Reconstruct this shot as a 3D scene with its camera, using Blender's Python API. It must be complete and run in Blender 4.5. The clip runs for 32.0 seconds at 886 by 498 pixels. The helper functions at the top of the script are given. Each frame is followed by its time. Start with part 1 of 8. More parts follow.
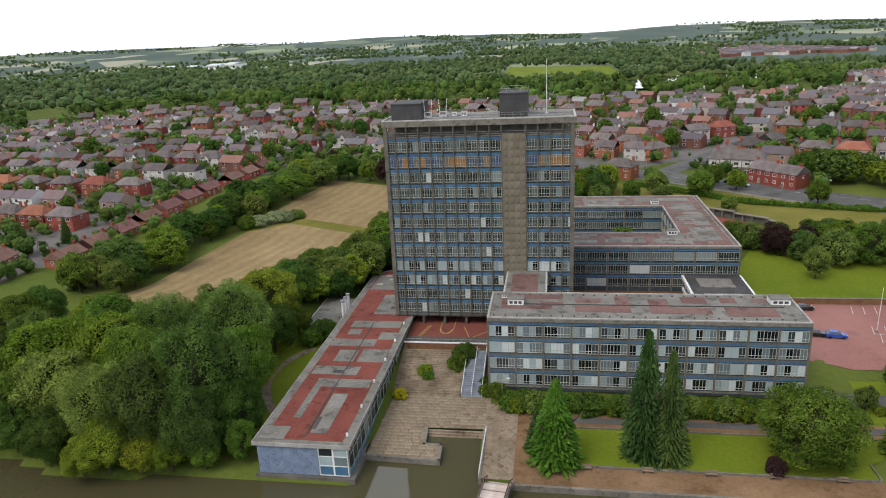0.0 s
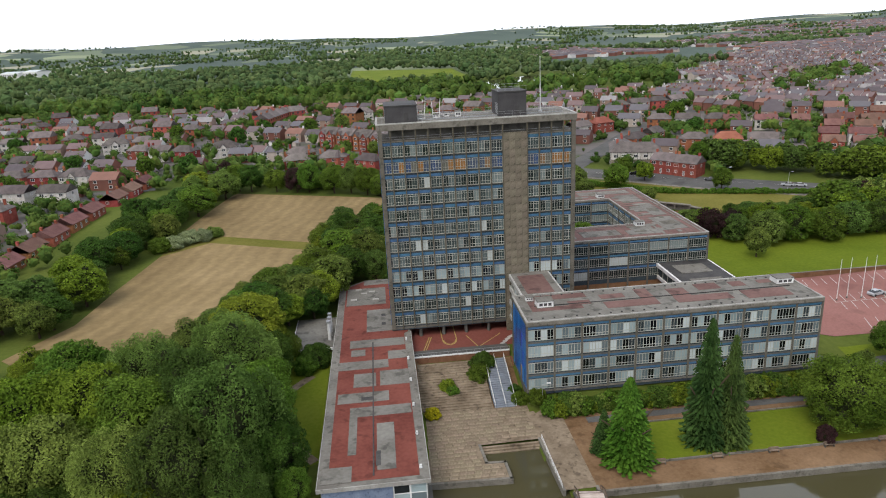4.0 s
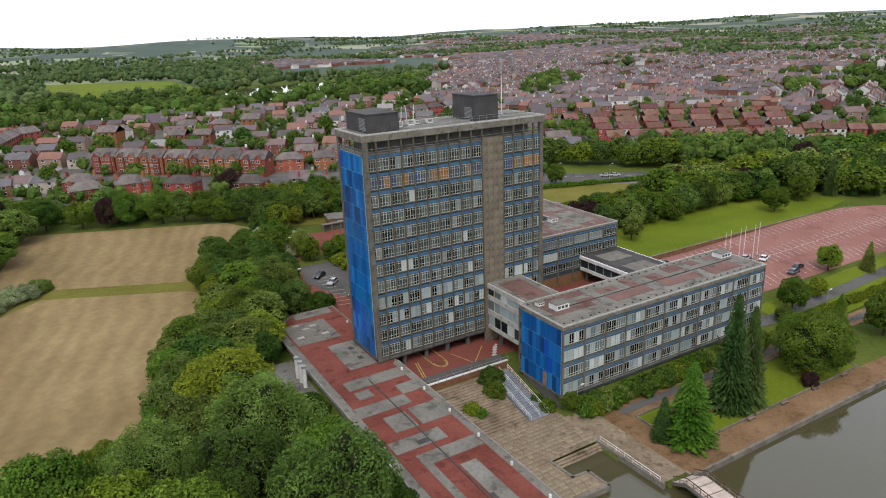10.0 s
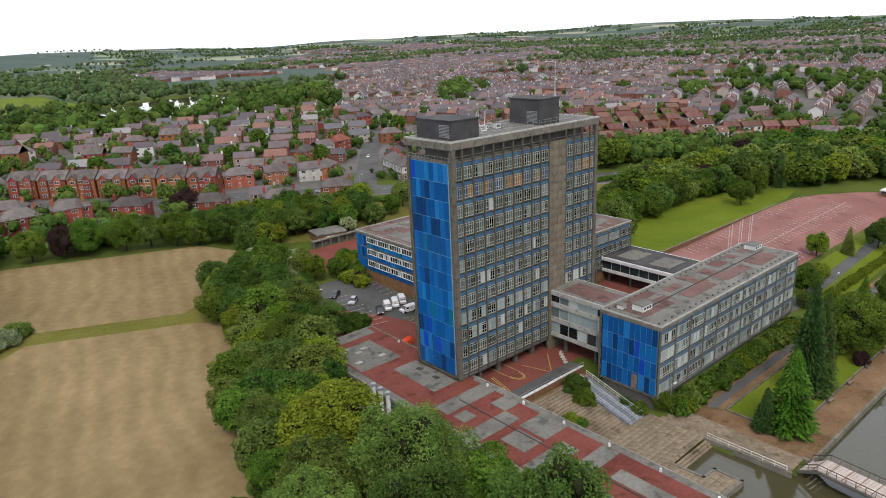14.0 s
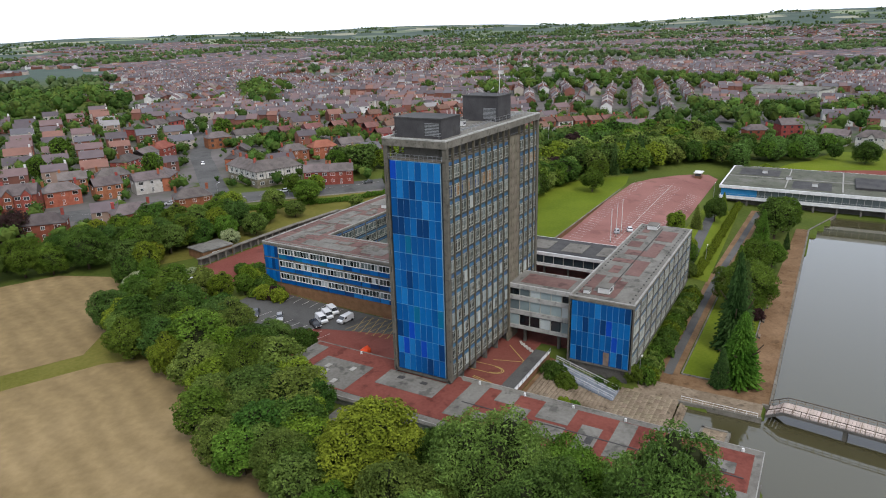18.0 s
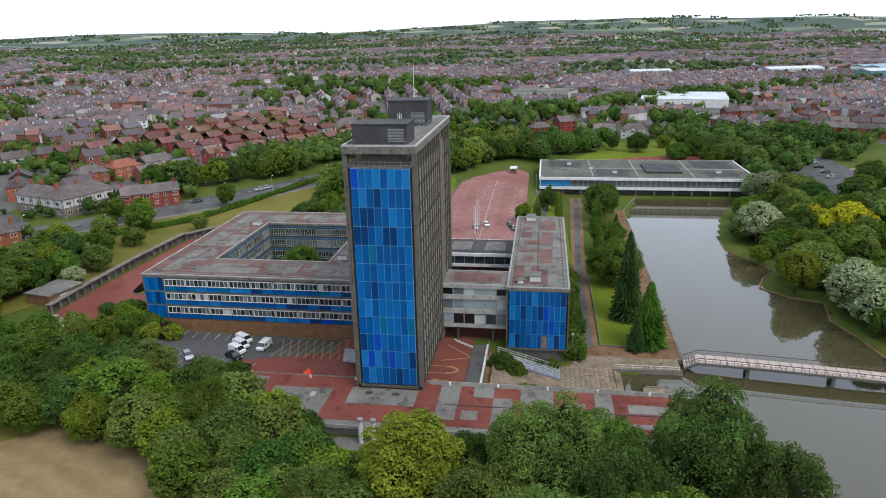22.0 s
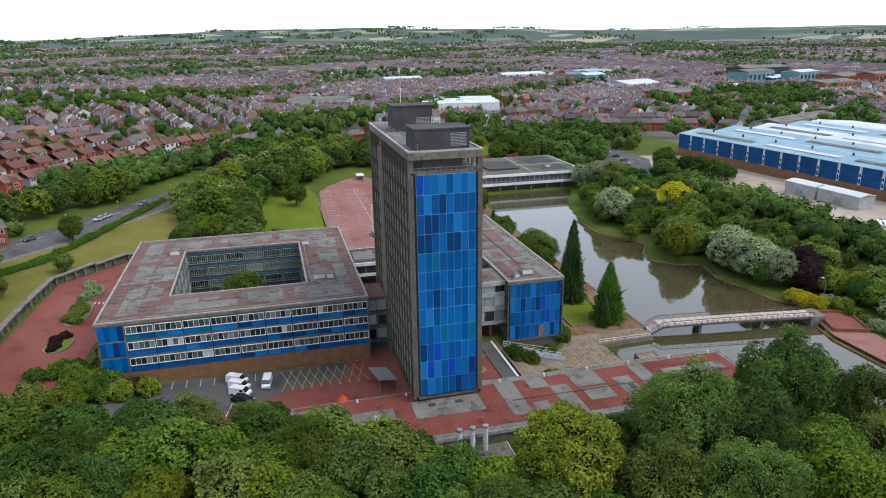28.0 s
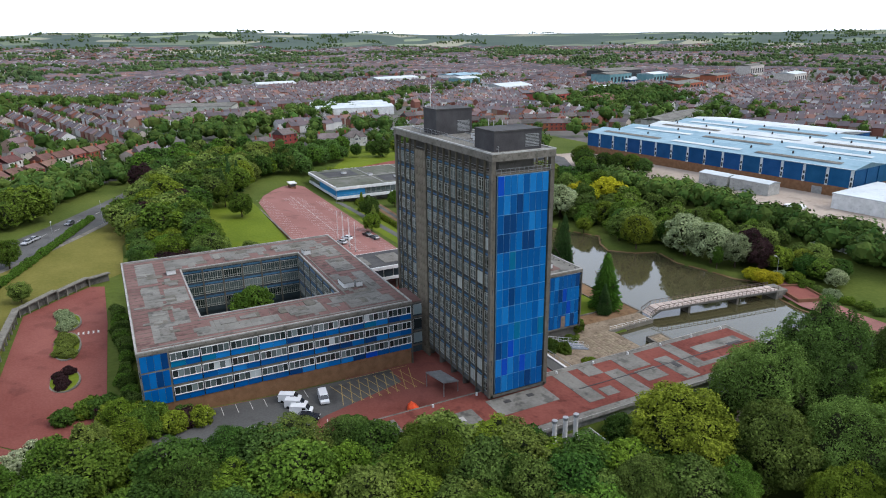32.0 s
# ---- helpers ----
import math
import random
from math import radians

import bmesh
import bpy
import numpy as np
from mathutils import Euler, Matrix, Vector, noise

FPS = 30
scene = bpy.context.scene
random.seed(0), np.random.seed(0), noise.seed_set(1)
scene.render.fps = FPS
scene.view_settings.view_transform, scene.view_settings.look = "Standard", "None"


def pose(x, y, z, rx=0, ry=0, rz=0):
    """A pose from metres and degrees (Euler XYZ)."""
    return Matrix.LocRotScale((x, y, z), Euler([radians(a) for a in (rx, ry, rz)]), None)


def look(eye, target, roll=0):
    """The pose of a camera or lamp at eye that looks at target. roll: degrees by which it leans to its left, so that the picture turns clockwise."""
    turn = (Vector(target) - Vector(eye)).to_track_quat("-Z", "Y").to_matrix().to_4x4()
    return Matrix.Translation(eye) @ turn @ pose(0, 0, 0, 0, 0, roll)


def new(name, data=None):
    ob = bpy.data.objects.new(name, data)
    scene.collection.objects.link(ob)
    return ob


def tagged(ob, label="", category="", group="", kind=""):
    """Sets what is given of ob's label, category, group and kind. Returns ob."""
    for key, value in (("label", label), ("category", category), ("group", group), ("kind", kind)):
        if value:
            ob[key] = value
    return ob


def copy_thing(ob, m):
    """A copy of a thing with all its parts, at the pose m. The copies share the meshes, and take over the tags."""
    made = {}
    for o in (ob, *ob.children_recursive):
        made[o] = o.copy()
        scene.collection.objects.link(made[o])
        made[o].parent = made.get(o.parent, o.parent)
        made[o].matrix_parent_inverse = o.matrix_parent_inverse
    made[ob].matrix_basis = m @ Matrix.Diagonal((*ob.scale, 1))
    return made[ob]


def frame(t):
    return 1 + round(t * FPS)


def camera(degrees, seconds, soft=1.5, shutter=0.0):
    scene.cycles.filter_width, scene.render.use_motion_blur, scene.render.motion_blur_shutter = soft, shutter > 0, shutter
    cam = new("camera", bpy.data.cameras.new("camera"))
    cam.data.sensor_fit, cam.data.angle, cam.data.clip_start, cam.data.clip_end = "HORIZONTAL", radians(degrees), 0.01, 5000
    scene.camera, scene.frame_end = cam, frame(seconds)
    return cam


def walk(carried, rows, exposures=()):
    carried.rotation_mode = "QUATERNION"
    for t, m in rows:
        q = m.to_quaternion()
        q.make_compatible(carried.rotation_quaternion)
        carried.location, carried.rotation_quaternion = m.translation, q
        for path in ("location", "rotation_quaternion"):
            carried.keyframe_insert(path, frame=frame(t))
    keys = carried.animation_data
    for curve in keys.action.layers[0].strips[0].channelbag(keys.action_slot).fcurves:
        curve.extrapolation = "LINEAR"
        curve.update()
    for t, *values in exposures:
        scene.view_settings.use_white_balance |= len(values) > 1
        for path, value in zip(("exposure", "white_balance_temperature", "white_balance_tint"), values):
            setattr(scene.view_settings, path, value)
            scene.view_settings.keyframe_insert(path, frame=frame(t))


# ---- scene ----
cam = camera(66.6, 32.0, soft=1.05)
METRES, EYE, TILT, LEAN, TURN = 309.0, 72.0, 0.0, 0.0, 8.6
PATH = [
    (0, (0.138, 2.435, 72.175), (-0.18, 4.317, 71.577), -2.8),
    (0.5, (-4.607, 2.747, 72.216), (-4.865, 4.638, 71.62), -2.7),
    (1, (-9.338, 3.07, 72.244), (-9.547, 4.967, 71.647), -2.7),
    (1.5, (-14.03, 3.454, 72.262), (-14.173, 5.357, 71.663), -2.8),
    (2, (-18.661, 3.973, 72.273), (-18.742, 5.879, 71.673), -2.8),
    (2.5, (-23.244, 4.712, 72.286), (-23.27, 6.619, 71.684), -2.8),
    (3, (-27.796, 5.73, 72.301), (-27.763, 7.636, 71.698), -2.8),
    (3.5, (-32.383, 7.092, 72.324), (-32.286, 8.996, 71.718), -2.9),
    (5.5, (-50.87, 13.975, 72.546), (-50.498, 15.842, 71.934), -2.4),
    (6, (-55.399, 15.905, 72.574), (-54.958, 17.757, 71.963), -2.4),
    (6.5, (-59.831, 17.964, 72.591), (-59.323, 19.8, 71.979), -2.4),
    (7, (-64.094, 20.1, 72.608), (-63.519, 21.915, 71.996), -2.2),
    (7.5, (-68.206, 22.339, 72.628), (-67.566, 24.133, 72.016), -2.2),
    (8, (-72.201, 24.691, 72.646), (-71.498, 26.461, 72.034), -2.1),
    (8.5, (-76.123, 27.18, 72.667), (-75.354, 28.922, 72.054), -2.3),
    (9, (-79.949, 29.735, 72.686), (-79.117, 31.448, 72.073), -2.4),
    (9.5, (-83.681, 32.347, 72.695), (-82.794, 34.031, 72.081), -2.2),
    (10, (-87.407, 35.132, 72.706), (-86.459, 36.782, 72.092), -2.2),
    (10.5, (-91.133, 38.067, 72.719), (-90.123, 39.68, 72.103), -2.3),
    (11, (-94.841, 41.153, 72.731), (-93.77, 42.727, 72.116), -2.4),
    (11.5, (-98.501, 44.396, 72.74), (-97.371, 45.928, 72.127), -2.5),
    (12, (-102.083, 47.782, 72.745), (-100.908, 49.281, 72.134), -2.5),
    (12.5, (-105.579, 51.273, 72.747), (-104.395, 52.766, 72.14), -2.5),
    (13, (-108.981, 54.836, 72.751), (-107.787, 56.322, 72.147), -2.5),
    (13.5, (-112.287, 58.448, 72.767), (-111.081, 59.925, 72.165), -2.5),
    (15.5, (-124.932, 73.189, 72.929), (-123.539, 74.489, 72.322), -2.4),
    (16, (-127.843, 77.05, 72.965), (-126.396, 78.288, 72.355), -2.1),
    (16.5, (-130.53, 81.045, 73.012), (-129.029, 82.217, 72.399), -1.9),
    (17, (-133.023, 85.148, 73.063), (-131.473, 86.251, 72.447), -1.7),
    (17.5, (-135.379, 89.279, 73.119), (-133.781, 90.312, 72.501), -1.5),
    (18, (-137.629, 93.4, 73.183), (-135.985, 94.356, 72.563), -1.5),
    (18.5, (-139.788, 97.538, 73.241), (-138.102, 98.416, 72.621), -1.4),
    (19, (-141.845, 101.754, 73.289), (-140.115, 102.548, 72.674), -1.6),
    (19.5, (-143.732, 106.113, 73.317), (-141.97, 106.826, 72.697), -1.3),
    (20, (-145.424, 110.567, 73.346), (-143.629, 111.196, 72.728), -1.3),
    (20.5, (-146.896, 115.108, 73.372), (-145.074, 115.654, 72.755), -1.3),
    (21, (-148.146, 119.73, 73.386), (-146.299, 120.189, 72.772), -1.4),
    (21.5, (-149.184, 124.385, 73.38), (-147.318, 124.76, 72.767), -1.3),
    (22, (-150.021, 129.086, 73.355), (-148.139, 129.374, 72.741), -1.2),
    (22.5, (-150.661, 133.822, 73.319), (-148.768, 134.032, 72.706), -1.2),
    (23, (-151.088, 138.558, 73.269), (-149.189, 138.692, 72.658), -1.2),
    (23.5, (-151.294, 143.281, 73.208), (-149.391, 143.345, 72.597), -1.1),
    (24, (-151.319, 148.043, 73.146), (-149.414, 148.036, 72.536), -1.2),
    (24.5, (-151.177, 152.812, 73.093), (-149.273, 152.739, 72.484), -1.1),
    (25, (-150.881, 157.584, 73.056), (-148.98, 157.454, 72.449), -1.1),
    (25.5, (-150.441, 162.344, 73.05), (-148.545, 162.158, 72.443), -1.0),
    (27.5, (-148.037, 181.374, 73.253), (-146.177, 180.957, 72.648), -0.8),
    (28, (-147.169, 186.102, 73.296), (-145.322, 185.628, 72.694), -0.8),
    (28.5, (-146.032, 190.794, 73.353), (-144.2, 190.262, 72.751), -0.7),
    (29, (-144.703, 195.47, 73.416), (-142.888, 194.882, 72.815), -0.7),
    (29.5, (-143.233, 200.111, 73.479), (-141.435, 199.472, 72.88), -0.6),
    (30, (-141.656, 204.714, 73.533), (-139.874, 204.032, 72.934), -0.7),
    (30.5, (-140.02, 209.254, 73.573), (-138.254, 208.529, 72.975), -0.7),
    (31, (-138.363, 213.728, 73.598), (-136.615, 212.961, 73.001), -0.7),
    (31.5, (-136.709, 218.13, 73.609), (-134.981, 217.318, 73.013), -0.7),
    (32, (-135.062, 222.475, 73.606), (-133.357, 221.616, 73.011), -0.6),
]
walk(cam, [(t, look(eye, target, roll)) for t, eye, target, roll in PATH],
     ((0, 0.03, 6540, 10), (6, 0.03, 6560, 10), (12, 0.0, 6600, 10), (18, 0.0, 6320, 10), (24, 0.05, 6060, 10), (32, 0.09, 6060, 10)))

# ---- light: a bright, evenly overcast sky with a very soft sun ----
SUN_EL, SUN_AZ = 52.0, 215.0
world = bpy.data.worlds.new("overcast_sky")
scene.world = world
world.use_nodes = True
wn, wl = world.node_tree.nodes, world.node_tree.links
wn.clear()
sky = wn.new("ShaderNodeTexSky")
sky.sky_type, sky.sun_disc = 'NISHITA', False
sky.sun_elevation, sky.sun_rotation = radians(SUN_EL), radians(SUN_AZ)
sky.air_density, sky.dust_density, sky.altitude = 1.0, 4.0, 50
bg_sky = wn.new("ShaderNodeBackground")
bg_sky.inputs["Strength"].default_value = 0.09
bg_cloud = wn.new("ShaderNodeBackground")
bg_cloud.inputs["Color"].default_value = (0.915, 0.965, 1.075, 1)
bg_cloud.inputs["Strength"].default_value = 1.36
both = wn.new("ShaderNodeAddShader")
wout = wn.new("ShaderNodeOutputWorld")
wl.new(sky.outputs[0], bg_sky.inputs["Color"])
wl.new(bg_sky.outputs[0], both.inputs[0])
wl.new(bg_cloud.outputs[0], both.inputs[1])
wl.new(both.outputs[0], wout.inputs["Surface"])
sun = new("sun", bpy.data.lights.new("sun", "SUN"))
sun.data.energy, sun.data.angle, sun.data.color = 2.1, radians(24), (1.0, 0.95, 0.88)
sun.rotation_euler = (radians(90 - SUN_EL), 0, radians(180 - SUN_AZ))


# ---- materials ----
TONE = 0.63  # one scale for all base colours


def material(name, c1, c2, scale=1.0, fine=12.0, rough=0.8, metal=0.0, bump=0.15, c3=None, spots=0.0, tint=0.0, island=0.0, coord="Object", spec=0.06):
    """A surface in two tones with coarse and fine variation, relief, and a tint that varies from object to object or island to island."""
    c1, c2, c3 = [c and tuple(v * TONE for v in c) for c in (c1, c2, c3)]
    m = bpy.data.materials.new(name)
    m.use_nodes = True
    n, l = m.node_tree.nodes, m.node_tree.links
    bsdf = n["Principled BSDF"]
    bsdf.inputs["Roughness"].default_value = rough
    bsdf.inputs["Metallic"].default_value = metal
    bsdf.inputs["Specular IOR Level"].default_value = spec
    if coord == "World":
        vec = n.new("ShaderNodeNewGeometry").outputs["Position"]
    else:
        vec = n.new("ShaderNodeTexCoord").outputs["Object"]
    coarse = n.new("ShaderNodeTexNoise")
    coarse.inputs["Scale"].default_value, coarse.inputs["Detail"].default_value = scale, 5
    finen = n.new("ShaderNodeTexNoise")
    finen.inputs["Scale"].default_value, finen.inputs["Detail"].default_value = fine, 3
    l.new(vec, coarse.inputs["Vector"]), l.new(vec, finen.inputs["Vector"])
    add = n.new("ShaderNodeMath")
    add.operation = "MULTIPLY_ADD"
    add.inputs[1].default_value = 0.45
    l.new(finen.outputs["Fac"], add.inputs[0]), l.new(coarse.outputs["Fac"], add.inputs[2])
    ramp = n.new("ShaderNodeValToRGB")
    ramp.color_ramp.elements[0].position, ramp.color_ramp.elements[1].position = 0.48, 0.98
    ramp.color_ramp.elements[0].color, ramp.color_ramp.elements[1].color = (*c1, 1), (*c2, 1)
    if c3:
        e = ramp.color_ramp.elements.new(0.74)
        e.color = (*c3, 1)
    l.new(add.outputs[0], ramp.inputs["Fac"])
    col = ramp.outputs["Color"]
    if spots:
        st = n.new("ShaderNodeTexNoise")
        st.inputs["Scale"].default_value, st.inputs["Detail"].default_value = scale * 3.1, 8
        l.new(vec, st.inputs["Vector"])
        sr = n.new("ShaderNodeValToRGB")
        sr.color_ramp.elements[0].position, sr.color_ramp.elements[1].position = 0.56, 0.66
        sr.color_ramp.elements[1].color = (spots, spots, spots, 1)
        l.new(st.outputs["Fac"], sr.inputs["Fac"])
        mx = n.new("ShaderNodeMix")
        mx.data_type, mx.blend_type = "RGBA", "MULTIPLY"
        inv = n.new("ShaderNodeInvert")
        l.new(sr.outputs["Color"], inv.inputs["Color"])
        mx.inputs["Factor"].default_value = 1
        l.new(col, mx.inputs[6]), l.new(inv.outputs[0], mx.inputs[7])
        col = mx.outputs[2]
    if tint or island:
        hsv = n.new("ShaderNodeHueSaturation")
        src = n.new("ShaderNodeObjectInfo").outputs["Random"] if tint else n.new("ShaderNodeNewGeometry").outputs["Random Per Island"]
        amount = tint or island
        mr = n.new("ShaderNodeMapRange")
        mr.inputs["To Min"].default_value, mr.inputs["To Max"].default_value = 1 - amount, 1 + amount
        l.new(src, mr.inputs["Value"]), l.new(mr.outputs[0], hsv.inputs["Value"])
        mul = n.new("ShaderNodeMath")
        mul.operation = "MULTIPLY"
        mul.inputs[1].default_value = 7.31
        fr = n.new("ShaderNodeMath")
        fr.operation = "FRACT"
        l.new(src, mul.inputs[0]), l.new(mul.outputs[0], fr.inputs[0])
        mh = n.new("ShaderNodeMapRange")
        mh.inputs["To Min"].default_value, mh.inputs["To Max"].default_value = 0.5 - amount * 0.08, 0.5 + amount * 0.08
        l.new(fr.outputs[0], mh.inputs["Value"]), l.new(mh.outputs[0], hsv.inputs["Hue"])
        l.new(col, hsv.inputs["Color"])
        col = hsv.outputs["Color"]
    l.new(col, bsdf.inputs["Base Color"])
    if bump:
        bp = n.new("ShaderNodeBump")
        bp.inputs["Strength"].default_value, bp.inputs["Distance"].default_value = bump, 0.3 / fine ** 0.5
        l.new(finen.outputs["Fac"], bp.inputs["Height"]), l.new(bp.outputs[0], bsdf.inputs["Normal"])
    return m


def choice_material(name, stops, rough, spec=0.5, metal=0.0, fine=3.0, source="object"):
    """A surface whose colour is picked from a few, piece by piece."""
    m = material(name, (1, 1, 1), (0.8, 0.8, 0.8), 0.3, fine, rough, metal, 0.03, spec=spec)
    n, l = m.node_tree.nodes, m.node_tree.links
    bsdf = n["Principled BSDF"]
    ramp = n.new("ShaderNodeValToRGB")
    ramp.color_ramp.interpolation = "CONSTANT"
    els = ramp.color_ramp.elements
    while len(els) < len(stops):
        els.new(0.5)
    for e, (p, c) in zip(els, stops):
        e.position, e.color = p, (*c, 1)
    if source == "object":
        src = n.new("ShaderNodeObjectInfo").outputs["Random"]
    else:
        src = n.new("ShaderNodeNewGeometry").outputs["Random Per Island"]
    l.new(src, ramp.inputs["Fac"])
    old = bsdf.inputs["Base Color"].links[0].from_socket
    mx = n.new("ShaderNodeMix")
    mx.data_type, mx.blend_type = "RGBA", "MULTIPLY"
    mx.inputs["Factor"].default_value = 1
    l.new(old, mx.inputs[6]), l.new(ramp.outputs["Color"], mx.inputs[7]), l.new(mx.outputs[2], bsdf.inputs["Base Color"])
    return m


M_CONC = material("weathered_concrete", (0.120, 0.110, 0.090), (0.248, 0.230, 0.193), 0.35, 4, 0.85, spots=0.35)
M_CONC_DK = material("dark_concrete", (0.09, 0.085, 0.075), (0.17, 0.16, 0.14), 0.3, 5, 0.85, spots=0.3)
M_MULLION = material("bronze_mullion", (0.088, 0.078, 0.057), (0.160, 0.142, 0.104), 0.6, 6, 0.55, metal=0.2)
M_STONE = material("slate_stone_cladding", (0.115, 0.100, 0.074), (0.255, 0.222, 0.165), 0.5, 3.5, 0.8, spots=0.4, tint=0.13)
M_FRAME = material("aluminium_window_frame", (0.29, 0.295, 0.255), (0.47, 0.475, 0.42), 0.5, 9, 0.55, tint=0.2)
M_SPANDREL = material("dark_glass_spandrel", (0.030, 0.042, 0.052), (0.068, 0.088, 0.10), 0.5, 5, 0.3, tint=0.35)
M_STRIP = material("blue_enamel_strip", (0.046, 0.115, 0.20), (0.085, 0.18, 0.30), 0.5, 5, 0.4, tint=0.15)
M_GLASS = choice_material("window_glass", [(0, (0.022, 0.032, 0.032)), (0.30, (0.06, 0.080, 0.078)), (0.62, (0.12, 0.15, 0.145)), (0.86, (0.22, 0.265, 0.255)), (0.95, (0.55, 0.60, 0.575))], 0.08, 0.5)
M_GLASS_LT = choice_material("blinded_window_glass", [(0, (0.36, 0.45, 0.455)), (0.2, (0.15, 0.19, 0.20)), (0.34, (0.012, 0.017, 0.020)), (0.60, (0.26, 0.33, 0.335)), (0.74, (0.60, 0.67, 0.66)), (0.9, (0.04, 0.052, 0.058))], 0.1, 0.5)
M_ORANGE = choice_material("orange_blue_glass", [(0, (0.34, 0.16, 0.05)), (0.30, (0.07, 0.095, 0.15)), (0.58, (0.26, 0.15, 0.075)), (0.72, (0.05, 0.09, 0.20)), (0.86, (0.16, 0.155, 0.13))], 0.15, 0.6)
M_BLUE = choice_material("blue_glass_panel", [(0, (0.004, 0.095, 0.31)), (0.25, (0.007, 0.145, 0.43)), (0.48, (0.004, 0.05, 0.175)), (0.64, (0.016, 0.20, 0.53)), (0.76, (0.004, 0.105, 0.35)), (0.92, (0.006, 0.075, 0.50)), (0.96, (0.006, 0.155, 0.30))], 0.3, 0.18)
M_ROOF_RED = material("red_roof_felt", (0.126, 0.037, 0.028), (0.225, 0.075, 0.056), 0.12, 1.5, 0.9, spots=0.32)
M_ROOF_PINK = material("faded_pink_roof_felt", (0.128, 0.074, 0.064), (0.208, 0.127, 0.111), 0.12, 1.5, 0.9, spots=0.35)
M_ROOF_GREY = material("grey_roof_felt", (0.123, 0.117, 0.101), (0.238, 0.228, 0.202), 0.15, 1.6, 0.9, spots=0.4)
M_ROOF_EDGE = material("roof_edge_felt", (0.13, 0.12, 0.105), (0.24, 0.23, 0.20), 0.2, 2, 0.9, spots=0.35)
M_ROOF_DARK = material("dark_roof_sheet", (0.040, 0.040, 0.040), (0.088, 0.084, 0.080), 0.2, 2, 0.7, spots=0.3)
M_COPING = material("weathered_coping", (0.25, 0.24, 0.215), (0.43, 0.42, 0.385), 0.4, 4, 0.8, spots=0.3)
M_PIER = material("grey_brown_pier", (0.095, 0.086, 0.068), (0.176, 0.162, 0.133), 0.4, 4, 0.8, spots=0.3)
M_WHITE = material("off_white_paint", (0.58, 0.58, 0.56), (0.84, 0.84, 0.82), 0.4, 5, 0.6, spots=0.15)
M_PLANT = material("dark_plant_cladding", (0.050, 0.048, 0.049), (0.092, 0.089, 0.090), 0.4, 4, 0.7)
M_STEEL = material("galvanised_steel", (0.30, 0.31, 0.31), (0.48, 0.49, 0.49), 1.0, 9, 0.45, metal=0.6)
M_BRICK = material("brown_brick", (0.15, 0.075, 0.04), (0.25, 0.13, 0.075), 0.6, 8, 0.9, tint=0.15)
M_REDPAVE = material("red_tarmac", (0.162, 0.049, 0.037), (0.246, 0.091, 0.071), 0.06, 2.2, 0.85, spots=0.22, coord="World")
M_PALERED = material("faded_red_tarmac", (0.211, 0.095, 0.081), (0.315, 0.158, 0.135), 0.05, 2.0, 0.9, spots=0.2, coord="World")
M_ASPHALT = material("asphalt", (0.077, 0.076, 0.072), (0.135, 0.133, 0.126), 0.08, 3, 0.85, spots=0.25, coord="World")
M_PAVING = material("worn_stone_paving", (0.140, 0.106, 0.070), (0.305, 0.242, 0.172), 0.35, 1.6, 0.9, spots=0.4, coord="World")
M_PATH = material("brown_gravel_path", (0.138, 0.081, 0.039), (0.267, 0.170, 0.097), 0.15, 1.8, 0.95, spots=0.25, coord="World")
M_BAND = material("grey_white_concrete_band", (0.34, 0.335, 0.31), (0.52, 0.515, 0.48), 0.4, 4, 0.8, spots=0.3)
M_LINE = material("road_marking", (0.40, 0.39, 0.36), (0.62, 0.60, 0.56), 0.8, 6, 0.8)
M_YELLOW = material("yellow_marking", (0.34, 0.24, 0.07), (0.48, 0.36, 0.14), 0.8, 6, 0.8)
M_GRASS = material("mown_grass", (0.088, 0.125, 0.010), (0.165, 0.195, 0.022), 0.05, 1.3, 0.95, c3=(0.125, 0.165, 0.014), bump=0.4, coord="World", spec=0.05)
M_VERGE = material("dry_verge_grass", (0.105, 0.105, 0.020), (0.19, 0.170, 0.045), 0.06, 1.2, 0.95, bump=0.4, coord="World", spec=0.03)
M_HAY = material("cut_hay", (0.17, 0.122, 0.058), (0.31, 0.228, 0.118), 0.035, 0.6, 0.95, c3=(0.24, 0.175, 0.085), bump=0.4, coord="World")
M_WOOD = material("grey_timber", (0.16, 0.12, 0.085), (0.30, 0.235, 0.18), 0.8, 8, 0.85, tint=0.15)
M_RAIL = material("dark_brown_rail", (0.060, 0.044, 0.034), (0.125, 0.095, 0.075), 0.8, 8, 0.8)
M_DECK = material("pale_bridge_deck", (0.42, 0.34, 0.29), (0.62, 0.53, 0.47), 0.8, 6, 0.8, tint=0.1)
M_BARK = material("bark", (0.05, 0.037, 0.025), (0.12, 0.09, 0.06), 1.5, 9, 0.95, bump=0.5)
# fill for crown cores: the shade inside the foliage, put into the colour
M_CROWN_SHADE = material("shaded_crown_core", (0.020, 0.026, 0.010), (0.050, 0.058, 0.024), 1.5, 9, 0.95, bump=0.0)
M_TILE = material("slate_roof", (0.085, 0.072, 0.068), (0.17, 0.145, 0.135), 0.4, 5, 0.8, tint=0.35)
M_TILE_BR = material("brown_tile_roof", (0.115, 0.062, 0.051), (0.20, 0.110, 0.090), 0.4, 5, 0.85, tint=0.25)
M_HOUSE_RED = material("red_brick", (0.23, 0.068, 0.040), (0.37, 0.125, 0.078), 0.8, 7, 0.9, tint=0.3)
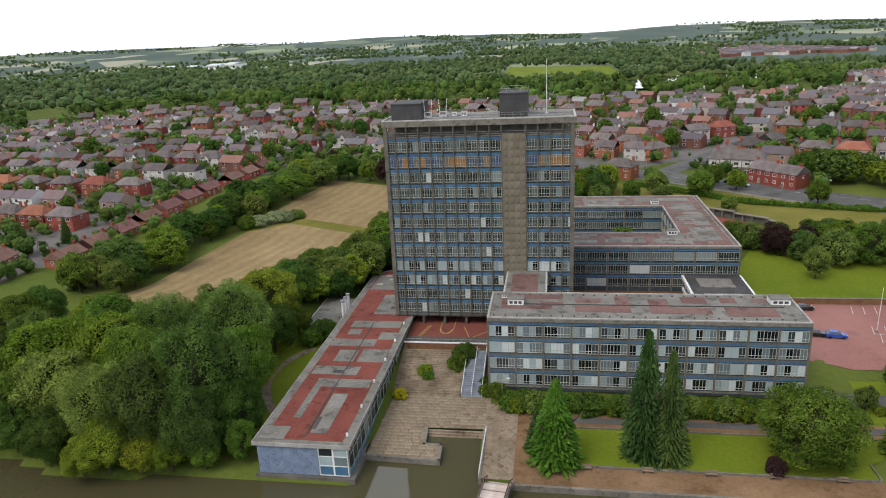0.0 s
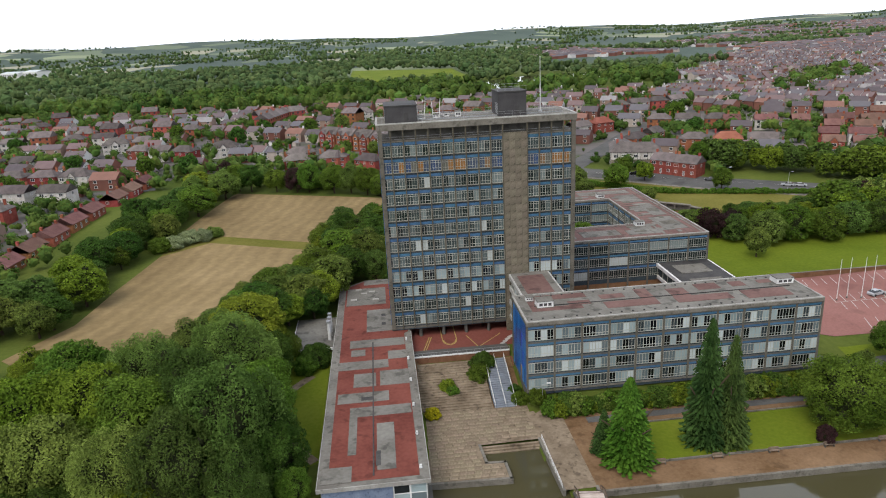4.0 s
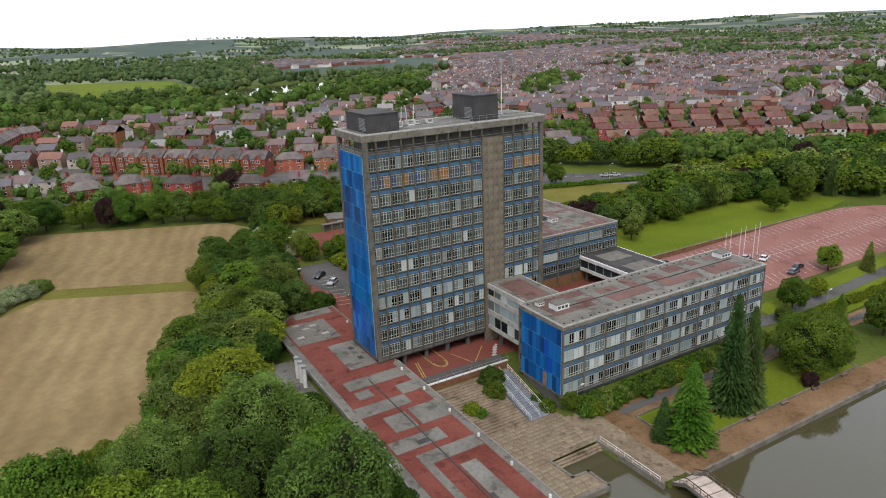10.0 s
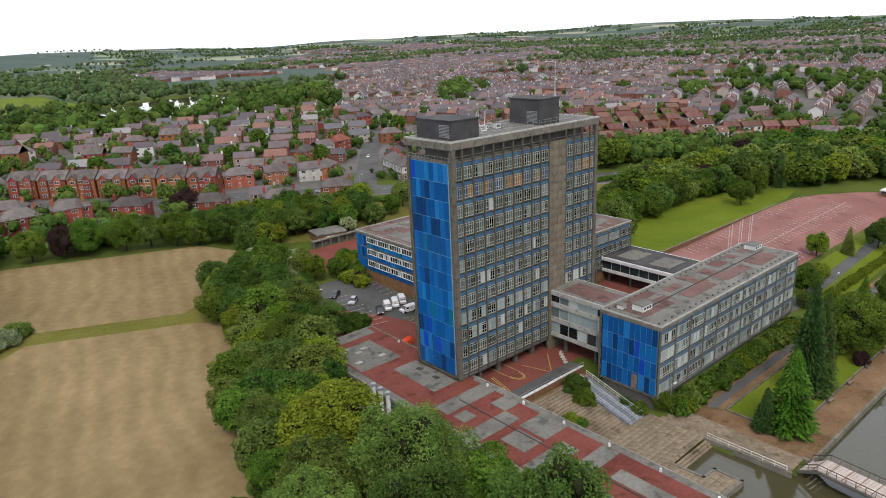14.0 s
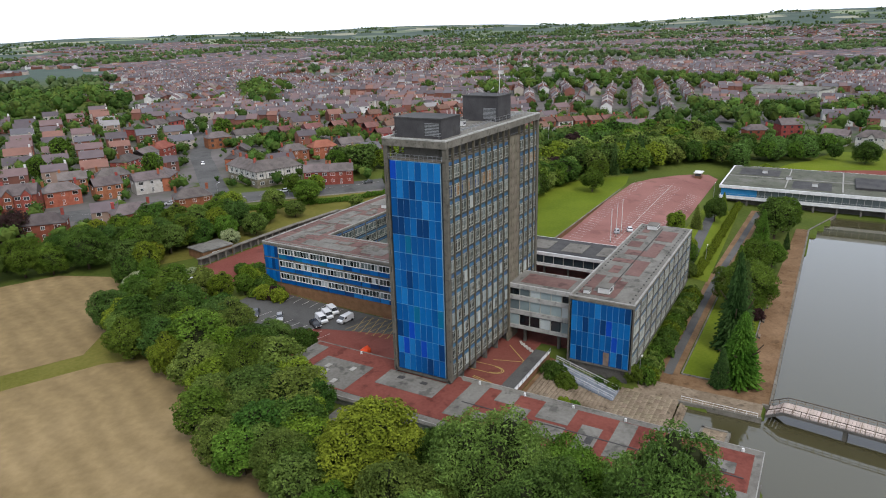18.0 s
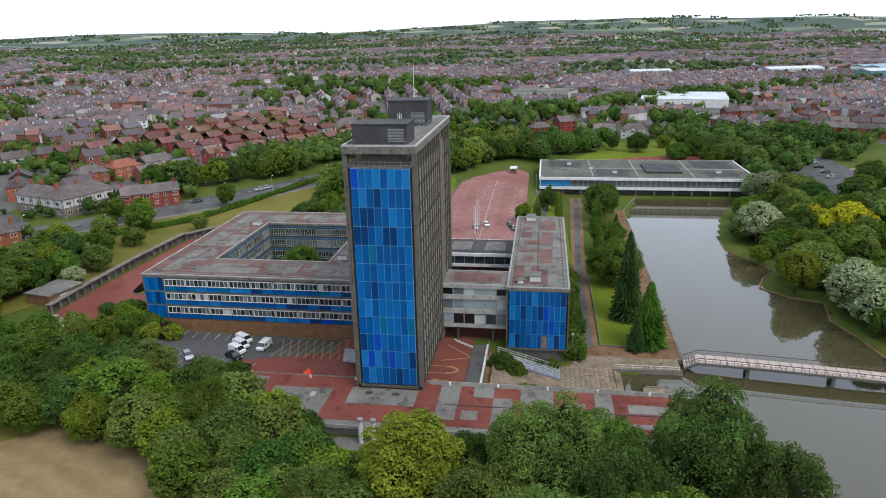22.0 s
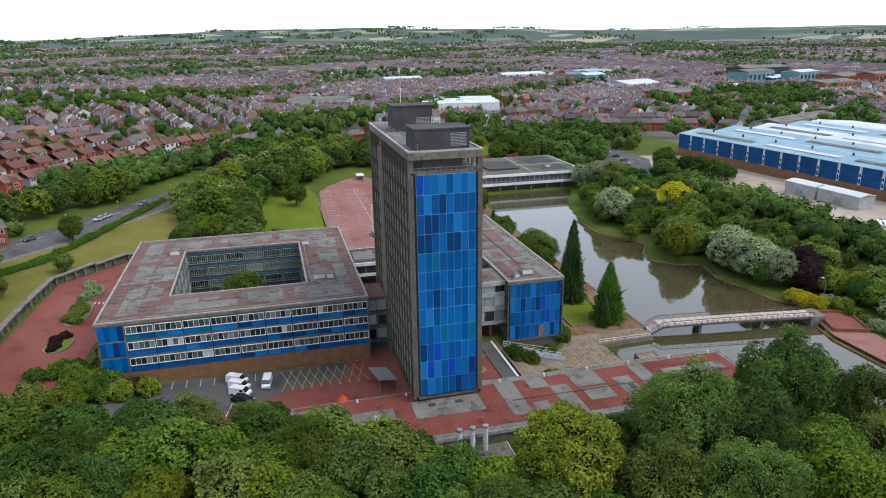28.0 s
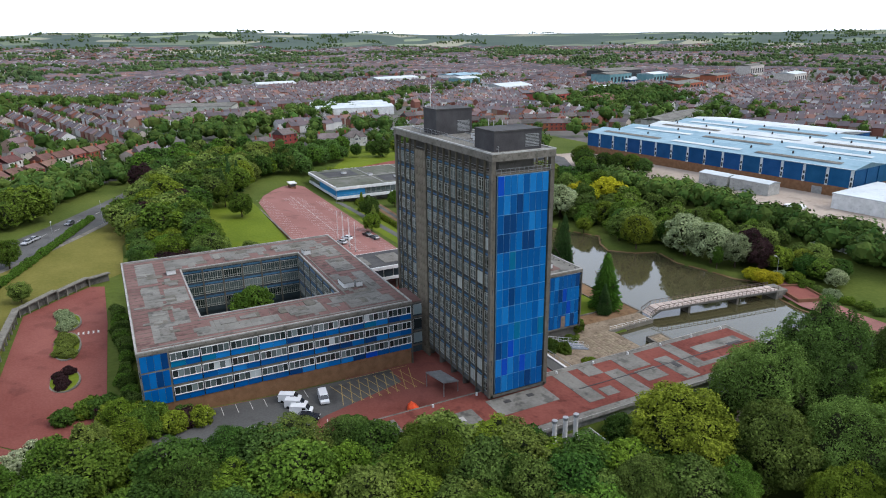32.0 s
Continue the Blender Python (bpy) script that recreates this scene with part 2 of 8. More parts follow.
M_HOUSE_PALE = material("pale_render", (0.42, 0.39, 0.34), (0.66, 0.64, 0.59), 0.5, 5, 0.85, tint=0.15)
M_FARROOF = choice_material("town_roofs", [(0, (0.122, 0.104, 0.110)), (0.3, (0.165, 0.133, 0.138)), (0.52, (0.205, 0.145, 0.142)), (0.70, (0.155, 0.147, 0.158)), (0.87, (0.26, 0.142, 0.112)), (0.955, (0.30, 0.285, 0.28))], 0.85, 0.06, source="island")
M_FARWALL = choice_material("town_walls", [(0, (0.26, 0.115, 0.085)), (0.3, (0.20, 0.09, 0.068)), (0.5, (0.34, 0.24, 0.19)), (0.64, (0.70, 0.69, 0.66)), (0.84, (0.48, 0.42, 0.36))], 0.9, 0.06, source="island")


def leaf_material(name, dark, light, amount=0.22, rough=0.6):
    """Leaves that let some light through."""
    m = material(name, dark, tuple(v * 1.12 for v in light), 3.2, 17.0, rough, tint=amount, bump=0.0, spec=0.03)
    n, l = m.node_tree.nodes, m.node_tree.links
    b = n["Principled BSDF"]
    leaf = n.new("ShaderNodeMapRange")
    leaf.inputs["To Min"].default_value, leaf.inputs["To Max"].default_value = 0.6, 1.3
    l.new(n.new("ShaderNodeNewGeometry").outputs["Random Per Island"], leaf.inputs["Value"])
    each = n.new("ShaderNodeVectorMath")
    each.operation = "SCALE"
    l.new(b.inputs["Base Color"].links[0].from_socket, each.inputs[0]), l.new(leaf.outputs[0], each.inputs["Scale"])
    l.new(each.outputs[0], b.inputs["Base Color"])
    tr = n.new("ShaderNodeBsdfTranslucent")
    l.new(each.outputs[0], tr.inputs["Color"])
    mx = n.new("ShaderNodeMixShader")
    mx.inputs[0].default_value = 0.24
    l.new(b.outputs[0], mx.inputs[1]), l.new(tr.outputs[0], mx.inputs[2])
    l.new(mx.outputs[0], n["Material Output"].inputs["Surface"])
    return m


LEAF = {
    "green": leaf_material("mid_green_leaves", (0.042, 0.088, 0.009), (0.160, 0.249, 0.033)),
    "dark": leaf_material("dark_green_leaves", (0.026, 0.062, 0.009), (0.095, 0.170, 0.029)),
    "lime": leaf_material("lime_green_leaves", (0.071, 0.120, 0.009), (0.218, 0.297, 0.030)),
    "gold": leaf_material("golden_leaves", (0.100, 0.135, 0.012), (0.262, 0.305, 0.030)),
    "silver": leaf_material("silver_green_leaves", (0.165, 0.215, 0.085), (0.40, 0.465, 0.25)),
    "copper": leaf_material("copper_purple_leaves", (0.028, 0.014, 0.015), (0.07, 0.036, 0.036)),
    "needle": leaf_material("fresh_conifer_needles", (0.055, 0.125, 0.012), (0.135, 0.235, 0.028)),
    "olive": leaf_material("olive_green_leaves", (0.061, 0.097, 0.016), (0.205, 0.270, 0.055)),
    "fir": leaf_material("conifer_needles", (0.022, 0.052, 0.013), (0.092, 0.155, 0.038)),
    "willow": leaf_material("willow_leaves", (0.082, 0.128, 0.022), (0.235, 0.318, 0.070)),
    "deep": leaf_material("deep_grey_green_leaves", (0.042, 0.086, 0.015), (0.138, 0.222, 0.048)),
    "blossom": leaf_material("elder_leaves_and_blossom", (0.10, 0.14, 0.03), (0.55, 0.56, 0.36)),
    "yellow": leaf_material("yellow_bush_leaves", (0.34, 0.32, 0.012), (0.56, 0.53, 0.025)),
}

M_WATER = bpy.data.materials.new("pond_water")
M_WATER.use_nodes = True
_n, _l = M_WATER.node_tree.nodes, M_WATER.node_tree.links
_b = _n["Principled BSDF"]
_b.inputs["Base Color"].default_value = (0.042, 0.038, 0.018, 1)
_b.inputs["Roughness"].default_value = 0.03
_b.inputs["IOR"].default_value = 1.5
_t = _n.new("ShaderNodeTexNoise")
_t.inputs["Scale"].default_value, _t.inputs["Detail"].default_value = 0.9, 4
_g = _n.new("ShaderNodeNewGeometry")
_u = _n.new("ShaderNodeBump")
_u.inputs["Strength"].default_value, _u.inputs["Distance"].default_value = 0.06, 0.1
_l.new(_g.outputs["Position"], _t.inputs["Vector"]), _l.new(_t.outputs["Fac"], _u.inputs["Height"]), _l.new(_u.outputs[0], _b.inputs["Normal"])


# ---- building blocks ----
class Mesher:
    """Collects boxes and faces into one mesh."""

    def __init__(self):
        self.v, self.f = [], []

    def box(self, x0, x1, y0, y1, z0, z1):
        k = len(self.v)
        self.v += [(x0, y0, z0), (x1, y0, z0), (x1, y1, z0), (x0, y1, z0), (x0, y0, z1), (x1, y0, z1), (x1, y1, z1), (x0, y1, z1)]
        self.f += [(k, k + 3, k + 2, k + 1), (k + 4, k + 5, k + 6, k + 7), (k, k + 1, k + 5, k + 4), (k + 1, k + 2, k + 6, k + 5), (k + 2, k + 3, k + 7, k + 6), (k + 3, k, k + 4, k + 7)]
        return self

    def poly(self, pts):
        k = len(self.v)
        self.v += [tuple(p) for p in pts]
        self.f.append(tuple(range(k, k + len(pts))))
        return self

    def prism(self, pts, z0, z1):
        """An upright prism over a counterclockwise outline."""
        k, n = len(self.v), len(pts)
        self.v += [(x, y, z0) for x, y in pts] + [(x, y, z1) for x, y in pts]
        self.f += [tuple(range(k + n - 1, k - 1, -1)), tuple(range(k + n, k + 2 * n))]
        self.f += [(k + i, k + (i + 1) % n, k + n + (i + 1) % n, k + n + i) for i in range(n)]
        return self

    def tube(self, pts, r, sides=6):
        """One bent tube along a line of points."""
        k, n = len(self.v), len(pts)
        for i, p in enumerate(pts):
            d = (Vector(pts[min(i + 1, n - 1)]) - Vector(pts[max(i - 1, 0)])).normalized()
            u = Vector((0, 0, 1)).cross(d).normalized()
            w = d.cross(u)
            for j in range(sides):
                t = 2 * math.pi * (j + 0.5) / sides
                self.v.append(tuple(Vector(p) + u * (r * math.cos(t)) + w * (r * math.sin(t))))
        for i in range(n - 1):
            for j in range(sides):
                a, b = k + i * sides + j, k + i * sides + (j + 1) % sides
                self.f.append((a, b, b + sides, a + sides))
        self.f += [tuple(range(k + sides - 1, k - 1, -1)), tuple(range(k + (n - 1) * sides, k + n * sides))]
        return self

    def rod(self, a, b, r0, r1=None, sides=8):
        a, b = Vector(a), Vector(b)
        d = (b - a).normalized()
        u = d.orthogonal().normalized()
        w = d.cross(u)
        r1 = r0 if r1 is None else r1
        k = len(self.v)
        for p, r in ((a, r0), (b, r1)):
            for i in range(sides):
                t = 2 * math.pi * i / sides
                self.v.append(tuple(p + u * (r * math.cos(t)) + w * (r * math.sin(t))))
        for i in range(sides):
            j = (i + 1) % sides
            self.f.append((k + i, k + j, k + sides + j, k + sides + i))
        self.f += [tuple(range(k + sides - 1, k - 1, -1)), tuple(range(k + sides, k + 2 * sides))]
        return self

    def gable(self, x0, x1, y0, y1, z0, z1, over=0.4, thick=0.18, hip=0.0):
        """A pitched roof with its ridge along x; hip: how far the ridge ends stand back."""
        xa, xb, ya, yb, ym = x0 - over, x1 + over, y0 - over, y1 + over, (y0 + y1) / 2
        k = len(self.v)
        for dz in (0, thick):
            self.v += [(xa, ya, z0 + dz), (xb, ya, z0 + dz), (xb, yb, z0 + dz), (xa, yb, z0 + dz), (xa + hip, ym, z1 + dz), (xb - hip, ym, z1 + dz)]
        t = k + 6
        self.f += [(t, t + 1, t + 5, t + 4), (t + 2, t + 3, t + 4, t + 5), (t + 1, t + 2, t + 5), (t + 3, t, t + 4)]
        self.f += [(k + 4, k + 5, k + 1, k), (k + 5, k + 4, k + 3, k + 2), (k + 5, k + 2, k + 1), (k + 4, k, k + 3)]
        self.f += [(k, k + 1, t + 1, t), (k + 1, k + 2, t + 2, t + 1), (k + 2, k + 3, t + 3, t + 2), (k + 3, k, t, t + 3)]
        return self

    def data(self, name, mat):
        me = bpy.data.meshes.new(name)
        me.from_pydata(self.v, [], self.f)
        me.materials.append(mat)
        me.update()
        return me


def place(name, data, parent=None, m=None, label=""):
    """Links a mesh as one object, under its parent, at the pose m."""
    ob = new(name, data)
    if parent:
        ob.parent = parent
    if m is not None:
        ob.matrix_basis = m
    return tagged(ob, label) if label else ob


def part(name, mesher, mat, parent, label="", m=None):
    return place(name, mesher.data(name, mat), parent, m, label)


def thing(name, x, y, z, label, category, group="", rz=0, kind=""):
    ob = new(name)
    ob.matrix_basis = pose(x, y, z, 0, 0, rz)
    ob.empty_display_size = 0.5
    return tagged(ob, label, category, group, kind)


# ---- the lie of the land ----
def smooth(a):
    a = np.clip(a, 0, 1)
    return a * a * (3 - 2 * a)


LAKE = [(-6, 96.6), (20, 96.6), (60, 96.4), (100, 96.0), (126, 93.5), (140, 90), (153, 88), (153, 44), (143, 48), (128, 57), (112, 62), (96, 66), (80, 67), (70, 62), (60, 57), (52, 63), (44, 66), (37, 60), (34, 52),
        (22, 55), (10, 52), (2, 51), (-5, 46), (-14, 53), (-24, 55.5), (-42, 55.5), (-80, 56), (-130, 68), (-125, 90), (-100, 97), (-86, 92.5), (-66, 94.5), (-54, 95), (-50.7, 96), (-33, 96), (-33, 103), (-19.4, 102.4),
        (-19.6, 107), (-22.8, 107.2), (-23.2, 112.6), (-12.2, 112.8), (-11.7, 98), (-6.2, 98)]


def inside(px, py, poly):
    px, py = np.asarray(px, float), np.asarray(py, float)
    r = np.zeros(px.shape, bool)
    for i in range(len(poly)):
        (ax, ay), (bx, by) = poly[i - 1], poly[i]
        if ay == by:
            continue
        c = ((ay > py) != (by > py)) & (px < (bx - ax) * (py - ay) / (by - ay) + ax)
        r ^= c
    return r


def rise(x, y):
    return 5.6 + 5.0 * smooth((y - 185) / 110) + 2 * smooth((x - 60) / 100) * smooth((y - 120) / 60) + 4 * smooth((y - 290) / 200)


RIDGE_AT = [-180, -120, -60, -48, -25, -15, -7, 3, 14, 25, 38, 54, 66, 77, 89, 98, 107, 123, 133, 180]
RIDGE_UP = [80, 80, 88, 84, 96, 110, 126, 104, 70, 72, 76, 52, 44, 52, 50, 62, 72, 74, 74, 80]


def land(x, y):
    """The height of the ground without the lake's bed."""
    x, y = np.asarray(x, float), np.asarray(y, float)
    xs = [-200, -66, -62, -52, -50, -33.5, -33, -11.5, -11.0, 47, 60, 200]
    y0 = np.interp(x, xs, [94, 94, 98, 98, 100, 100, 124.6, 124.6, 121.5, 121.5, 114, 114])
    y1 = np.interp(x, xs, [165, 165, 188, 188, 150, 150, 140, 140, 124, 124, 150, 150])
    low = 1.4 + 6.2 * smooth((42 - y) / 55)
    z = low + (rise(x, y) - low) * smooth((y - y0) / (y1 - y0))
    z = z + (np.maximum(z, 8.0) - z) * smooth((x - 195) / 25)
    z = z + (np.maximum(z, 8.0) - z) * smooth((-150 - x) / 80)
    bed = (x > -33) & (x < -11.6) & (y > 124.5) & (y < 140.3)
    z = np.where(bed, np.minimum(z, 0.7 + np.maximum(0, y - 124.6) * 0.235), z)
    d = np.hypot(x - 40, y - 150)
    roll = 3.0 * np.sin(x * 0.0041 + 1.3) * np.cos(y * 0.0037) * smooth((d - 350) / 500)
    ang = np.arctan2(y - 150, x - 40)
    far = smooth((d - 2300) / 2300)
    ridge = np.interp(np.degrees(ang), RIDGE_AT, RIDGE_UP) + 4 * np.sin(ang * 15 + 0.3) + 3 * np.sin(ang * 31 + 1.1)
    return z + roll + far * ridge + 5 * np.sin(x * 0.0031 - y * 0.0017) * smooth((d - 900) / 900)


def land_at(x, y):
    return float(land(x, y))


def axis(a, b, step, lo, hi, grow=1.12):
    v = list(np.arange(a, b + 0.01, step))
    s, p = step, b
    while p < hi:
        s *= grow
        p += s
        v.append(p)
    s, p = step, a
    while p > lo:
        s *= grow
        p -= s
        v.insert(0, p)
    return np.array(v)


gx, gy = axis(-150, 200, 2.0, -5200, 5400), axis(-70, 320, 2.0, -5200, 5400)
GX, GY = np.meshgrid(gx, gy)
GZ = land(GX, GY)
GZ = np.where(inside(GX, GY, LAKE), -1.2, GZ)
nx, ny = len(gx), len(gy)
idx = np.arange(nx * ny).reshape(ny, nx)
quads = np.stack([idx[:-1, :-1], idx[:-1, 1:], idx[1:, 1:], idx[1:, :-1]], -1).reshape(-1, 4)
gm = bpy.data.meshes.new("ground")
gm.from_pydata(np.stack([GX, GY, GZ], -1).reshape(-1, 3).tolist(), [], quads.tolist())
gm.polygons.foreach_set("use_smooth", [True] * len(gm.polygons))

# meadow and rough grass near by, a patchwork of fields and woods far off
M_LAND = material("rough_grass", (0.05, 0.078, 0.012), (0.115, 0.14, 0.028), 0.03, 0.9, 0.95, bump=0.4, coord="World", spec=0.05)
_n, _l = M_LAND.node_tree.nodes, M_LAND.node_tree.links
_geo = _n.new("ShaderNodeNewGeometry")
_vor = _n.new("ShaderNodeTexVoronoi")
_vor.inputs["Scale"].default_value = 0.0075
_warp = _n.new("ShaderNodeMapping")
_warp.inputs["Scale"].default_value = (1.0, 0.62, 0)
_warp.inputs["Rotation"].default_value = (0, 0, 0.5)
_l.new(_geo.outputs["Position"], _warp.inputs["Vector"]), _l.new(_warp.outputs[0], _vor.inputs["Vector"])
_sep = _n.new("ShaderNodeSeparateColor")
_l.new(_vor.outputs["Color"], _sep.inputs[0])
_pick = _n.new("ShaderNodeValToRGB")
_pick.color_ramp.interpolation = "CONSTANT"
# far tones are greyed and blued: distance haze put into the base colours
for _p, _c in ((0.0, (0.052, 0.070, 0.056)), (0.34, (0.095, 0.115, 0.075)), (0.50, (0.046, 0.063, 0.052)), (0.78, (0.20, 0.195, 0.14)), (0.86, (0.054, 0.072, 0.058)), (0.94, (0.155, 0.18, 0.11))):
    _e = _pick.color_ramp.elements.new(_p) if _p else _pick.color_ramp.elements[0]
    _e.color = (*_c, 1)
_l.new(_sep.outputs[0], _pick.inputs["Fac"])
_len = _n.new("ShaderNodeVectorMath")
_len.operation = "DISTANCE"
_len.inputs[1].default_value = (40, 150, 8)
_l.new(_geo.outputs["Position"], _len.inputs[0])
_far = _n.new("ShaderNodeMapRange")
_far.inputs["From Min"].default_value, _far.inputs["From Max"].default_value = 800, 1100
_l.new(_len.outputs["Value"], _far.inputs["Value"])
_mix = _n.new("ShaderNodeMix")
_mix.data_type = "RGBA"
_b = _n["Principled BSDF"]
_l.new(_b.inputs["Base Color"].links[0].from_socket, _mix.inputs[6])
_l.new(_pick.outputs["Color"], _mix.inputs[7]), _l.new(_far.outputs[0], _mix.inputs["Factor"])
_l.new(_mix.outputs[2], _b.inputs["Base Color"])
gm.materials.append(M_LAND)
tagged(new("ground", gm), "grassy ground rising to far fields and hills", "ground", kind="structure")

wm = bpy.data.meshes.new("water")
wm.from_pydata([(-140, 25, 0.55), (156, 25, 0.55), (156, 116, 0.55), (-140, 116, 0.55)], [], [(0, 1, 2, 3)])
wm.materials.append(M_WATER)
tagged(new("water", wm), "still dark green ornamental lake", "lake", kind="structure")


def drape(name, outline, mat, lift, label, category="", step=4.0, kind="structure", parent=None):
    """A thin surface of that outline, laid over the ground."""
    bm = bmesh.new()
    bm.faces.new([bm.verts.new((x, y, 0)) for x, y in outline])
    bm.normal_update()
    xs, ys = [p[0] for p in outline], [p[1] for p in outline]
    for lo, hi, ax in ((min(xs), max(xs), 0), (min(ys), max(ys), 1)):
        k = math.ceil(lo / step) * step
        while k < hi:
            co, no = [0, 0, 0], [0, 0, 0]
            co[ax], no[ax] = k, 1
            bmesh.ops.bisect_plane(bm, geom=bm.verts[:] + bm.edges[:] + bm.faces[:], plane_co=co, plane_no=no)
            k += step
    bmesh.ops.triangulate(bm, faces=[f for f in bm.faces if len(f.verts) > 4])
    co = np.array([v.co for v in bm.verts])
    z = land(co[:, 0], co[:, 1])
    for v, h in zip(bm.verts, z):
        v.co.z = h + lift
    for f in bm.faces:
        if f.normal.z < 0:
            f.normal_flip()
    bm.normal_update()
    for f in bm.faces:
        if f.normal.z < 0:
            f.normal_flip()
    me = bpy.data.meshes.new(name)
    bm.to_mesh(me)
    bm.free()
    me.materials.append(mat)
    ob = place(name, me, parent)
    return tagged(ob, label, category, kind=kind)


def ribbon(points, width):
    """The outline of a band of that width along a line of points, smoothed."""
    pts = [Vector(p) for p in points]
    fine = []
    for i in range(len(pts) - 1):
        p0, p1, p2, p3 = pts[max(i - 1, 0)], pts[i], pts[i + 1], pts[min(i + 2, len(pts) - 1)]
        for k in range(4):
            t = k / 4
            fine.append(0.5 * ((2 * p1) + (p2 - p0) * t + (2 * p0 - 5 * p1 + 4 * p2 - p3) * t * t + (3 * p1 - p0 - 3 * p2 + p3) * t ** 3))
    fine.append(pts[-1])
    left, right = [], []
    for i, p in enumerate(fine):
        d = (fine[min(i + 1, len(fine) - 1)] - fine[max(i - 1, 0)]).normalized()
        nrm = Vector((-d.y, d.x)) * width / 2
        left.append(tuple(p + nrm)), right.append(tuple(p - nrm))
    return left + right[::-1]


def band(name, points, width, mat, lift, label, category="", step=6.0, kind="structure"):
    """A strip along a line of points, laid over the ground, quad by quad."""
    out = ribbon(points, width)
    n = len(out) // 2
    L, R = out[:n], out[n:][::-1]
    me = Mesher()
    for i in range(n - 1):
        seg = max(1, int(math.dist(L[i], L[i + 1]) / step))
        for k in range(seg):
            a, b = k / seg, (k + 1) / seg
            q = [(L[i][0] + (L[i + 1][0] - L[i][0]) * a, L[i][1] + (L[i + 1][1] - L[i][1]) * a), (L[i][0] + (L[i + 1][0] - L[i][0]) * b, L[i][1] + (L[i + 1][1] - L[i][1]) * b),
                 (R[i][0] + (R[i + 1][0] - R[i][0]) * b, R[i][1] + (R[i + 1][1] - R[i][1]) * b), (R[i][0] + (R[i + 1][0] - R[i][0]) * a, R[i][1] + (R[i + 1][1] - R[i][1]) * a)]
            me.poly([(x, y, land_at(x, y) + lift) for x, y in q[::-1]])
    return tagged(place(name, me.data(name, mat)), label, category, kind=kind)


# ---- ground surfaces ----
_n, _l = M_HAY.node_tree.nodes, M_HAY.node_tree.links
_wv = _n.new("ShaderNodeTexWave")
_wv.inputs["Scale"].default_value, _wv.inputs["Distortion"].default_value, _wv.inputs["Detail"].default_value, _wv.inputs["Detail Scale"].default_value = 0.06, 9.0, 4, 0.5
_mp = _n.new("ShaderNodeMapping")
_mp.inputs["Rotation"].default_value = (0, 0, 0.25)
_gp = _n.new("ShaderNodeNewGeometry")
_l.new(_gp.outputs["Position"], _mp.inputs["Vector"]), _l.new(_mp.outputs[0], _wv.inputs["Vector"])
_rg = _n.new("ShaderNodeMapRange")
_rg.inputs["To Min"].default_value, _rg.inputs["To Max"].default_value = 0.90, 1.06
_l.new(_wv.outputs["Fac"], _rg.inputs["Value"])
_mm = _n.new("ShaderNodeVectorMath")
_mm.operation = "SCALE"
_bs = _n["Principled BSDF"]
_l.new(_bs.inputs["Base Color"].links[0].from_socket, _mm.inputs[0]), _l.new(_rg.outputs[0], _mm.inputs["Scale"]), _l.new(_mm.outputs[0], _bs.inputs["Base Color"])

drape("hay_field_south", [(-62, 222), (-54, 214), (-56, 201), (-64, 190), (-71, 177), (-74, 161), (-81, 148), (-90, 140), (-106, 141), (-127, 158), (-118, 176), (-116, 200), (-111, 226), (-97, 236)], M_HAY, 0.10, "mown hay meadow with pale stripes", "field")
drape("hay_field_north", [(-38, 276), (-31, 263), (-37, 240), (-46, 239), (-62, 229), (-97, 243), (-109, 252), (-100, 301), (-74, 290)], M_HAY, 0.10, "mown hay meadow with pale stripes", "field")
drape("field_strip", [(-111, 226), (-97, 236), (-62, 222), (-54, 214), (-44, 226), (-38, 238), (-46, 239), (-62, 229), (-97, 243), (-109, 252)], M_VERGE, 0.07, "rough grass strip between the hay fields", "grass")
drape("lawn_lake", [(-0.8, 102.8), (52, 102.8), (52, 107), (60, 112), (60, 114.6), (-0.8, 114.6)], M_GRASS, 0.12, "mown lakeside lawn with low kerb", "lawn")
drape("lawn_north", [(56, 168), (90, 168.5), (150, 168), (166, 171), (150, 188), (110, 204), (60, 210), (50, 190), (50, 168)], M_GRASS, 0.10, "mown green lawn beside car park", "lawn")
drape("lawn_east", [(58, 119), (140, 121), (140, 133), (100, 134), (58, 132)], M_GRASS, 0.10, "mown lawn beside path", "lawn")
drape("verge", [(-24, 262), (8, 249.5), (51, 247.5), (63, 239.5), (72, 230), (80, 222), (108, 221), (140, 214), (150, 222), (112, 241), (60, 276), (30, 286), (-10, 290)], M_VERGE, 0.10, "grass slope below the road", "verge")
drape("terrace", [(-33, 103), (-19.4, 102.4), (-19.6, 107), (-22.8, 107.2), (-23.2, 112.6), (-12.2, 112.8), (-11.7, 98), (-6.2, 98), (-6.2, 121), (-12, 124.4), (-33, 124.4)], M_PAVING, 0.10, "worn stone paved lakeside terrace", "terrace")
drape("lake_path", [(-6.2, 97.0), (128, 96.2), (128, 100), (52, 102.5), (-0.8, 102.5), (-0.8, 115), (60, 115), (148, 112), (148, 117), (60, 119.4), (-6.2, 119.4)], M_PATH, 0.08, "brown gravel path along the lake", "path")
band("worn_path_strip", [(-2, 117.2), (20, 117.3), (60, 117.2), (100, 115.8), (146, 114.4)], 1.9, M_ASPHALT, 0.14, "worn grey asphalt strip along the path", "path", 4.0)
drape("promenade", [(-14.5, 52), (-24, 55), (-70, 55), (-70, 46), (-36, 46.5), (-16, 42.5), (-7, 40), (-4, 44.5)], M_PALERED, 0.1, "faded pink paved promenade by the lake", "promenade")
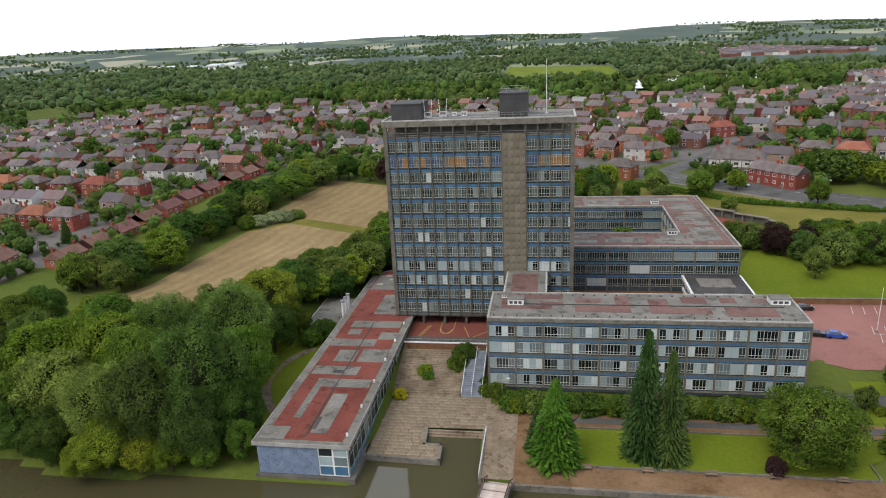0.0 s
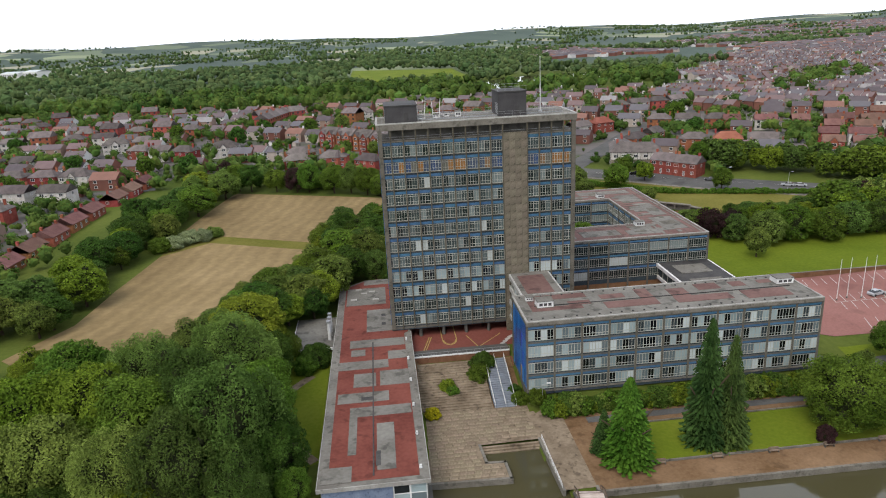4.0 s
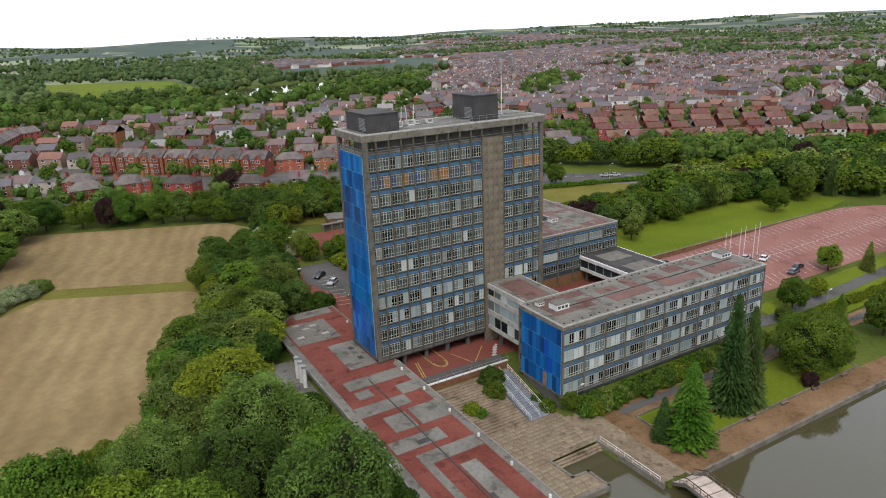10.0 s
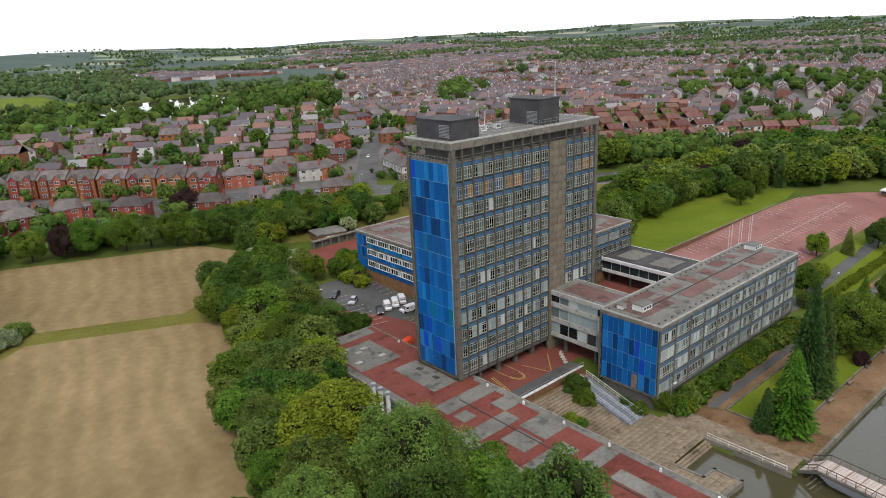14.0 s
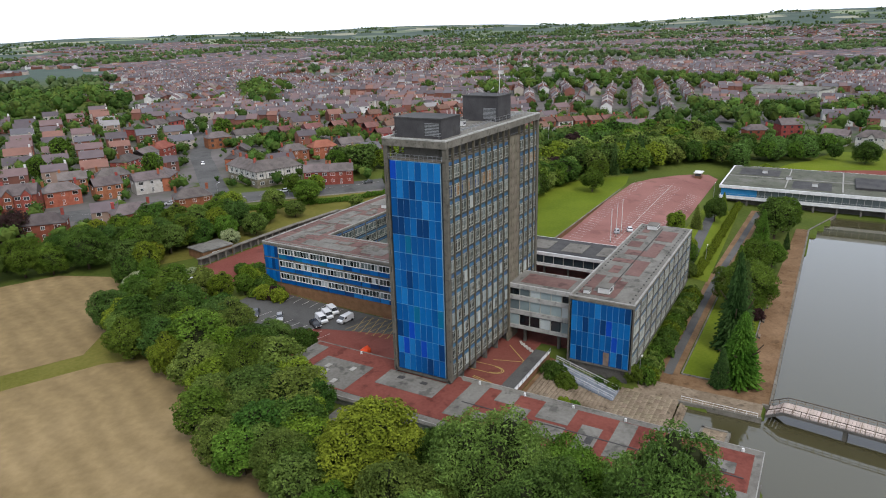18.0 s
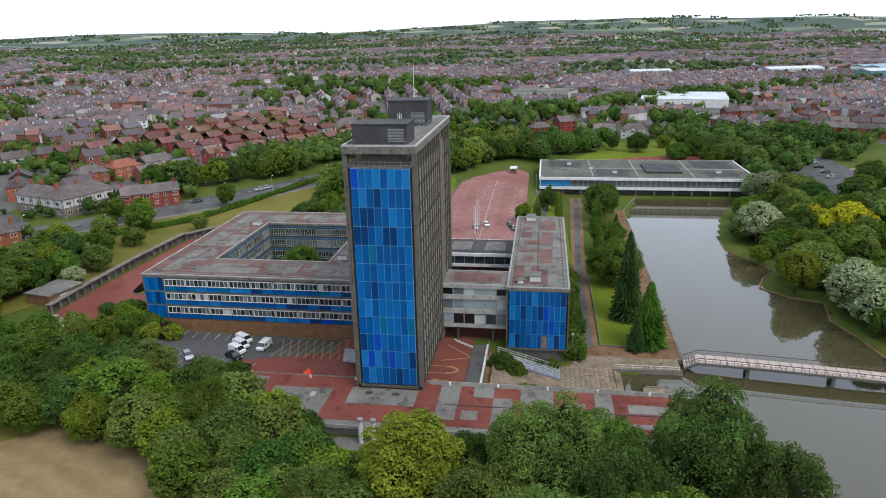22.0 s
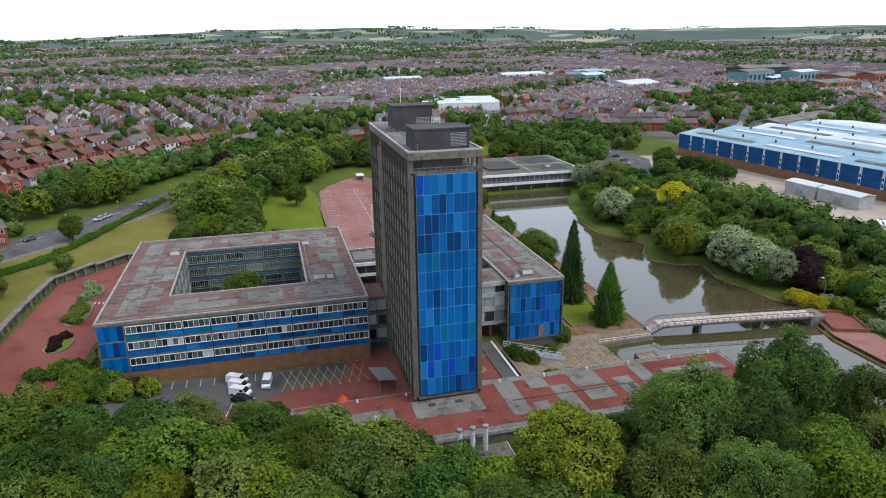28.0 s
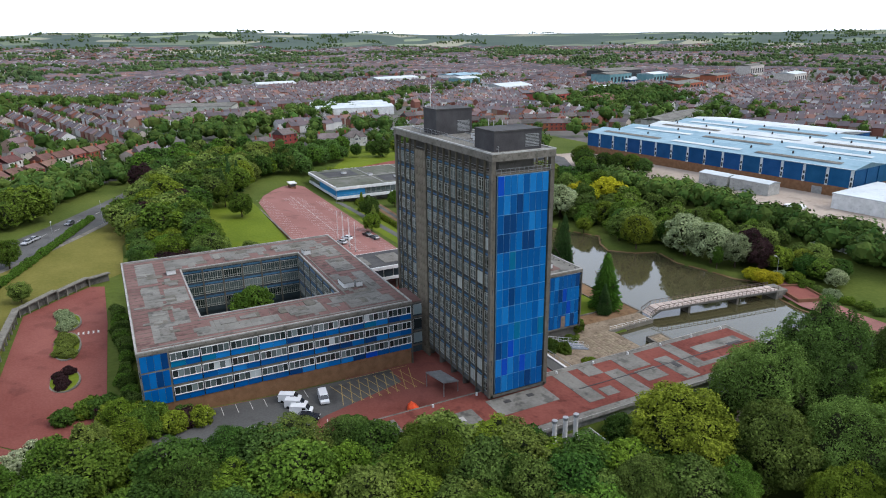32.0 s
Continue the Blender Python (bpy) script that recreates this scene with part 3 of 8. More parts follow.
drape("pavilion_lawn", [(-66, 150), (-51.5, 150), (-51, 112), (-56, 110), (-62, 122), (-66, 136)], M_GRASS, 0.1, "small mossy lawn beside the pavilion", "lawn")
band("garden_path", [(-52.5, 112), (-58.5, 120), (-61, 128), (-59, 136), (-55, 141)], 1.8, M_PAVING, 0.16, "curved stepped stone garden path", "path", 2.0)
band("hedge_walk", [(50, 126), (62, 126.3), (100, 128), (143, 129.8), (152, 131)], 3.2, M_ASPHALT, 0.18, "grey asphalt walk beside the hedge", "path", 4.0)
drape("planting_bed", [(-33, 124.5), (-12.2, 124.5), (-12.2, 140.1), (-33, 140.1)], M_PATH, 0.06, "bare brown soil beside the steps", "planting bed")
drape("plaza", [(-33.3, 140.6), (-12.1, 140.6), (-12.1, 168.3), (-12.3, 184), (-33.3, 184)], M_REDPAVE, 0.12, "red tarmac forecourt with yellow kerb lines", "forecourt")
drape("service_road", [(-33.3, 181.3), (-12.5, 181.5), (-16, 184), (-28, 186), (-33, 196), (-33, 210), (-30, 224), (-22, 236), (-10, 248), (-24, 250), (-33, 240), (-38, 225), (-41, 205), (-43, 192), (-46, 182)], M_REDPAVE, 0.10, "red tarmac service road", "road")
drape("drive", [(-33, 181), (-24, 173.6), (-12.6, 173.6), (-12.6, 222), (-30, 222), (-33, 208)], M_REDPAVE, 0.09, "red tarmac drive beside the court block", "drive")
drape("staff_car_park", [(-12.6, 174), (-19, 174), (-22, 184), (-24.5, 192), (-29.0, 200), (-32.0, 210), (-29.6, 222), (-13, 222)], M_ASPHALT, 0.145, "grey asphalt car park with white bays", "car park")
drape("visitor_car_park", [(-23, 233), (-15, 229), (40, 227.4), (69, 227.4), (70, 231), (62, 238), (51, 246), (8, 248), (-10, 248.2)], M_REDPAVE, 0.10, "red tarmac drive with planted islands", "car park")
drape("east_car_park", [(47.5, 137), (60, 136), (120, 135.6), (188, 136), (192, 141), (178, 153), (165, 161), (152, 166), (120, 167.4), (47.5, 167.4)], M_PALERED, 0.10, "faded red tarmac car park with white bays", "car park")
drape("restaurant_lawn", [(206, 118), (232, 100), (262, 92), (268, 50), (236, 40), (206, 44)], M_GRASS, 0.12, "mown lawn behind the restaurant", "lawn")
drape("restaurant_drive", [(203, 119), (209, 117), (219, 66), (222, 44), (214, 44), (211, 66)], M_REDPAVE, 0.2, "red tarmac drive behind the restaurant", "drive")
drape("inner_court", [(-12.1, 137), (47.4, 137), (47.4, 168), (-12.1, 168)], M_REDPAVE, 0.08, "red tarmac inner yard", "yard")
band("main_road", [(-150, 432), (-79, 386), (-16, 344), (40, 306), (62, 288), (88, 267), (116, 248), (146, 231), (200, 206), (260, 180), (340, 150)], 16, M_ASPHALT, 0.14, "asphalt main road with white markings", "road")
band("side_road", [(46, 302), (60, 322), (86, 356), (110, 386), (158, 428), (222, 486)], 10.5, M_ASPHALT, 0.17, "asphalt side road leading uphill", "road")
band("main_road_pavement", [(28, 303), (56, 281), (83, 259.5), (112, 240.5), (142, 223.5), (194, 198)], 2.0, M_CONC, 0.16, "pale concrete pavement along the road", "pavement")
drape("factory_yard", [(-30, -60), (60, -54), (186, -38), (190, -14), (160, 2), (122, 3), (60, -4), (0, -6), (-30, -4)], material("pale_concrete_yard", (0.30, 0.24, 0.19), (0.45, 0.38, 0.31), 0.05, 1.2, 0.9, spots=0.2, coord="World"), 0.2, "pale concrete factory yard", "yard", 6.0)
drape("restaurant_car_park", [(150, 16), (143, 4), (178, -14), (215, -14), (234, 0), (205, 10)], M_ASPHALT, 0.24, "grey asphalt car park", "car park", 6.0)

for k, (pts, wd) in enumerate((([(-420, 350), (-300, 345), (-168, 320), (-140, 322)], 6), ([(-300, 300), (-170, 292), (-166, 240), (-172, 200)], 6), ([(-420, 440), (-300, 430), (-140, 408), (-80, 386)], 6), ([(-170, 292), (-140, 350), (-110, 400), (-96, 470), (-90, 540)], 6), ([(150, 330), (210, 300), (262, 268), (300, 240)], 5.5), ([(170, 350), (230, 318), (300, 280), (340, 262)], 5.5), ([(60, 400), (120, 420), (170, 440)], 5.5), ([(-420, 530), (-260, 520), (-120, 545)], 6), ([(312, 60), (318, 0), (300, -60), (270, -130)], 7))):
    band("street_%d" % (k + 1), pts, wd, M_ASPHALT, 0.13, "grey asphalt residential street", "road", 12.0)


# ---- facades ----
_bay = {}


def bay(style, bw, sh):
    """The meshes of one bay of a facade that faces -y: (part name, mesh, under the window frame or not)."""
    key = (style, bw, sh)
    if key in _bay:
        return _bay[key]
    out = []

    def add(name, me, mat, sub=False, label=""):
        out.append((name, me.data(name, mat), sub, label))

    f = Mesher()
    if style in ("tower", "tower_back"):
        a, b, z0, z1 = 0.14, bw - 0.14, 0.42, 2.72
        for x in (a, (a + b) / 2 - 0.045, b - 0.08):
            f.box(x, x + 0.09, -0.10, 0.05, z0, z1)
        for x in (a + (b - a) * 0.25, a + (b - a) * 0.75):
            f.box(x - 0.03, x + 0.03, -0.07, 0.05, z0, z1)
        for z, t in ((z0, 0.08), (z0 + 0.62, 0.06), (z1 - 0.52, 0.05), (z1 - 0.08, 0.08)):
            f.box(a, b, -0.09, 0.05, z, z + t)
        add("window_frame", f, M_FRAME)
        if style == "tower":
            for x0, x1 in ((a, (a + b) / 2), ((a + b) / 2, b)):
                add("pane", Mesher().box(x0 + 0.05, x1 - 0.05, 0.0, 0.03, z0 + 0.05, z1 - 0.05), M_GLASS, True)
        else:
            add("pane", Mesher().box(a + 0.05, b - 0.05, 0.0, 0.03, z0 + 0.05, z1 - 0.05), M_GLASS, True)
        if style == "tower":
            add("spandrel", Mesher().box(0.05, bw - 0.05, 0.02, 0.14, z1 - sh, z0), M_SPANDREL)
            add("blue_strip", Mesher().box(0.05, bw - 0.05, -0.03, 0.1, z1 + 0.12, sh - 0.12), M_STRIP)
            add("sill", Mesher().box(0.05, bw - 0.05, -0.12, 0.1, z0 - 0.14, z0 - 0.02), M_CONC)
    elif style in ("low", "low_back"):
        a, b, z0, z1 = 0.2, bw - 0.2, 0.30, 2.5
        k = 4
        for i in range(k + 1):
            x = a + (b - a - 0.09) * i / k
            f.box(x, x + 0.09, -0.09, 0.05, z0, z1)
        for i in range(k):
            x = a + (b - a) * (i + 0.5) / k
            f.box(x - 0.025, x + 0.025, -0.06, 0.05, z0, z1)
        for z, t in ((z0, 0.09), (z0 + 0.55, 0.06), (z1 - 0.09, 0.09)):
            f.box(a, b, -0.08, 0.05, z, z + t)
        add("window_frame", f, M_FRAME)
        if style == "low":
            for i in range(k):
                add("pane", Mesher().box(a + (b - a) * i / k + 0.04, a + (b - a) * (i + 1) / k - 0.04, 0, 0.03, z0 + 0.04, z1 - 0.04), M_GLASS_LT, True)
        else:
            add("pane", Mesher().box(a + 0.04, b - 0.04, 0, 0.03, z0 + 0.04, z1 - 0.04), M_GLASS, True)
        if style == "low":
            add("spandrel", Mesher().box(0.05, bw - 0.05, 0.02, 0.14, z1 - sh, z0), M_SPANDREL)
            add("blue_strip", Mesher().box(0.05, bw - 0.05, -0.03, 0.1, z1 + 0.2, z1 + 0.62), M_STRIP)
            add("beam", Mesher().box(0.0, bw, -0.05, 0.1, z1 + 0.64, sh), M_CONC_DK)
    elif style == "court":
        a, b, z0, z1 = 0.10, bw - 0.14, 1.30, 2.98
        for x in (a, b - 0.09):
            f.box(x, x + 0.09, -0.2, 0.05, z0, z1)
        for z in (z0, z1 - 0.1):
            f.box(a, b, -0.22, 0.05, z, z + 0.1)
        for i in range(1, 5):
            x = a + (b - a) * i / 5
            f.box(x - 0.035, x + 0.035, -0.1, 0.05, z0, z1)
        add("window_frame", f, M_WHITE, False, "white painted window frame")
        for i in range(5):
            add("pane", Mesher().box(a + (b - a) * i / 5 + 0.05, a + (b - a) * (i + 1) / 5 - 0.05, -0.02, 0.02, z0 + 0.1, z1 - 0.1), M_GLASS, True)
        m = (a + b) / 2
        for x0, x1 in ((a, m - 0.03), (m + 0.03, b)):
            add("blue_panel", Mesher().box(x0, x1, -0.06, 0.08, 0.06, z0 - 0.06), M_BLUE)
        add("beam", Mesher().box(0, bw, 0.0, 0.12, z1, sh), M_PIER)
    _bay[key] = out
    return out


_tinted = {}


def tinted_pane(me, mat):
    if (me.name, mat.name) not in _tinted:
        c = me.copy()
        c.materials.clear()
        c.materials.append(mat)
        _tinted[(me.name, mat.name)] = c
    return _tinted[(me.name, mat.name)]


def facade(owner, m, nb, bw, nst, sh, style, skip=()):
    for k in range(nst):
        if style.endswith("_back"):
            for i0, i1 in ([(0, nb)] if not skip else [(0, min(skip)), (max(skip) + 1, nb)]):
                z1 = 2.72 if style == "tower_back" else 2.5
                part("spandrel", Mesher().box(i0 * bw, i1 * bw, 0.02, 0.14, z1 - sh, 0.36), M_SPANDREL, owner, m=m @ pose(0, 0, k * sh))
                part("blue_strip", Mesher().box(i0 * bw, i1 * bw, -0.03, 0.1, z1 + 0.24, sh - 0.28), M_STRIP, owner, m=m @ pose(0, 0, k * sh))
        for i in range(nb):
            if i in skip:
                continue
            holder = None
            for name, me, sub, label in bay(style, bw, sh):
                if sub:
                    if style == "tower" and k in (2, 3, 10):
                        me = tinted_pane(me, M_ORANGE if k == 10 else M_GLASS_LT)
                    place(name, me, holder)
                else:
                    ob = place(name, me, owner, m @ pose(i * bw, 0, k * sh), label)
                    if name == "window_frame":
                        holder = ob


def posts(owner, m, xs, z0, z1, w=0.24, d=0.32, mat=None, name="mullion"):
    me = Mesher().box(-w / 2, w / 2, -d, 0.1, z0, z1).data(name, mat or M_MULLION)
    for x in xs:
        place(name, me, owner, m @ pose(x, 0, 0))


M_JOINT = material("pale_blue_joint", (0.22, 0.38, 0.52), (0.34, 0.52, 0.66), 0.5, 4, 0.5)


def blue_wall(owner, m, width, z0, rows, cols, rh):
    """Glazed blue panels set in thin pale joints."""
    part("backing", Mesher().box(0, width, 0.02, 0.3, z0, z0 + rows * rh), M_JOINT, owner, m=m)
    cw = width / cols
    me = Mesher().box(0.045, cw - 0.045, -0.05, 0.02, 0.05, rh - 0.05).data("blue_panel", M_BLUE)
    for r in range(rows):
        for c in range(cols):
            place("blue_panel", me, owner, m @ pose(c * cw, 0, z0 + r * rh))


def roof_patches(owner, mat, rects, z, name, t=0.05):
    for x0, x1, y0, y1 in rects:
        part(name, Mesher().box(min(x0, x1), max(x0, x1), min(y0, y1), max(y0, y1), z, z + t), mat, owner)


def vent_box(x, y, z, w, d, h, label, group="roof plant"):
    o = thing("roof_unit", x, y, z, label, "roof vent", group)
    part("casing", Mesher().box(-w / 2, w / 2, -d / 2, d / 2, 0.12, h), M_WHITE, o)
    part("plinth", Mesher().box(-w / 2 - 0.15, w / 2 + 0.15, -d / 2 - 0.15, d / 2 + 0.15, 0, 0.14), M_ROOF_EDGE, o)
    part("cowl", Mesher().box(-w / 2 - 0.1, w / 2 + 0.1, -d / 2 - 0.1, d / 2 + 0.1, h, h + 0.12), M_ROOF_GREY, o)
    for k in (-1, 0, 1):
        part("louvre", Mesher().box(k * w * 0.28 - w * 0.1, k * w * 0.28 + w * 0.1, -d / 2 - 0.03, -d / 2 + 0.02, 0.4, h * 0.75), M_PLANT, o)
    return o


# ---- office tower ----
TX, TY, TW, TD = -37.3, 150.95, 42.4, 12.5
tower = thing("office_tower", TX, TY, 0, "twelve-storey glazed office tower with blue end walls", "tower")
Z0, SH, NS, BW = 8.75, 3.52, 12, 2.65
ZT = Z0 + SH * NS
part("core", Mesher().box(0.35, TW - 0.35, 0.3, TD - 0.3, Z0 + 0.1, ZT), M_SPANDREL, tower)
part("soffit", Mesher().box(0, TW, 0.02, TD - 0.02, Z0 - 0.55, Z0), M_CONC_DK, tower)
part("floor_slab", Mesher().box(0.0, TW, -0.02, TD + 0.02, ZT, ZT + 0.22), M_CONC, tower)
part("penthouse_wall", Mesher().box(2.4, TW - 2.0, 2.6, TD - 2.6, ZT + 0.2, 53.6), M_CONC_DK, tower)
part("roof_slab", Mesher().box(-0.25, TW + 0.25, -0.35, TD + 0.35, 53.5, 54.75), M_CONC, tower, "deep concrete roof slab")
part("roof_felt", Mesher().box(0.5, TW - 0.5, 0.5, TD - 0.5, 54.75, 54.83), M_ROOF_EDGE, tower)
pm = Mesher()
for x0, x1, y0, y1 in ((-0.25, TW + 0.25, -0.35, 0.05), (-0.25, TW + 0.25, TD - 0.05, TD + 0.35), (-0.25, 0.15, 0.05, TD - 0.05), (TW - 0.15, TW + 0.25, 0.05, TD - 0.05)):
    pm.box(x0, x1, y0, y1, 54.75, 55.0)
part("parapet", pm, M_BAND, tower, "pale roof coping")
SOUTH, NORTH = pose(0, 0, 0), pose(TW, TD, 0, 0, 0, 180)
facade(tower, pose(0, 0.05, Z0), 16, BW, NS, SH, "tower", (10, 11))
facade(tower, NORTH @ pose(0, 0.05, Z0), 16, BW, NS, SH, "tower_back", (4, 5))
posts(tower, SOUTH, [i * BW for i in range(1, 16) if i != 11], Z0 - 0.4, 53.5)
posts(tower, NORTH, [i * BW for i in range(1, 16) if i != 5], Z0 - 0.4, 53.5)
for x in (0.45, TW - 0.45):
    for y in (0.1, TD - 0.1):
        part("corner_pier", Mesher().box(x - 0.45, x + 0.45, y - 0.42, y + 0.42, Z0 - 0.5, 53.5), M_PIER, tower)
# stone shaft, laid in courses
for side, x0 in ((SOUTH, 10 * BW), (NORTH, 4 * BW)):
    part("shaft", Mesher().box(x0 + 0.06, x0 + 2 * BW - 0.06, -0.18, 0.3, 5.7, 51.6), M_STONE, tower, "stone-clad lift shaft", side)
    slabs = [Mesher().box(0.02, w - 0.02, -0.05 - d, 0.02, 0.02, 1.74).data("stone", M_STONE) for w, d in ((1.29, 0), (1.29, 0.03), (1.29, 0.06))]
    for r in range(26):
        for c in range(4):
            place("stone", slabs[(r * 7 + c * 5) % 3], tower, side @ pose(x0 + 0.07 + c * 1.29, -0.18, 5.9 + r * 1.76))
blue_wall(tower, pose(0, TD - 0.95, 0, 0, 0, -90), TD - 1.9, Z0 + 0.2, 12, 8, (ZT - Z0 - 0.3) / 12)
part("end_wall", Mesher().box(TW - 0.1, TW, 0.9, TD - 0.9, Z0, ZT), M_BLUE, tower)
# loggia rails
for y in (0.1, TD - 0.1):
    rm = Mesher()
    for z in (ZT + 0.55, ZT + 1.05):
        rm.box(0.5, TW - 0.5, y - 0.03, y + 0.03, z, z + 0.06)
    part("rail", rm, M_STEEL, tower)
rm = Mesher()
for z in (ZT + 0.5, ZT + 1.05):
    rm.box(-0.03, 0.03, 0.5, TD - 0.5, z, z + 0.06)
for k in range(13):
    rm.box(-0.03, 0.03, 0.6 + k * 0.93, 0.66 + k * 0.93, ZT + 0.2, ZT + 1.1)
part("rail", rm, M_STEEL, tower)
# columns under the tower
for i in range(7):
    for y in (1.2, TD - 1.2):
        x = 6.6 + i * 5.3
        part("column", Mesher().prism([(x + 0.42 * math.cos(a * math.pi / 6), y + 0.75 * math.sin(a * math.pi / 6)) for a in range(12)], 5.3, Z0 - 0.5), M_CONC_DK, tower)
part("entrance_wall", Mesher().box(16, 36, 5.0, 5.4, 5.4, Z0 - 0.5), M_BRICK, tower, "brown brick entrance wall")
part("entrance_glass", Mesher().box(10.2, 15.9, 5.0, 5.3, 5.5, Z0 - 0.55), M_GLASS, tower)
# roof plant rooms, mast and rails
for x, y, w, d, h, lab in ((1.8, 1.5, 6.8, 9.8, 3.6, "low dark clad plant room"), (26.1, 2.1, 6.1, 8.2, 5.2, "tall dark clad lift motor room")):
    o = thing("plant_room", TX + x, TY + y, 54.83, lab + " on the tower roof", "plant room", "roof plant")
    part("wall", Mesher().box(0, w, 0, d, 0, h - 0.25), M_PLANT, o)
    part("roof", Mesher().box(-0.12, w + 0.12, -0.12, d + 0.12, h - 0.25, h), M_ROOF_DARK, o)
    lm = Mesher()
    for k in range(9):
        lm.box(-0.06, 0.02, 0.5 + 0.01 * k, 3.4, 0.5 + k * 0.26, 0.62 + k * 0.26)
    part("louvre", lm, M_STEEL, o)
    part("door", Mesher().box(w * 0.6, w * 0.6 + 0.9, -0.04, 0.02, 0, 2.05), M_ROOF_DARK, o)
    rl = Mesher()
    for a in range(5):
        rl.rod((w * a / 4, 0.1, h), (w * a / 4, 0.1, h + 0.9), 0.025, sides=5)
        rl.rod((w * a / 4, d - 0.1, h), (w * a / 4, d - 0.1, h + 0.9), 0.025, sides=5)
    for y2 in (0.1, d - 0.1):
        rl.rod((0, y2, h + 0.9), (w, y2, h + 0.9), 0.025, sides=5)
    if h > 4:
        part("roof_rail", rl, M_STEEL, o)
o = thing("radio_mast", -1.0, 157.6, 54.83, "thin white radio mast on the tower roof", "mast")
part("pole", Mesher().rod((0, 0, 0), (0, 0, 6), 0.11, 0.09).rod((0, 0, 6), (0, 0, 12), 0.07, 0.04), M_WHITE, o)
part("foot", Mesher().box(-0.4, 0.4, -0.4, 0.4, 0, 0.25), M_STEEL, o)
for k in range(2):
    o = thing("antenna_frame", -27.6 + k * 3.3, 155.2 + k, 54.83, "white lattice antenna frame on the tower roof", "antenna", "roof antennas")
    part("cradle", Mesher().box(-0.8, 0.8, -0.6, 0.6, 0.2, 0.35).box(-0.8, -0.7, -0.6, 0.6, 0, 1.3).box(0.7, 0.8, -0.6, 0.6, 0, 1.3).box(-0.8, 0.8, -0.05, 0.05, 1.2, 1.3), M_WHITE, o)
    for s in (-0.7, 0.7):
        part("aerial", Mesher().rod((s, 0, 1.2), (s * 1.4, 0, 4.2), 0.07, 0.05), M_WHITE, o)
rl = Mesher()
for k in range(24):
    for y in (1.6, TD - 1.6):
        rl.rod((1 + k * 1.75, y, 54.8), (1 + k * 1.75, y, 55.9), 0.025, sides=4)
for y in (1.6, TD - 1.6):
    for z in (55.4, 55.9):
        rl.rod((1, y, z), (TW - 1, y, z), 0.025, sides=4)
part("roof_rail", rl, M_STEEL, tower)
cr = Mesher()
cr.box(9.5, 40.5, 3.6, 3.75, 54.83, 55.05).box(9.5, 40.5, 9.0, 9.15, 54.83, 55.05)
part("cradle_track", cr, M_STEEL, tower)
for k in range(5):
    vent_box(TX + 13 + k * 2.4 + (k > 2) * 9, TY + 6 + (k % 2), 54.83, 1.2, 1.0, 0.8 + 0.2 * (k % 3), "small pale vent on the tower roof")

# ---- low wing by the lake ----
LX, LY, LW, LD = -12.1, 122.85, 58.7, 13.35
wing = thing("lake_wing", LX, LY, 0, "long four-storey office wing with flat red and grey roof", "office wing")
LB, LS = LW / 11, 3.44
part("core", Mesher().box(0.3, LW - 0.3, 0.3, LD - 0.3, 5.5, 19.4), M_SPANDREL, wing)
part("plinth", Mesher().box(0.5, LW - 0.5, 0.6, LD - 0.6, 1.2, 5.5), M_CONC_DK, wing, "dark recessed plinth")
part("base_slab", Mesher().box(0, LW, -0.05, LD, 5.15, 5.5), M_CONC, wing)
part("roof", Mesher().box(-0.15, LW + 0.15, -0.2, LD + 0.15, 19.26, 19.95), M_CONC, wing)
part("roof_felt", Mesher().box(0.35, LW - 0.35, 0.35, LD - 0.35, 19.95, 20.02), M_ROOF_GREY, wing)
for x0, x1, y0, y1 in ((-0.15, LW + 0.15, -0.2, 0.2), (-0.15, LW + 0.15, LD - 0.25, LD + 0.15), (-0.15, 0.25, 0.2, LD - 0.25), (LW - 0.25, LW + 0.15, 0.2, LD - 0.25)):
    part("coping", Mesher().box(x0, x1, y0, y1, 19.95, 20.16), M_COPING, wing)
facade(wing, pose(0, 0.05, 5.5), 11, LB, 4, LS, "low")
facade(wing, pose(LW, LD - 0.05, 5.5, 0, 0, 180), 11, LB, 4, LS, "low_back")
posts(wing, pose(0, 0, 0), [i * LB for i in range(12)], 5.2, 19.3, 0.36, 0.16, M_PIER, "pier")
posts(wing, pose(LW, LD, 0, 0, 0, 180), [i * LB for i in range(12)], 5.2, 19.3, 0.36, 0.16, M_PIER, "pier")
blue_wall(wing, pose(0, LD - 0.5, 0, 0, 0, -90), LD - 1.0, 5.6, 4, 10, 3.38)
blue_wall(wing, pose(LW, 0.5, 0, 0, 0, 90), LD - 1.0, 5.6, 4, 10, 3.38)
part("side_door", Mesher().box(-0.12, 0.0, 4.5, 5.7, 5.65, 8.6), M_WOOD, wing, "pale timber side door")
roof_patches(wing, M_ROOF_PINK, [(2.2, 12.4, 4.6, 6.4), (2.2, 4.4, 6.4, 12.4), (4.4, 14.5, 10.0, 12.4), (10.0, 14.5, 6.4, 8.4), (16.8, 27.5, 3.4, 6.6), (17, 22, 8.2, 10.4), (24.8, 27.5, 6.6, 11.8), (31, 42.4, 3.2, 6.2), (31.2, 35.0, 6.2, 10.6), (37.6, 42.4, 8.6, 11.8), (45, 54.2, 2.4, 6.6), (45, 48, 9, 11.6), (51, 57, 9.6, 11.4)], 20.02, "roof_patch")
rl = Mesher().box(3, 56, 6.9, 7.0, 20.02, 20.2)
part("roof_pipe", rl, M_ROOF_DARK, wing)
vent_box(-7.0, 130.2, 20.02, 3.2, 2.4, 1.3, "pale roof plant box with louvres")
vent_box(-9.3, 133.4, 20.02, 1.5, 1.2, 0.9, "small pale roof box")
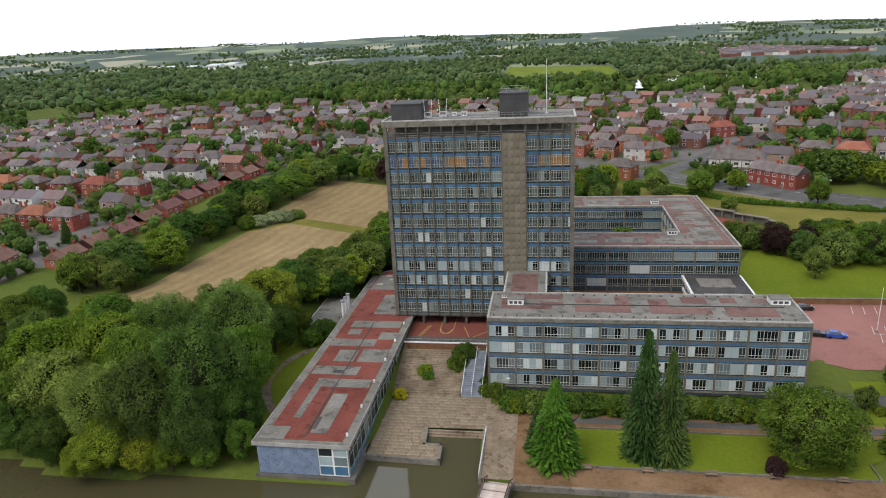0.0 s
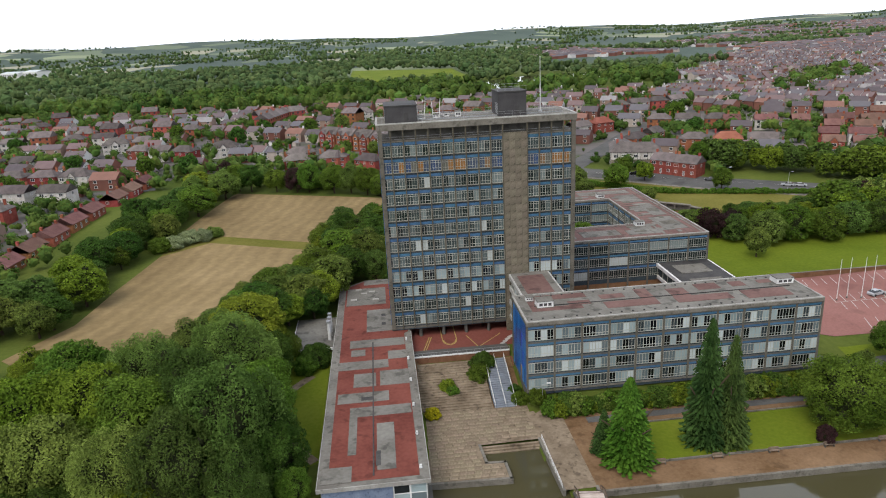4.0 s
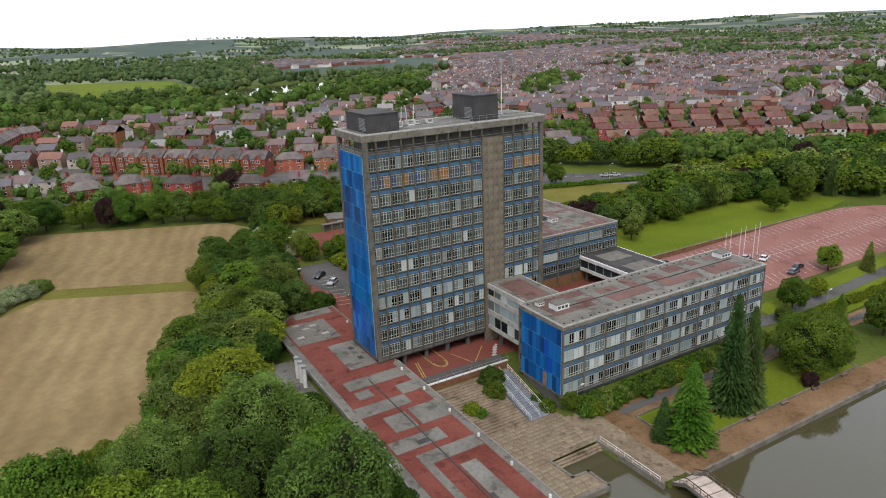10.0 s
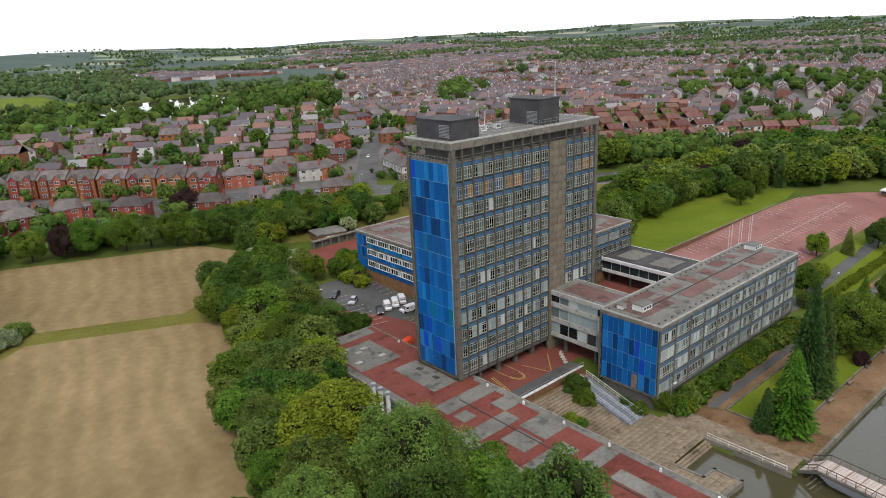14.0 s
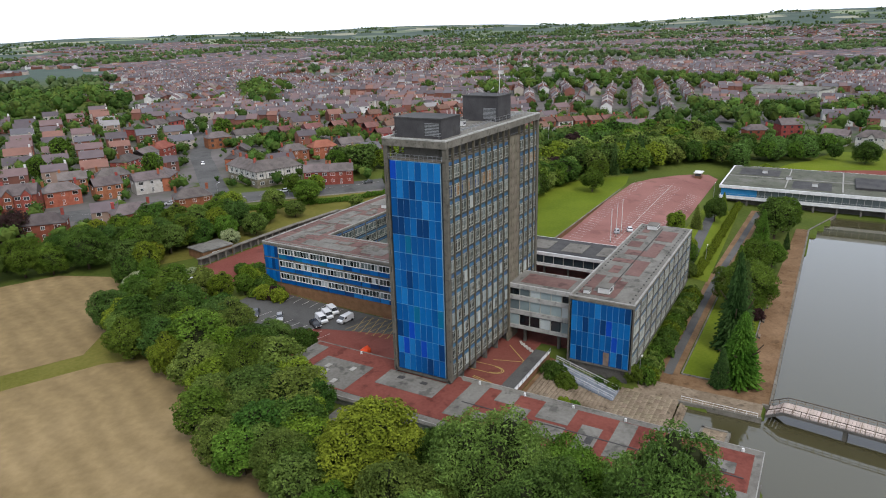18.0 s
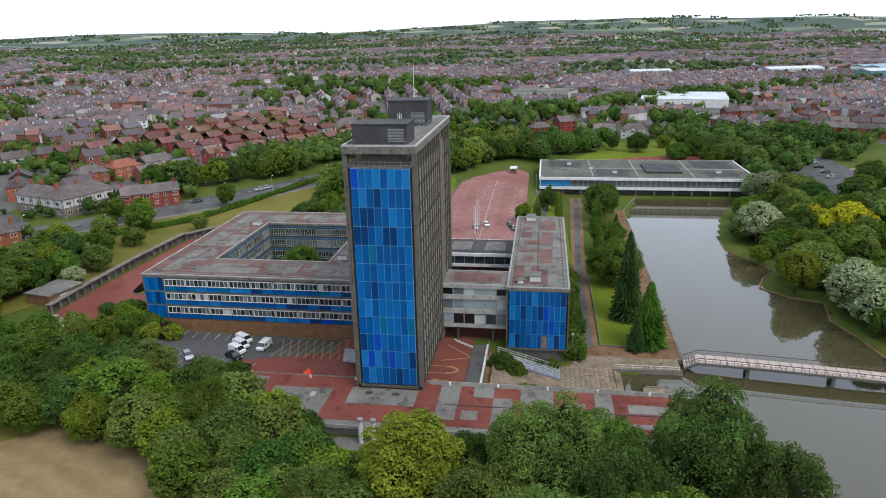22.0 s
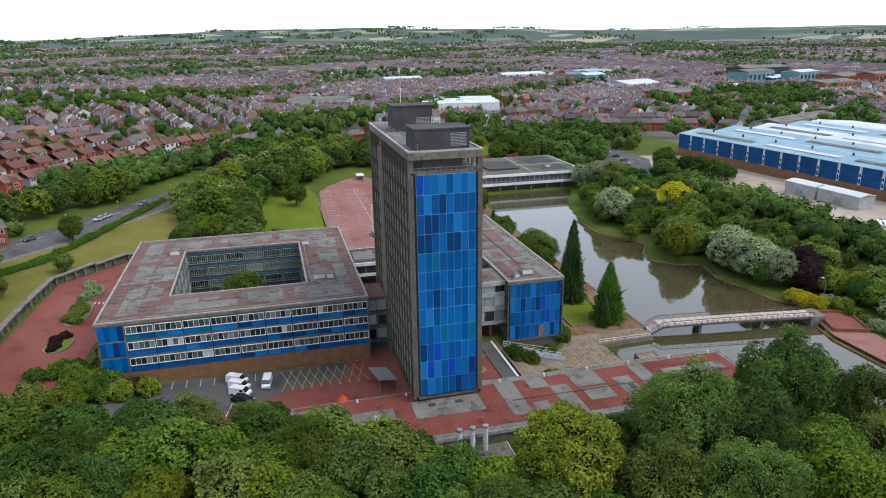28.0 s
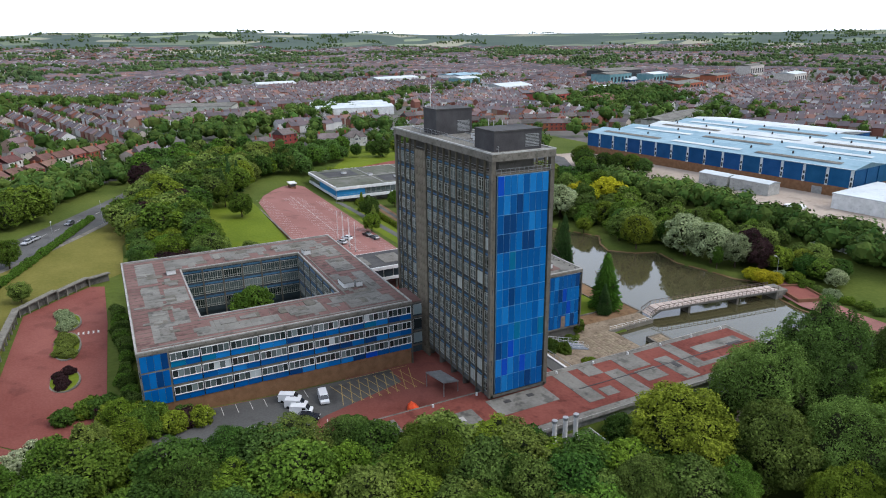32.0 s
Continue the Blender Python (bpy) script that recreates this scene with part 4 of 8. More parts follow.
vent_box(43.6, 132.2, 20.02, 3.6, 2.6, 1.2, "pale roof plant box with louvres")
hatches = Mesher()
for k in range(26):
    hatches.box(1.0 + k * 2.2, 1.3 + k * 2.2, 1.0, 1.3, 20.02, 20.2).box(1.0 + k * 2.2, 1.3 + k * 2.2, LD - 1.3, LD - 1.0, 20.02, 20.2)
tagged(part("roof_hatches", hatches, M_ROOF_DARK, wing, "small dark outlets along the roof edges"), kind="stuff")

# ---- link between tower and wing ----
link = thing("link_block", -10.0, 136.25, 0, "white-banded glazed link block on stilts", "link building")
part("core", Mesher().box(0.3, 8.8, 0, 14.6, 9.3, 19.2), M_SPANDREL, link)
for k in range(4):
    z = 9.05 + k * 3.42
    part("white_band", Mesher().box(-0.05, 9.1, 0.0, 14.65, z, z + (1.05 if k else 0.8)) if k < 3 else Mesher().box(-0.1, 9.2, 0.0, 14.65, 18.6, 19.6), M_BAND, link, "pale concrete band")
for k in range(3):
    z = 10.1 + k * 3.42 - (0.25 if k == 0 else 0)
    for i in range(6):
        y = i * 2.44
        w = part("window_frame", Mesher().box(0.1, 0.25, y + 0.02, y + 0.1, z, z + 2.4).box(0.1, 0.25, y + 2.34, y + 2.42, z, z + 2.4).box(0.1, 0.25, y + 0.1, y + 2.34, z, z + 0.08), M_FRAME, link)
        place("pane", Mesher().box(0.2, 0.24, y + 0.1, y + 2.34, z, z + 2.4).data("pane", M_GLASS_LT), w)
        w = part("window_frame", Mesher().box(8.85, 9.0, y + 0.02, y + 0.1, z, z + 2.4).box(8.85, 9.0, y + 2.34, y + 2.42, z, z + 2.4), M_FRAME, link)
        place("pane", Mesher().box(8.86, 8.9, y + 0.1, y + 2.34, z, z + 2.4).data("pane", M_GLASS), w)
part("roof_felt", Mesher().box(0.3, 8.8, 0.1, 14.5, 19.6, 19.66), M_ROOF_GREY, link)
part("roof_patch", Mesher().box(1.4, 7.2, 1.6, 12.6, 19.66, 19.7), M_ROOF_PINK, link)
for y in (3.2, 11.2):
    for x in (1.2, 7.6):
        part("column", Mesher().box(x - 0.3, x + 0.3, y - 0.3, y + 0.3, 5.4, 9.1), M_CONC_DK, link)

# ---- raised corridor between wing and court block ----
corr = thing("raised_corridor", 32.5, 136.3, 0, "raised glazed corridor with dark sheet roof", "link building")
part("floor_slab", Mesher().box(0, 13.5, 0, 32, 8.7, 9.5), M_WHITE, corr)
part("core", Mesher().box(0.4, 13.1, 0, 32, 9.5, 11.9), M_SPANDREL, corr)
part("roof", Mesher().box(-0.3, 13.8, 0, 32, 11.9, 12.8), M_WHITE, corr)
part("roof_sheet", Mesher().box(0.2, 13.3, 0.1, 31.9, 12.8, 12.88), M_ROOF_DARK, corr, "dark roof sheet")
for i in range(3):
    part("rooflight", Mesher().box(2.5, 10.5, 3 + i * 10, 9 + i * 10, 12.88, 13.0), M_ROOF_EDGE, corr)
for i in range(11):
    for x in (0.22, 13.12):
        part("window_frame", Mesher().box(x, x + 0.16, i * 2.9, i * 2.9 + 0.14, 9.5, 11.9), M_FRAME, corr)
for i in range(5):
    for x in (1.0, 12.5):
        part("column", Mesher().box(x - 0.25, x + 0.25, 2 + i * 7, 2.5 + i * 7, 5.2, 8.7), M_CONC_DK, corr)

# ---- court block ----
CX, CY, CW, CD = -12.25, 168.35, 58.0, 54.0
IX0, IX1, IY0, IY1 = 12.4, 45.5, 12.2, 41.1
court = thing("court_block", CX, CY, 0, "three-storey blue-panelled office block round a courtyard", "office block")
CS, CZ = 3.46, 9.3


def ring(z0, z1, o, i):
    return (Mesher().box(-o, CW + o, -o, IY0 + i, z0, z1).box(-o, CW + o, IY1 - i, CD + o, z0, z1)
            .box(-o, IX0 + i, IY0 + i, IY1 - i, z0, z1).box(IX1 - i, CW + o, IY0 + i, IY1 - i, z0, z1))


part("core", ring(5.0, 19.6, -0.35, -0.35), M_SPANDREL, court)
part("brick_base", Mesher().box(0.15, 0.4, 0.2, CD - 0.2, 4.6, CZ).box(CW - 0.4, CW - 0.15, 0.2, CD - 0.2, 4.6, CZ).box(0.4, CW - 0.4, 0.15, 0.4, 4.6, CZ).box(0.4, CW - 0.4, CD - 0.4, CD - 0.15, 4.6, CZ), M_BRICK, court, "brown brick base")
part("roof", ring(19.68, 20.2, 0.12, 0.05), M_CONC, court)
for x0, x1, y0, y1 in ((0.4, CW - 0.4, 0.4, IY0 - 0.35), (0.4, CW - 0.4, IY1 + 0.35, CD - 0.4), (0.4, IX0 - 0.35, IY0 - 0.35, IY1 + 0.35), (IX1 + 0.35, CW - 0.4, IY0 - 0.35, IY1 + 0.35)):
    part("roof_felt", Mesher().box(x0, x1, y0, y1, 20.2, 20.27), M_ROOF_PINK, court, "faded pink roof felt")
for x0, x1, y0, y1 in ((-0.12, CW + 0.12, -0.12, 0.25), (-0.12, CW + 0.12, CD - 0.25, CD + 0.12), (-0.12, 0.25, 0.25, CD - 0.25), (CW - 0.25, CW + 0.12, 0.25, CD - 0.25),
                       (IX0 - 0.35, IX1 + 0.35, IY0 - 0.35, IY0), (IX0 - 0.35, IX1 + 0.35, IY1, IY1 + 0.35), (IX0 - 0.35, IX0, IY0, IY1), (IX1, IX1 + 0.35, IY0, IY1)):
    part("coping", Mesher().box(x0, x1, y0, y1, 20.2, 20.42), M_COPING, court)
WEST = pose(0, CD, 0, 0, 0, -90)
facade(court, WEST @ pose(5.4, 0.05, CZ), 9, 5.4, 3, CS, "court")
for r in range(3):
    for c in range(4):
        part("blue_panel", Mesher().box(0.35 + c * 1.2, 1.5 + c * 1.2, -0.05, 0.05, CZ + 0.1 + r * CS, CZ + 3.2 + r * CS), M_BLUE, court, m=WEST)
part("end_backing", Mesher().box(0, 5.4, 0.03, 0.2, CZ, 19.7), M_CONC, court, m=WEST)
facade(court, pose(0, 0.05, CZ), 11, CW / 11, 3, CS, "low_back")
facade(court, pose(CW, 0, CZ, 0, 0, 90) @ pose(0, 0.05, 0), 10, CD / 10, 3, CS, "low_back")
facade(court, pose(CW, CD - 0.05, CZ, 0, 0, 180), 11, CW / 11, 3, CS, "low_back")
IW, ID = IX1 - IX0, IY1 - IY0
for m, w in ((pose(IX1, IY0, 0, 0, 0, 180), IW), (pose(IX0, IY1, 0), IW), (pose(IX0, IY0, 0, 0, 0, 90), ID), (pose(IX1, IY1, 0, 0, 0, -90), ID)):
    facade(court, m @ pose(0, 0.05, 9.3), 6, w / 6, 3, CS, "low_back")
    posts(court, m, [w / 6 * i for i in range(7)], 6, 19.7, 0.36, 0.14, M_PIER, "pier")
posts(court, pose(0, 0, 0), [CW / 11 * i for i in range(12)], 5.4, 19.7, 0.4, 0.14, M_PIER, "pier")
posts(court, pose(CW, 0, 0, 0, 0, 90), [CD / 10 * i for i in range(11)], 5.4, 19.7, 0.4, 0.14, M_PIER, "pier")
roof_patches(court, M_ROOF_GREY, [(3, 20, 46.8, 50.6), (22, 36, 47.2, 50.8), (38, 54.5, 47, 51.2), (10.5, 18, 43.2, 46.0), (23.5, 33, 41.8, 46.4), (2.6, 6.4, 27, 43), (6.4, 9.2, 35, 40), (3.4, 8.6, 17.5, 24), (6.4, 9.8, 24, 26), (2.4, 6.4, 2.6, 12.5), (6.4, 10.2, 4, 15), (10.2, 24, 2.4, 5.2), (14, 22, 6.6, 9.6), (26, 36, 3.0, 7.8), (38, 47.5, 2.4, 6.4), (40, 46, 6.4, 9.6), (48.6, 55, 5, 17), (51, 55.2, 19, 33), (47.8, 51, 24, 30), (48.4, 54.6, 35, 44.5)], 20.27, "roof_patch")
roof_patches(court, M_PIER, [(50, 54, 10, 12.6), (24, 28, 44.4, 46.6), (42, 45, 47.4, 49), (4, 7, 8, 9.4), (52, 54.5, 24, 27), (12, 14, 47.4, 50)], 20.325, "roof_stain")
roof_patches(court, M_ROOF_EDGE, [(1.0, 1.5, 1, 53), (56.5, 57.0, 1, 53), (10, 47, 10.8, 11.1), (10.6, 10.9, 12, 42), (22.5, 23.4, 43, 53), (46.6, 47.2, 1, 11)], 20.27, "roof_gully", 0.09)
rp = random.Random(21)
mends = {M_ROOF_EDGE: Mesher(), M_PIER: Mesher(), M_ROOF_GREY: Mesher()}
level = 0
while level < 70:
    px, py, w, d = rp.uniform(2, CW - 6), rp.uniform(2, CD - 5), rp.uniform(0.8, 4.5), rp.uniform(0.7, 2.4)
    if rp.random() < 0.5:
        w, d = d, w
    if IX0 - 1 - w < px < IX1 + 1 and IY0 - 1 - d < py < IY1 + 1:
        continue
    rp.choice(list(mends.values())).box(px, px + w, py, py + d, 20.27, 20.335 + level * 0.0012)
    level += 1
for mat, mesh in mends.items():
    tagged(part("roof_mends", mesh, mat, court, "small mended patches of roof felt"), kind="stuff")
seams = Mesher()
for k in range(28):
    seams.box(0.5 + k * 2.1, 0.56 + k * 2.1, 0.5, IY0 - 0.5, 20.27, 20.33).box(0.5 + k * 2.1, 0.56 + k * 2.1, IY1 + 0.5, CD - 0.5, 20.27, 20.33)
for k in range(13):
    seams.box(0.5, IX0 - 0.5, IY0 + 0.6 + k * 2.2, IY0 + 0.66 + k * 2.2, 20.27, 20.33).box(IX1 + 0.5, CW - 0.5, IY0 + 0.6 + k * 2.2, IY0 + 0.66 + k * 2.2, 20.27, 20.33)
tagged(part("roof_seams", seams, M_PIER, court, "dark seams in the roof felt"), kind="stuff")
for x, y, w, d in ((CX + 43.6, CY + 43.6, 2.2, 2.0), (CX + 16, CY + 9, 4.2, 2.4), (CX + 43.5, CY + 10.4, 2.4, 1.8), (CX + 14.4, CY + 6.6, 1.6, 1.4)):
    vent_box(x, y, 20.27, w, d, 1.2, "pale roof plant box with louvres")
stub = thing("link_stub", -7.4, 163.5, 0, "narrow glazed link between tower and court block", "link building")
part("core", Mesher().box(0, 9, 0, 4.8, 5.2, 17.6), M_SPANDREL, stub)
for k in range(4):
    part("white_band", Mesher().box(-0.08, 9.1, 0, 4.8, 7.2 + k * 3.4, 7.6 + k * 3.4), M_CONC, stub)
for k in range(3):
    for i in range(2):
        w = part("window_frame", Mesher().box(-0.1, 0, i * 2.4 + 0.1, i * 2.4 + 0.2, 8 + k * 3.4, 10.4 + k * 3.4).box(-0.1, 0, i * 2.4 + 2.2, i * 2.4 + 2.3, 8 + k * 3.4, 10.4 + k * 3.4).box(-0.1, 0, i * 2.4 + 0.2, i * 2.4 + 2.2, 10.3 + k * 3.4, 10.4 + k * 3.4), M_FRAME, stub)
        place("pane", Mesher().box(-0.04, -0.01, i * 2.4 + 0.2, i * 2.4 + 2.2, 8 + k * 3.4, 10.3 + k * 3.4).data("pane", M_GLASS_LT), w)
part("roof_felt", Mesher().box(0, 9, 0, 4.8, 17.8, 17.95), M_ROOF_PINK, stub)

# ---- lakeside pavilion ----
pav = thing("lake_pavilion", 0, 0, 0, "long low pavilion with red and grey felt roof", "pavilion")
PX0, PX1, PY0, PY1 = -50.4, -33.2, 96.0, 186.5
part("wall", Mesher().box(PX0 + 0.5, PX1 - 0.5, PY0 + 0.4, 181, 1.6, 7.3), M_STEEL, pav, "grey blue lake end wall")
part("base_slab", Mesher().box(PX0, PX1 + 0.5, PY0 - 0.3, 140, 0.2, 1.5), M_CONC_DK, pav)
part("roof_slab", Mesher().prism([(PX0, PY0), (PX1, PY0), (PX1, PY1), (-43.8, PY1), (PX0, 181.4)], 7.25, 7.82), M_ROOF_EDGE, pav)
part("fascia", Mesher().box(PX0 - 0.12, PX1 + 0.12, PY0 - 0.14, PY0, 7.2, 7.9).box(PX1, PX1 + 0.12, PY0, 150.4, 7.2, 7.9).box(PX0 - 0.12, PX0, PY0, 181.4, 7.2, 7.9), M_COPING, pav, "pale weathered roof fascia")
part("roof_felt", Mesher().prism([(PX0 + 1.6, PY0 + 1.2), (PX1 - 1.5, PY0 + 1.2), (PX1 - 1.5, 149.5), (PX1 - 0.5, 150.5), (PX1 - 0.5, PY1 - 0.6), (-43.8, PY1 - 0.6), (PX0 + 1.6, 181)], 7.82, 7.88), M_ROOF_RED, pav, "red roof felt")
roof_patches(pav, M_ROOF_GREY, [(-46.8, -34.8, 143.6, 147.4), (-46.4, -43.4, 139.6, 142.6), (-49.0, -38.6, 133.6, 137.2), (-38.6, -34.6, 137.2, 141), (-45.6, -41.2, 126.2, 131.6), (-40.4, -34.6, 126.2, 132.2), (-48.4, -38.8, 120.4, 124.0), (-46.0, -44.6, 104, 118.6), (-44.6, -34.9, 115.4, 118.6), (-41.2, -38.2, 99.4, 112.8), (-50.0, -45.2, 97, 101.0),
                                (-48.4, -38.4, 168.2, 180), (-43.2, -37.3, 151.6, 164.6), (-44.2, -35, 182.4, 186), (-37.3, -34.6, 151.2, 151.9)], 7.88, "roof_patch")
roof_patches(pav, M_ROOF_DARK, [(-41.9, -41.65, 98, 146), (-39.7, -38.7, 160.2, 161.6), (-39.7, -38.7, 155, 156.4), (-41.4, -40.6, 100.5, 104.5), (-44, -41.9, 121, 122.2)], 7.94, "roof_seam", 0.04)
for x, y in ((-46.6, 172), (-44, 176), (-41, 171.5), (-42, 177), (-45.5, 179)):
    part("rooflight", Mesher().box(x - 0.8, x + 0.8, y - 0.5, y + 0.5, 7.93, 8.1), M_COPING, pav)
for k in range(9):
    part("roof_vent", Mesher().rod((-34.4, 99 + k * 9.4, 7.85), (-34.4, 99 + k * 9.4, 8.4), 0.25, 0.2, 8), M_WHITE, pav)
for i in range(22):
    y = PY0 + 0.6 + i * 2.45
    w = part("window_frame", Mesher().box(PX1 - 0.5, PX1 - 0.38, y, y + 0.16, 1.6, 7.2).box(PX1 - 0.5, PX1 - 0.4, y + 0.16, y + 2.45, 5.2, 5.32).box(PX1 - 0.5, PX1 - 0.4, y + 0.16, y + 2.45, 2.6, 2.72), M_FRAME, pav)
    if i < 15:
        place("pane", Mesher().box(PX1 - 0.48, PX1 - 0.44, y + 0.16, y + 2.45, 2.72, 7.2).data("pane", M_GLASS), w)
        part("blue_strip", Mesher().box(PX1 - 0.5, PX1 - 0.42, y + 0.16, y + 2.45, 1.6, 2.6), M_STRIP, pav)
M_ENDBLUE = material("faded_blue_brick", (0.13, 0.17, 0.25), (0.22, 0.27, 0.36), 0.8, 5, 0.8, spots=0.3)
part("end_panel", Mesher().box(PX0 + 0.6, PX0 + 11.4, PY0 + 0.25, PY0 + 0.42, 1.6, 7.2), M_ENDBLUE, pav, "faded blue brick end wall")
for i in range(2):
    for k in range(3):
        x, z = PX0 + 11.5 + i * 2.6, 1.7 + k * 1.85
        w = part("window_frame", Mesher().box(x, x + 0.14, PY0 + 0.2, PY0 + 0.42, z, z + 1.85).box(x + 2.46, x + 2.6, PY0 + 0.2, PY0 + 0.42, z, z + 1.85).box(x + 0.14, x + 2.46, PY0 + 0.2, PY0 + 0.42, z, z + 0.12), M_WHITE, pav)
        place("pane", Mesher().box(x + 0.14, x + 2.46, PY0 + 0.3, PY0 + 0.36, z + 0.12, z + 1.85).data("pane", M_GLASS_LT if k else M_STRIP), w)
annex = thing("boiler_annex", -60.5, 150.3, 0, "low grey-roofed boiler house annex", "annex")
part("wall", Mesher().box(0.2, 9.9, 0.3, 17, 2, 5.0), M_BRICK, annex)
part("roof", Mesher().box(0, 10, 0, 17.4, 5.0, 5.45), M_ROOF_GREY, annex)
part("fascia", Mesher().box(-0.12, 10, -0.12, 0, 4.9, 5.5).box(-0.12, 0, 0, 17.4, 4.9, 5.5), M_WHITE, annex)
for k, y in enumerate((154.6, 156.9, 159.2)):
    o = thing("flue", -51.9, y, 5.15, "white steel boiler flue with cowl", "flue", "boiler flues")
    part("pipe", Mesher().rod((0, 0, 0), (0, 0, 4.6), 0.42, sides=14), M_WHITE, o)
    part("cowl", Mesher().rod((0, 0, 4.6), (0, 0, 5.1), 0.5, 0.5, 14), M_STEEL, o)

# ---- terrace, steps, walls and bridge ----
kerb = Mesher()
for (x0, y0), (x1, y1) in (((-33, 103), (-19.4, 102.4)), ((-19.4, 102.4), (-19.6, 107)), ((-19.6, 107), (-22.8, 107.2)), ((-22.8, 107.2), (-23.2, 112.6)), ((-12.2, 112.8), (-11.7, 98)), ((-6.2, 98), (-6.2, 96.8)), ((-6.2, 96.8), (128, 96.0)), ((128, 96), (153, 88))):
    d = Vector((x1 - x0, y1 - y0)).normalized() * 0.25
    n = Vector((-d.y, d.x))
    kerb.prism([(x0 - n.x - d.x, y0 - n.y - d.y), (x1 - n.x + d.x, y1 - n.y + d.y), (x1 + n.x + d.x, y1 + n.y + d.y), (x0 + n.x - d.x, y0 + n.y - d.y)], -1.2, 1.62)
tagged(place("lake_wall", kerb.data("lake_wall", M_CONC)), "pale concrete lake edge wall", "wall", kind="structure")
steps = thing("pool_steps", -23.2, 112.7, 0, "stone steps leading down into the pool", "steps")
for k in range(4):
    part("step", Mesher().box(0.2, 11, -2.2 + k * 0.5, -1.7 + k * 0.5, -1, 0.4 + k * 0.28), M_PAVING, steps)
gsteps = thing("garden_steps", -33.2, 124.4, 0, "broad weathered stone garden steps", "steps")
for k in range(20):
    z = 1.55 + k * 0.18
    part("step", Mesher().box(0.3, 14.6, k * 0.72, k * 0.72 + 0.74, z - 1.2, z + 0.06), M_PAVING, gsteps)
stairs = thing("blue_stairs", -18.3, 124.4, 0, "grey-blue stairs with white handrails", "stairs")
M_SLATE = material("blue_grey_slab", (0.16, 0.18, 0.21), (0.27, 0.30, 0.34), 0.6, 4, 0.8)
for k in range(22):
    part("step", Mesher().box(0, 4.4, k * 0.62, k * 0.62 + 0.64, 0.8 + k * 0.165, 1.62 + k * 0.18), M_SLATE, stairs)
for x in (0.1, 2.2, 4.3):
    rl = Mesher().rod((x, 0, 2.6), (x, 13.6, 6.5), 0.05, sides=6).rod((x, 0, 2.1), (x, 13.6, 6.0), 0.035, sides=6)
    for k in range(10):
        rl.rod((x, k * 1.5, 1.7 + k * 0.43), (x, k * 1.5, 2.6 + k * 0.43), 0.035, sides=6)
    part("handrail", rl, M_WHITE, stairs)
para = thing("forecourt_parapet", -33.2, 140.2, 0, "low brick wall with white coping and rail", "parapet wall")
part("wall", Mesher().box(0, 21, 0, 0.35, 3.0, 5.9), M_BRICK, para)
part("coping", Mesher().box(0, 21, -0.08, 0.42, 5.9, 6.08), M_WHITE, para)
part("walkway", Mesher().box(0, 21, 0.42, 3.4, 5.5, 5.93), M_ASPHALT, para)
rl = Mesher().box(0, 21, -0.2, -0.12, 6.95, 7.03)
for k in range(12):
    rl.box(k * 1.9, k * 1.9 + 0.07, -0.2, -0.13, 6.1, 7.0)
part("rail", rl, M_STEEL, para)

bx0, by0, bx1, by1 = -8.2, 97.0, -13.6, 53.5
bdir = Vector((bx1 - bx0, by1 - by0))
blen = bdir.length
bridge = thing("footbridge", bx0, by0, 0, "pale timber-decked footbridge on concrete piers", "footbridge", rz=math.degrees(math.atan2(bdir.y, bdir.x)))


def deck_z(s):
    return 1.7 + 1.5 * float(smooth(min(s / 3.0, 1.0))) + 0.2 * math.sin(math.pi * s / blen)


n_pl = 76
pl = Mesher().box(-0.27, 0.27, -2.0, 2.0, -0.12, 0).data("deck_plank", M_DECK)
for k in range(n_pl):
    s = (k + 0.5) * blen / n_pl
    sl = math.degrees(math.atan2(deck_z(s + 0.3) - deck_z(s - 0.3), 0.6))
    place("deck_plank", pl, bridge, pose(s, 0, deck_z(s), 0, -sl, 0))
S = [k * blen / 30 for k in range(31)]
for y in (-2.1, 2.1):
    part("beam", Mesher().tube([(q, y, deck_z(q) - 0.35) for q in S], 0.3, 4), M_CONC_DK, bridge)
    part("handrail", Mesher().tube([(q, y, deck_z(q) + 1.05) for q in S], 0.09), M_RAIL, bridge)
    part("midrail", Mesher().tube([(q, y, deck_z(q) + 0.55) for q in S], 0.045), M_WOOD, bridge)
    for q in S:
        part("post", Mesher().box(q - 0.05, q + 0.05, y - 0.05, y + 0.05, deck_z(q) - 0.1, deck_z(q) + 1.1), M_WOOD, bridge)
part("abutment", Mesher().box(blen - 1.0, blen + 3.0, -2.6, 2.6, -1.2, deck_z(blen) - 0.02), M_CONC, bridge)
bt = Mesher().box(-0.07, 0.07, -2.0, 2.0, 0, 0.06).data("batten", M_WOOD)
for k in range(1, 20):
    s = k * blen / 20
    place("batten", bt, bridge, pose(s, 0, deck_z(s)))
for s in (blen * 0.3, blen * 0.68):
    part("pier", Mesher().box(s - 0.35, s + 0.35, -1.6, 1.6, -1.2, deck_z(s) - 0.4), M_CONC, bridge)
ramp = Mesher()
for k in range(8):
    for x in (-11.9,):
        ramp.rod((x, 98.5 + k * 2, 1.5), (x, 98.5 + k * 2, 2.5), 0.04, sides=5)
for x in (-11.9,):
    ramp.rod((x, 98.5, 2.5), (x, 112.5, 2.5), 0.05, sides=5).rod((x, 98.5, 2.0), (x, 112.5, 2.0), 0.035, sides=5)
tagged(place("terrace_railing", ramp.data("terrace_railing", M_WHITE)), "white metal railing beside the pool", "railing")

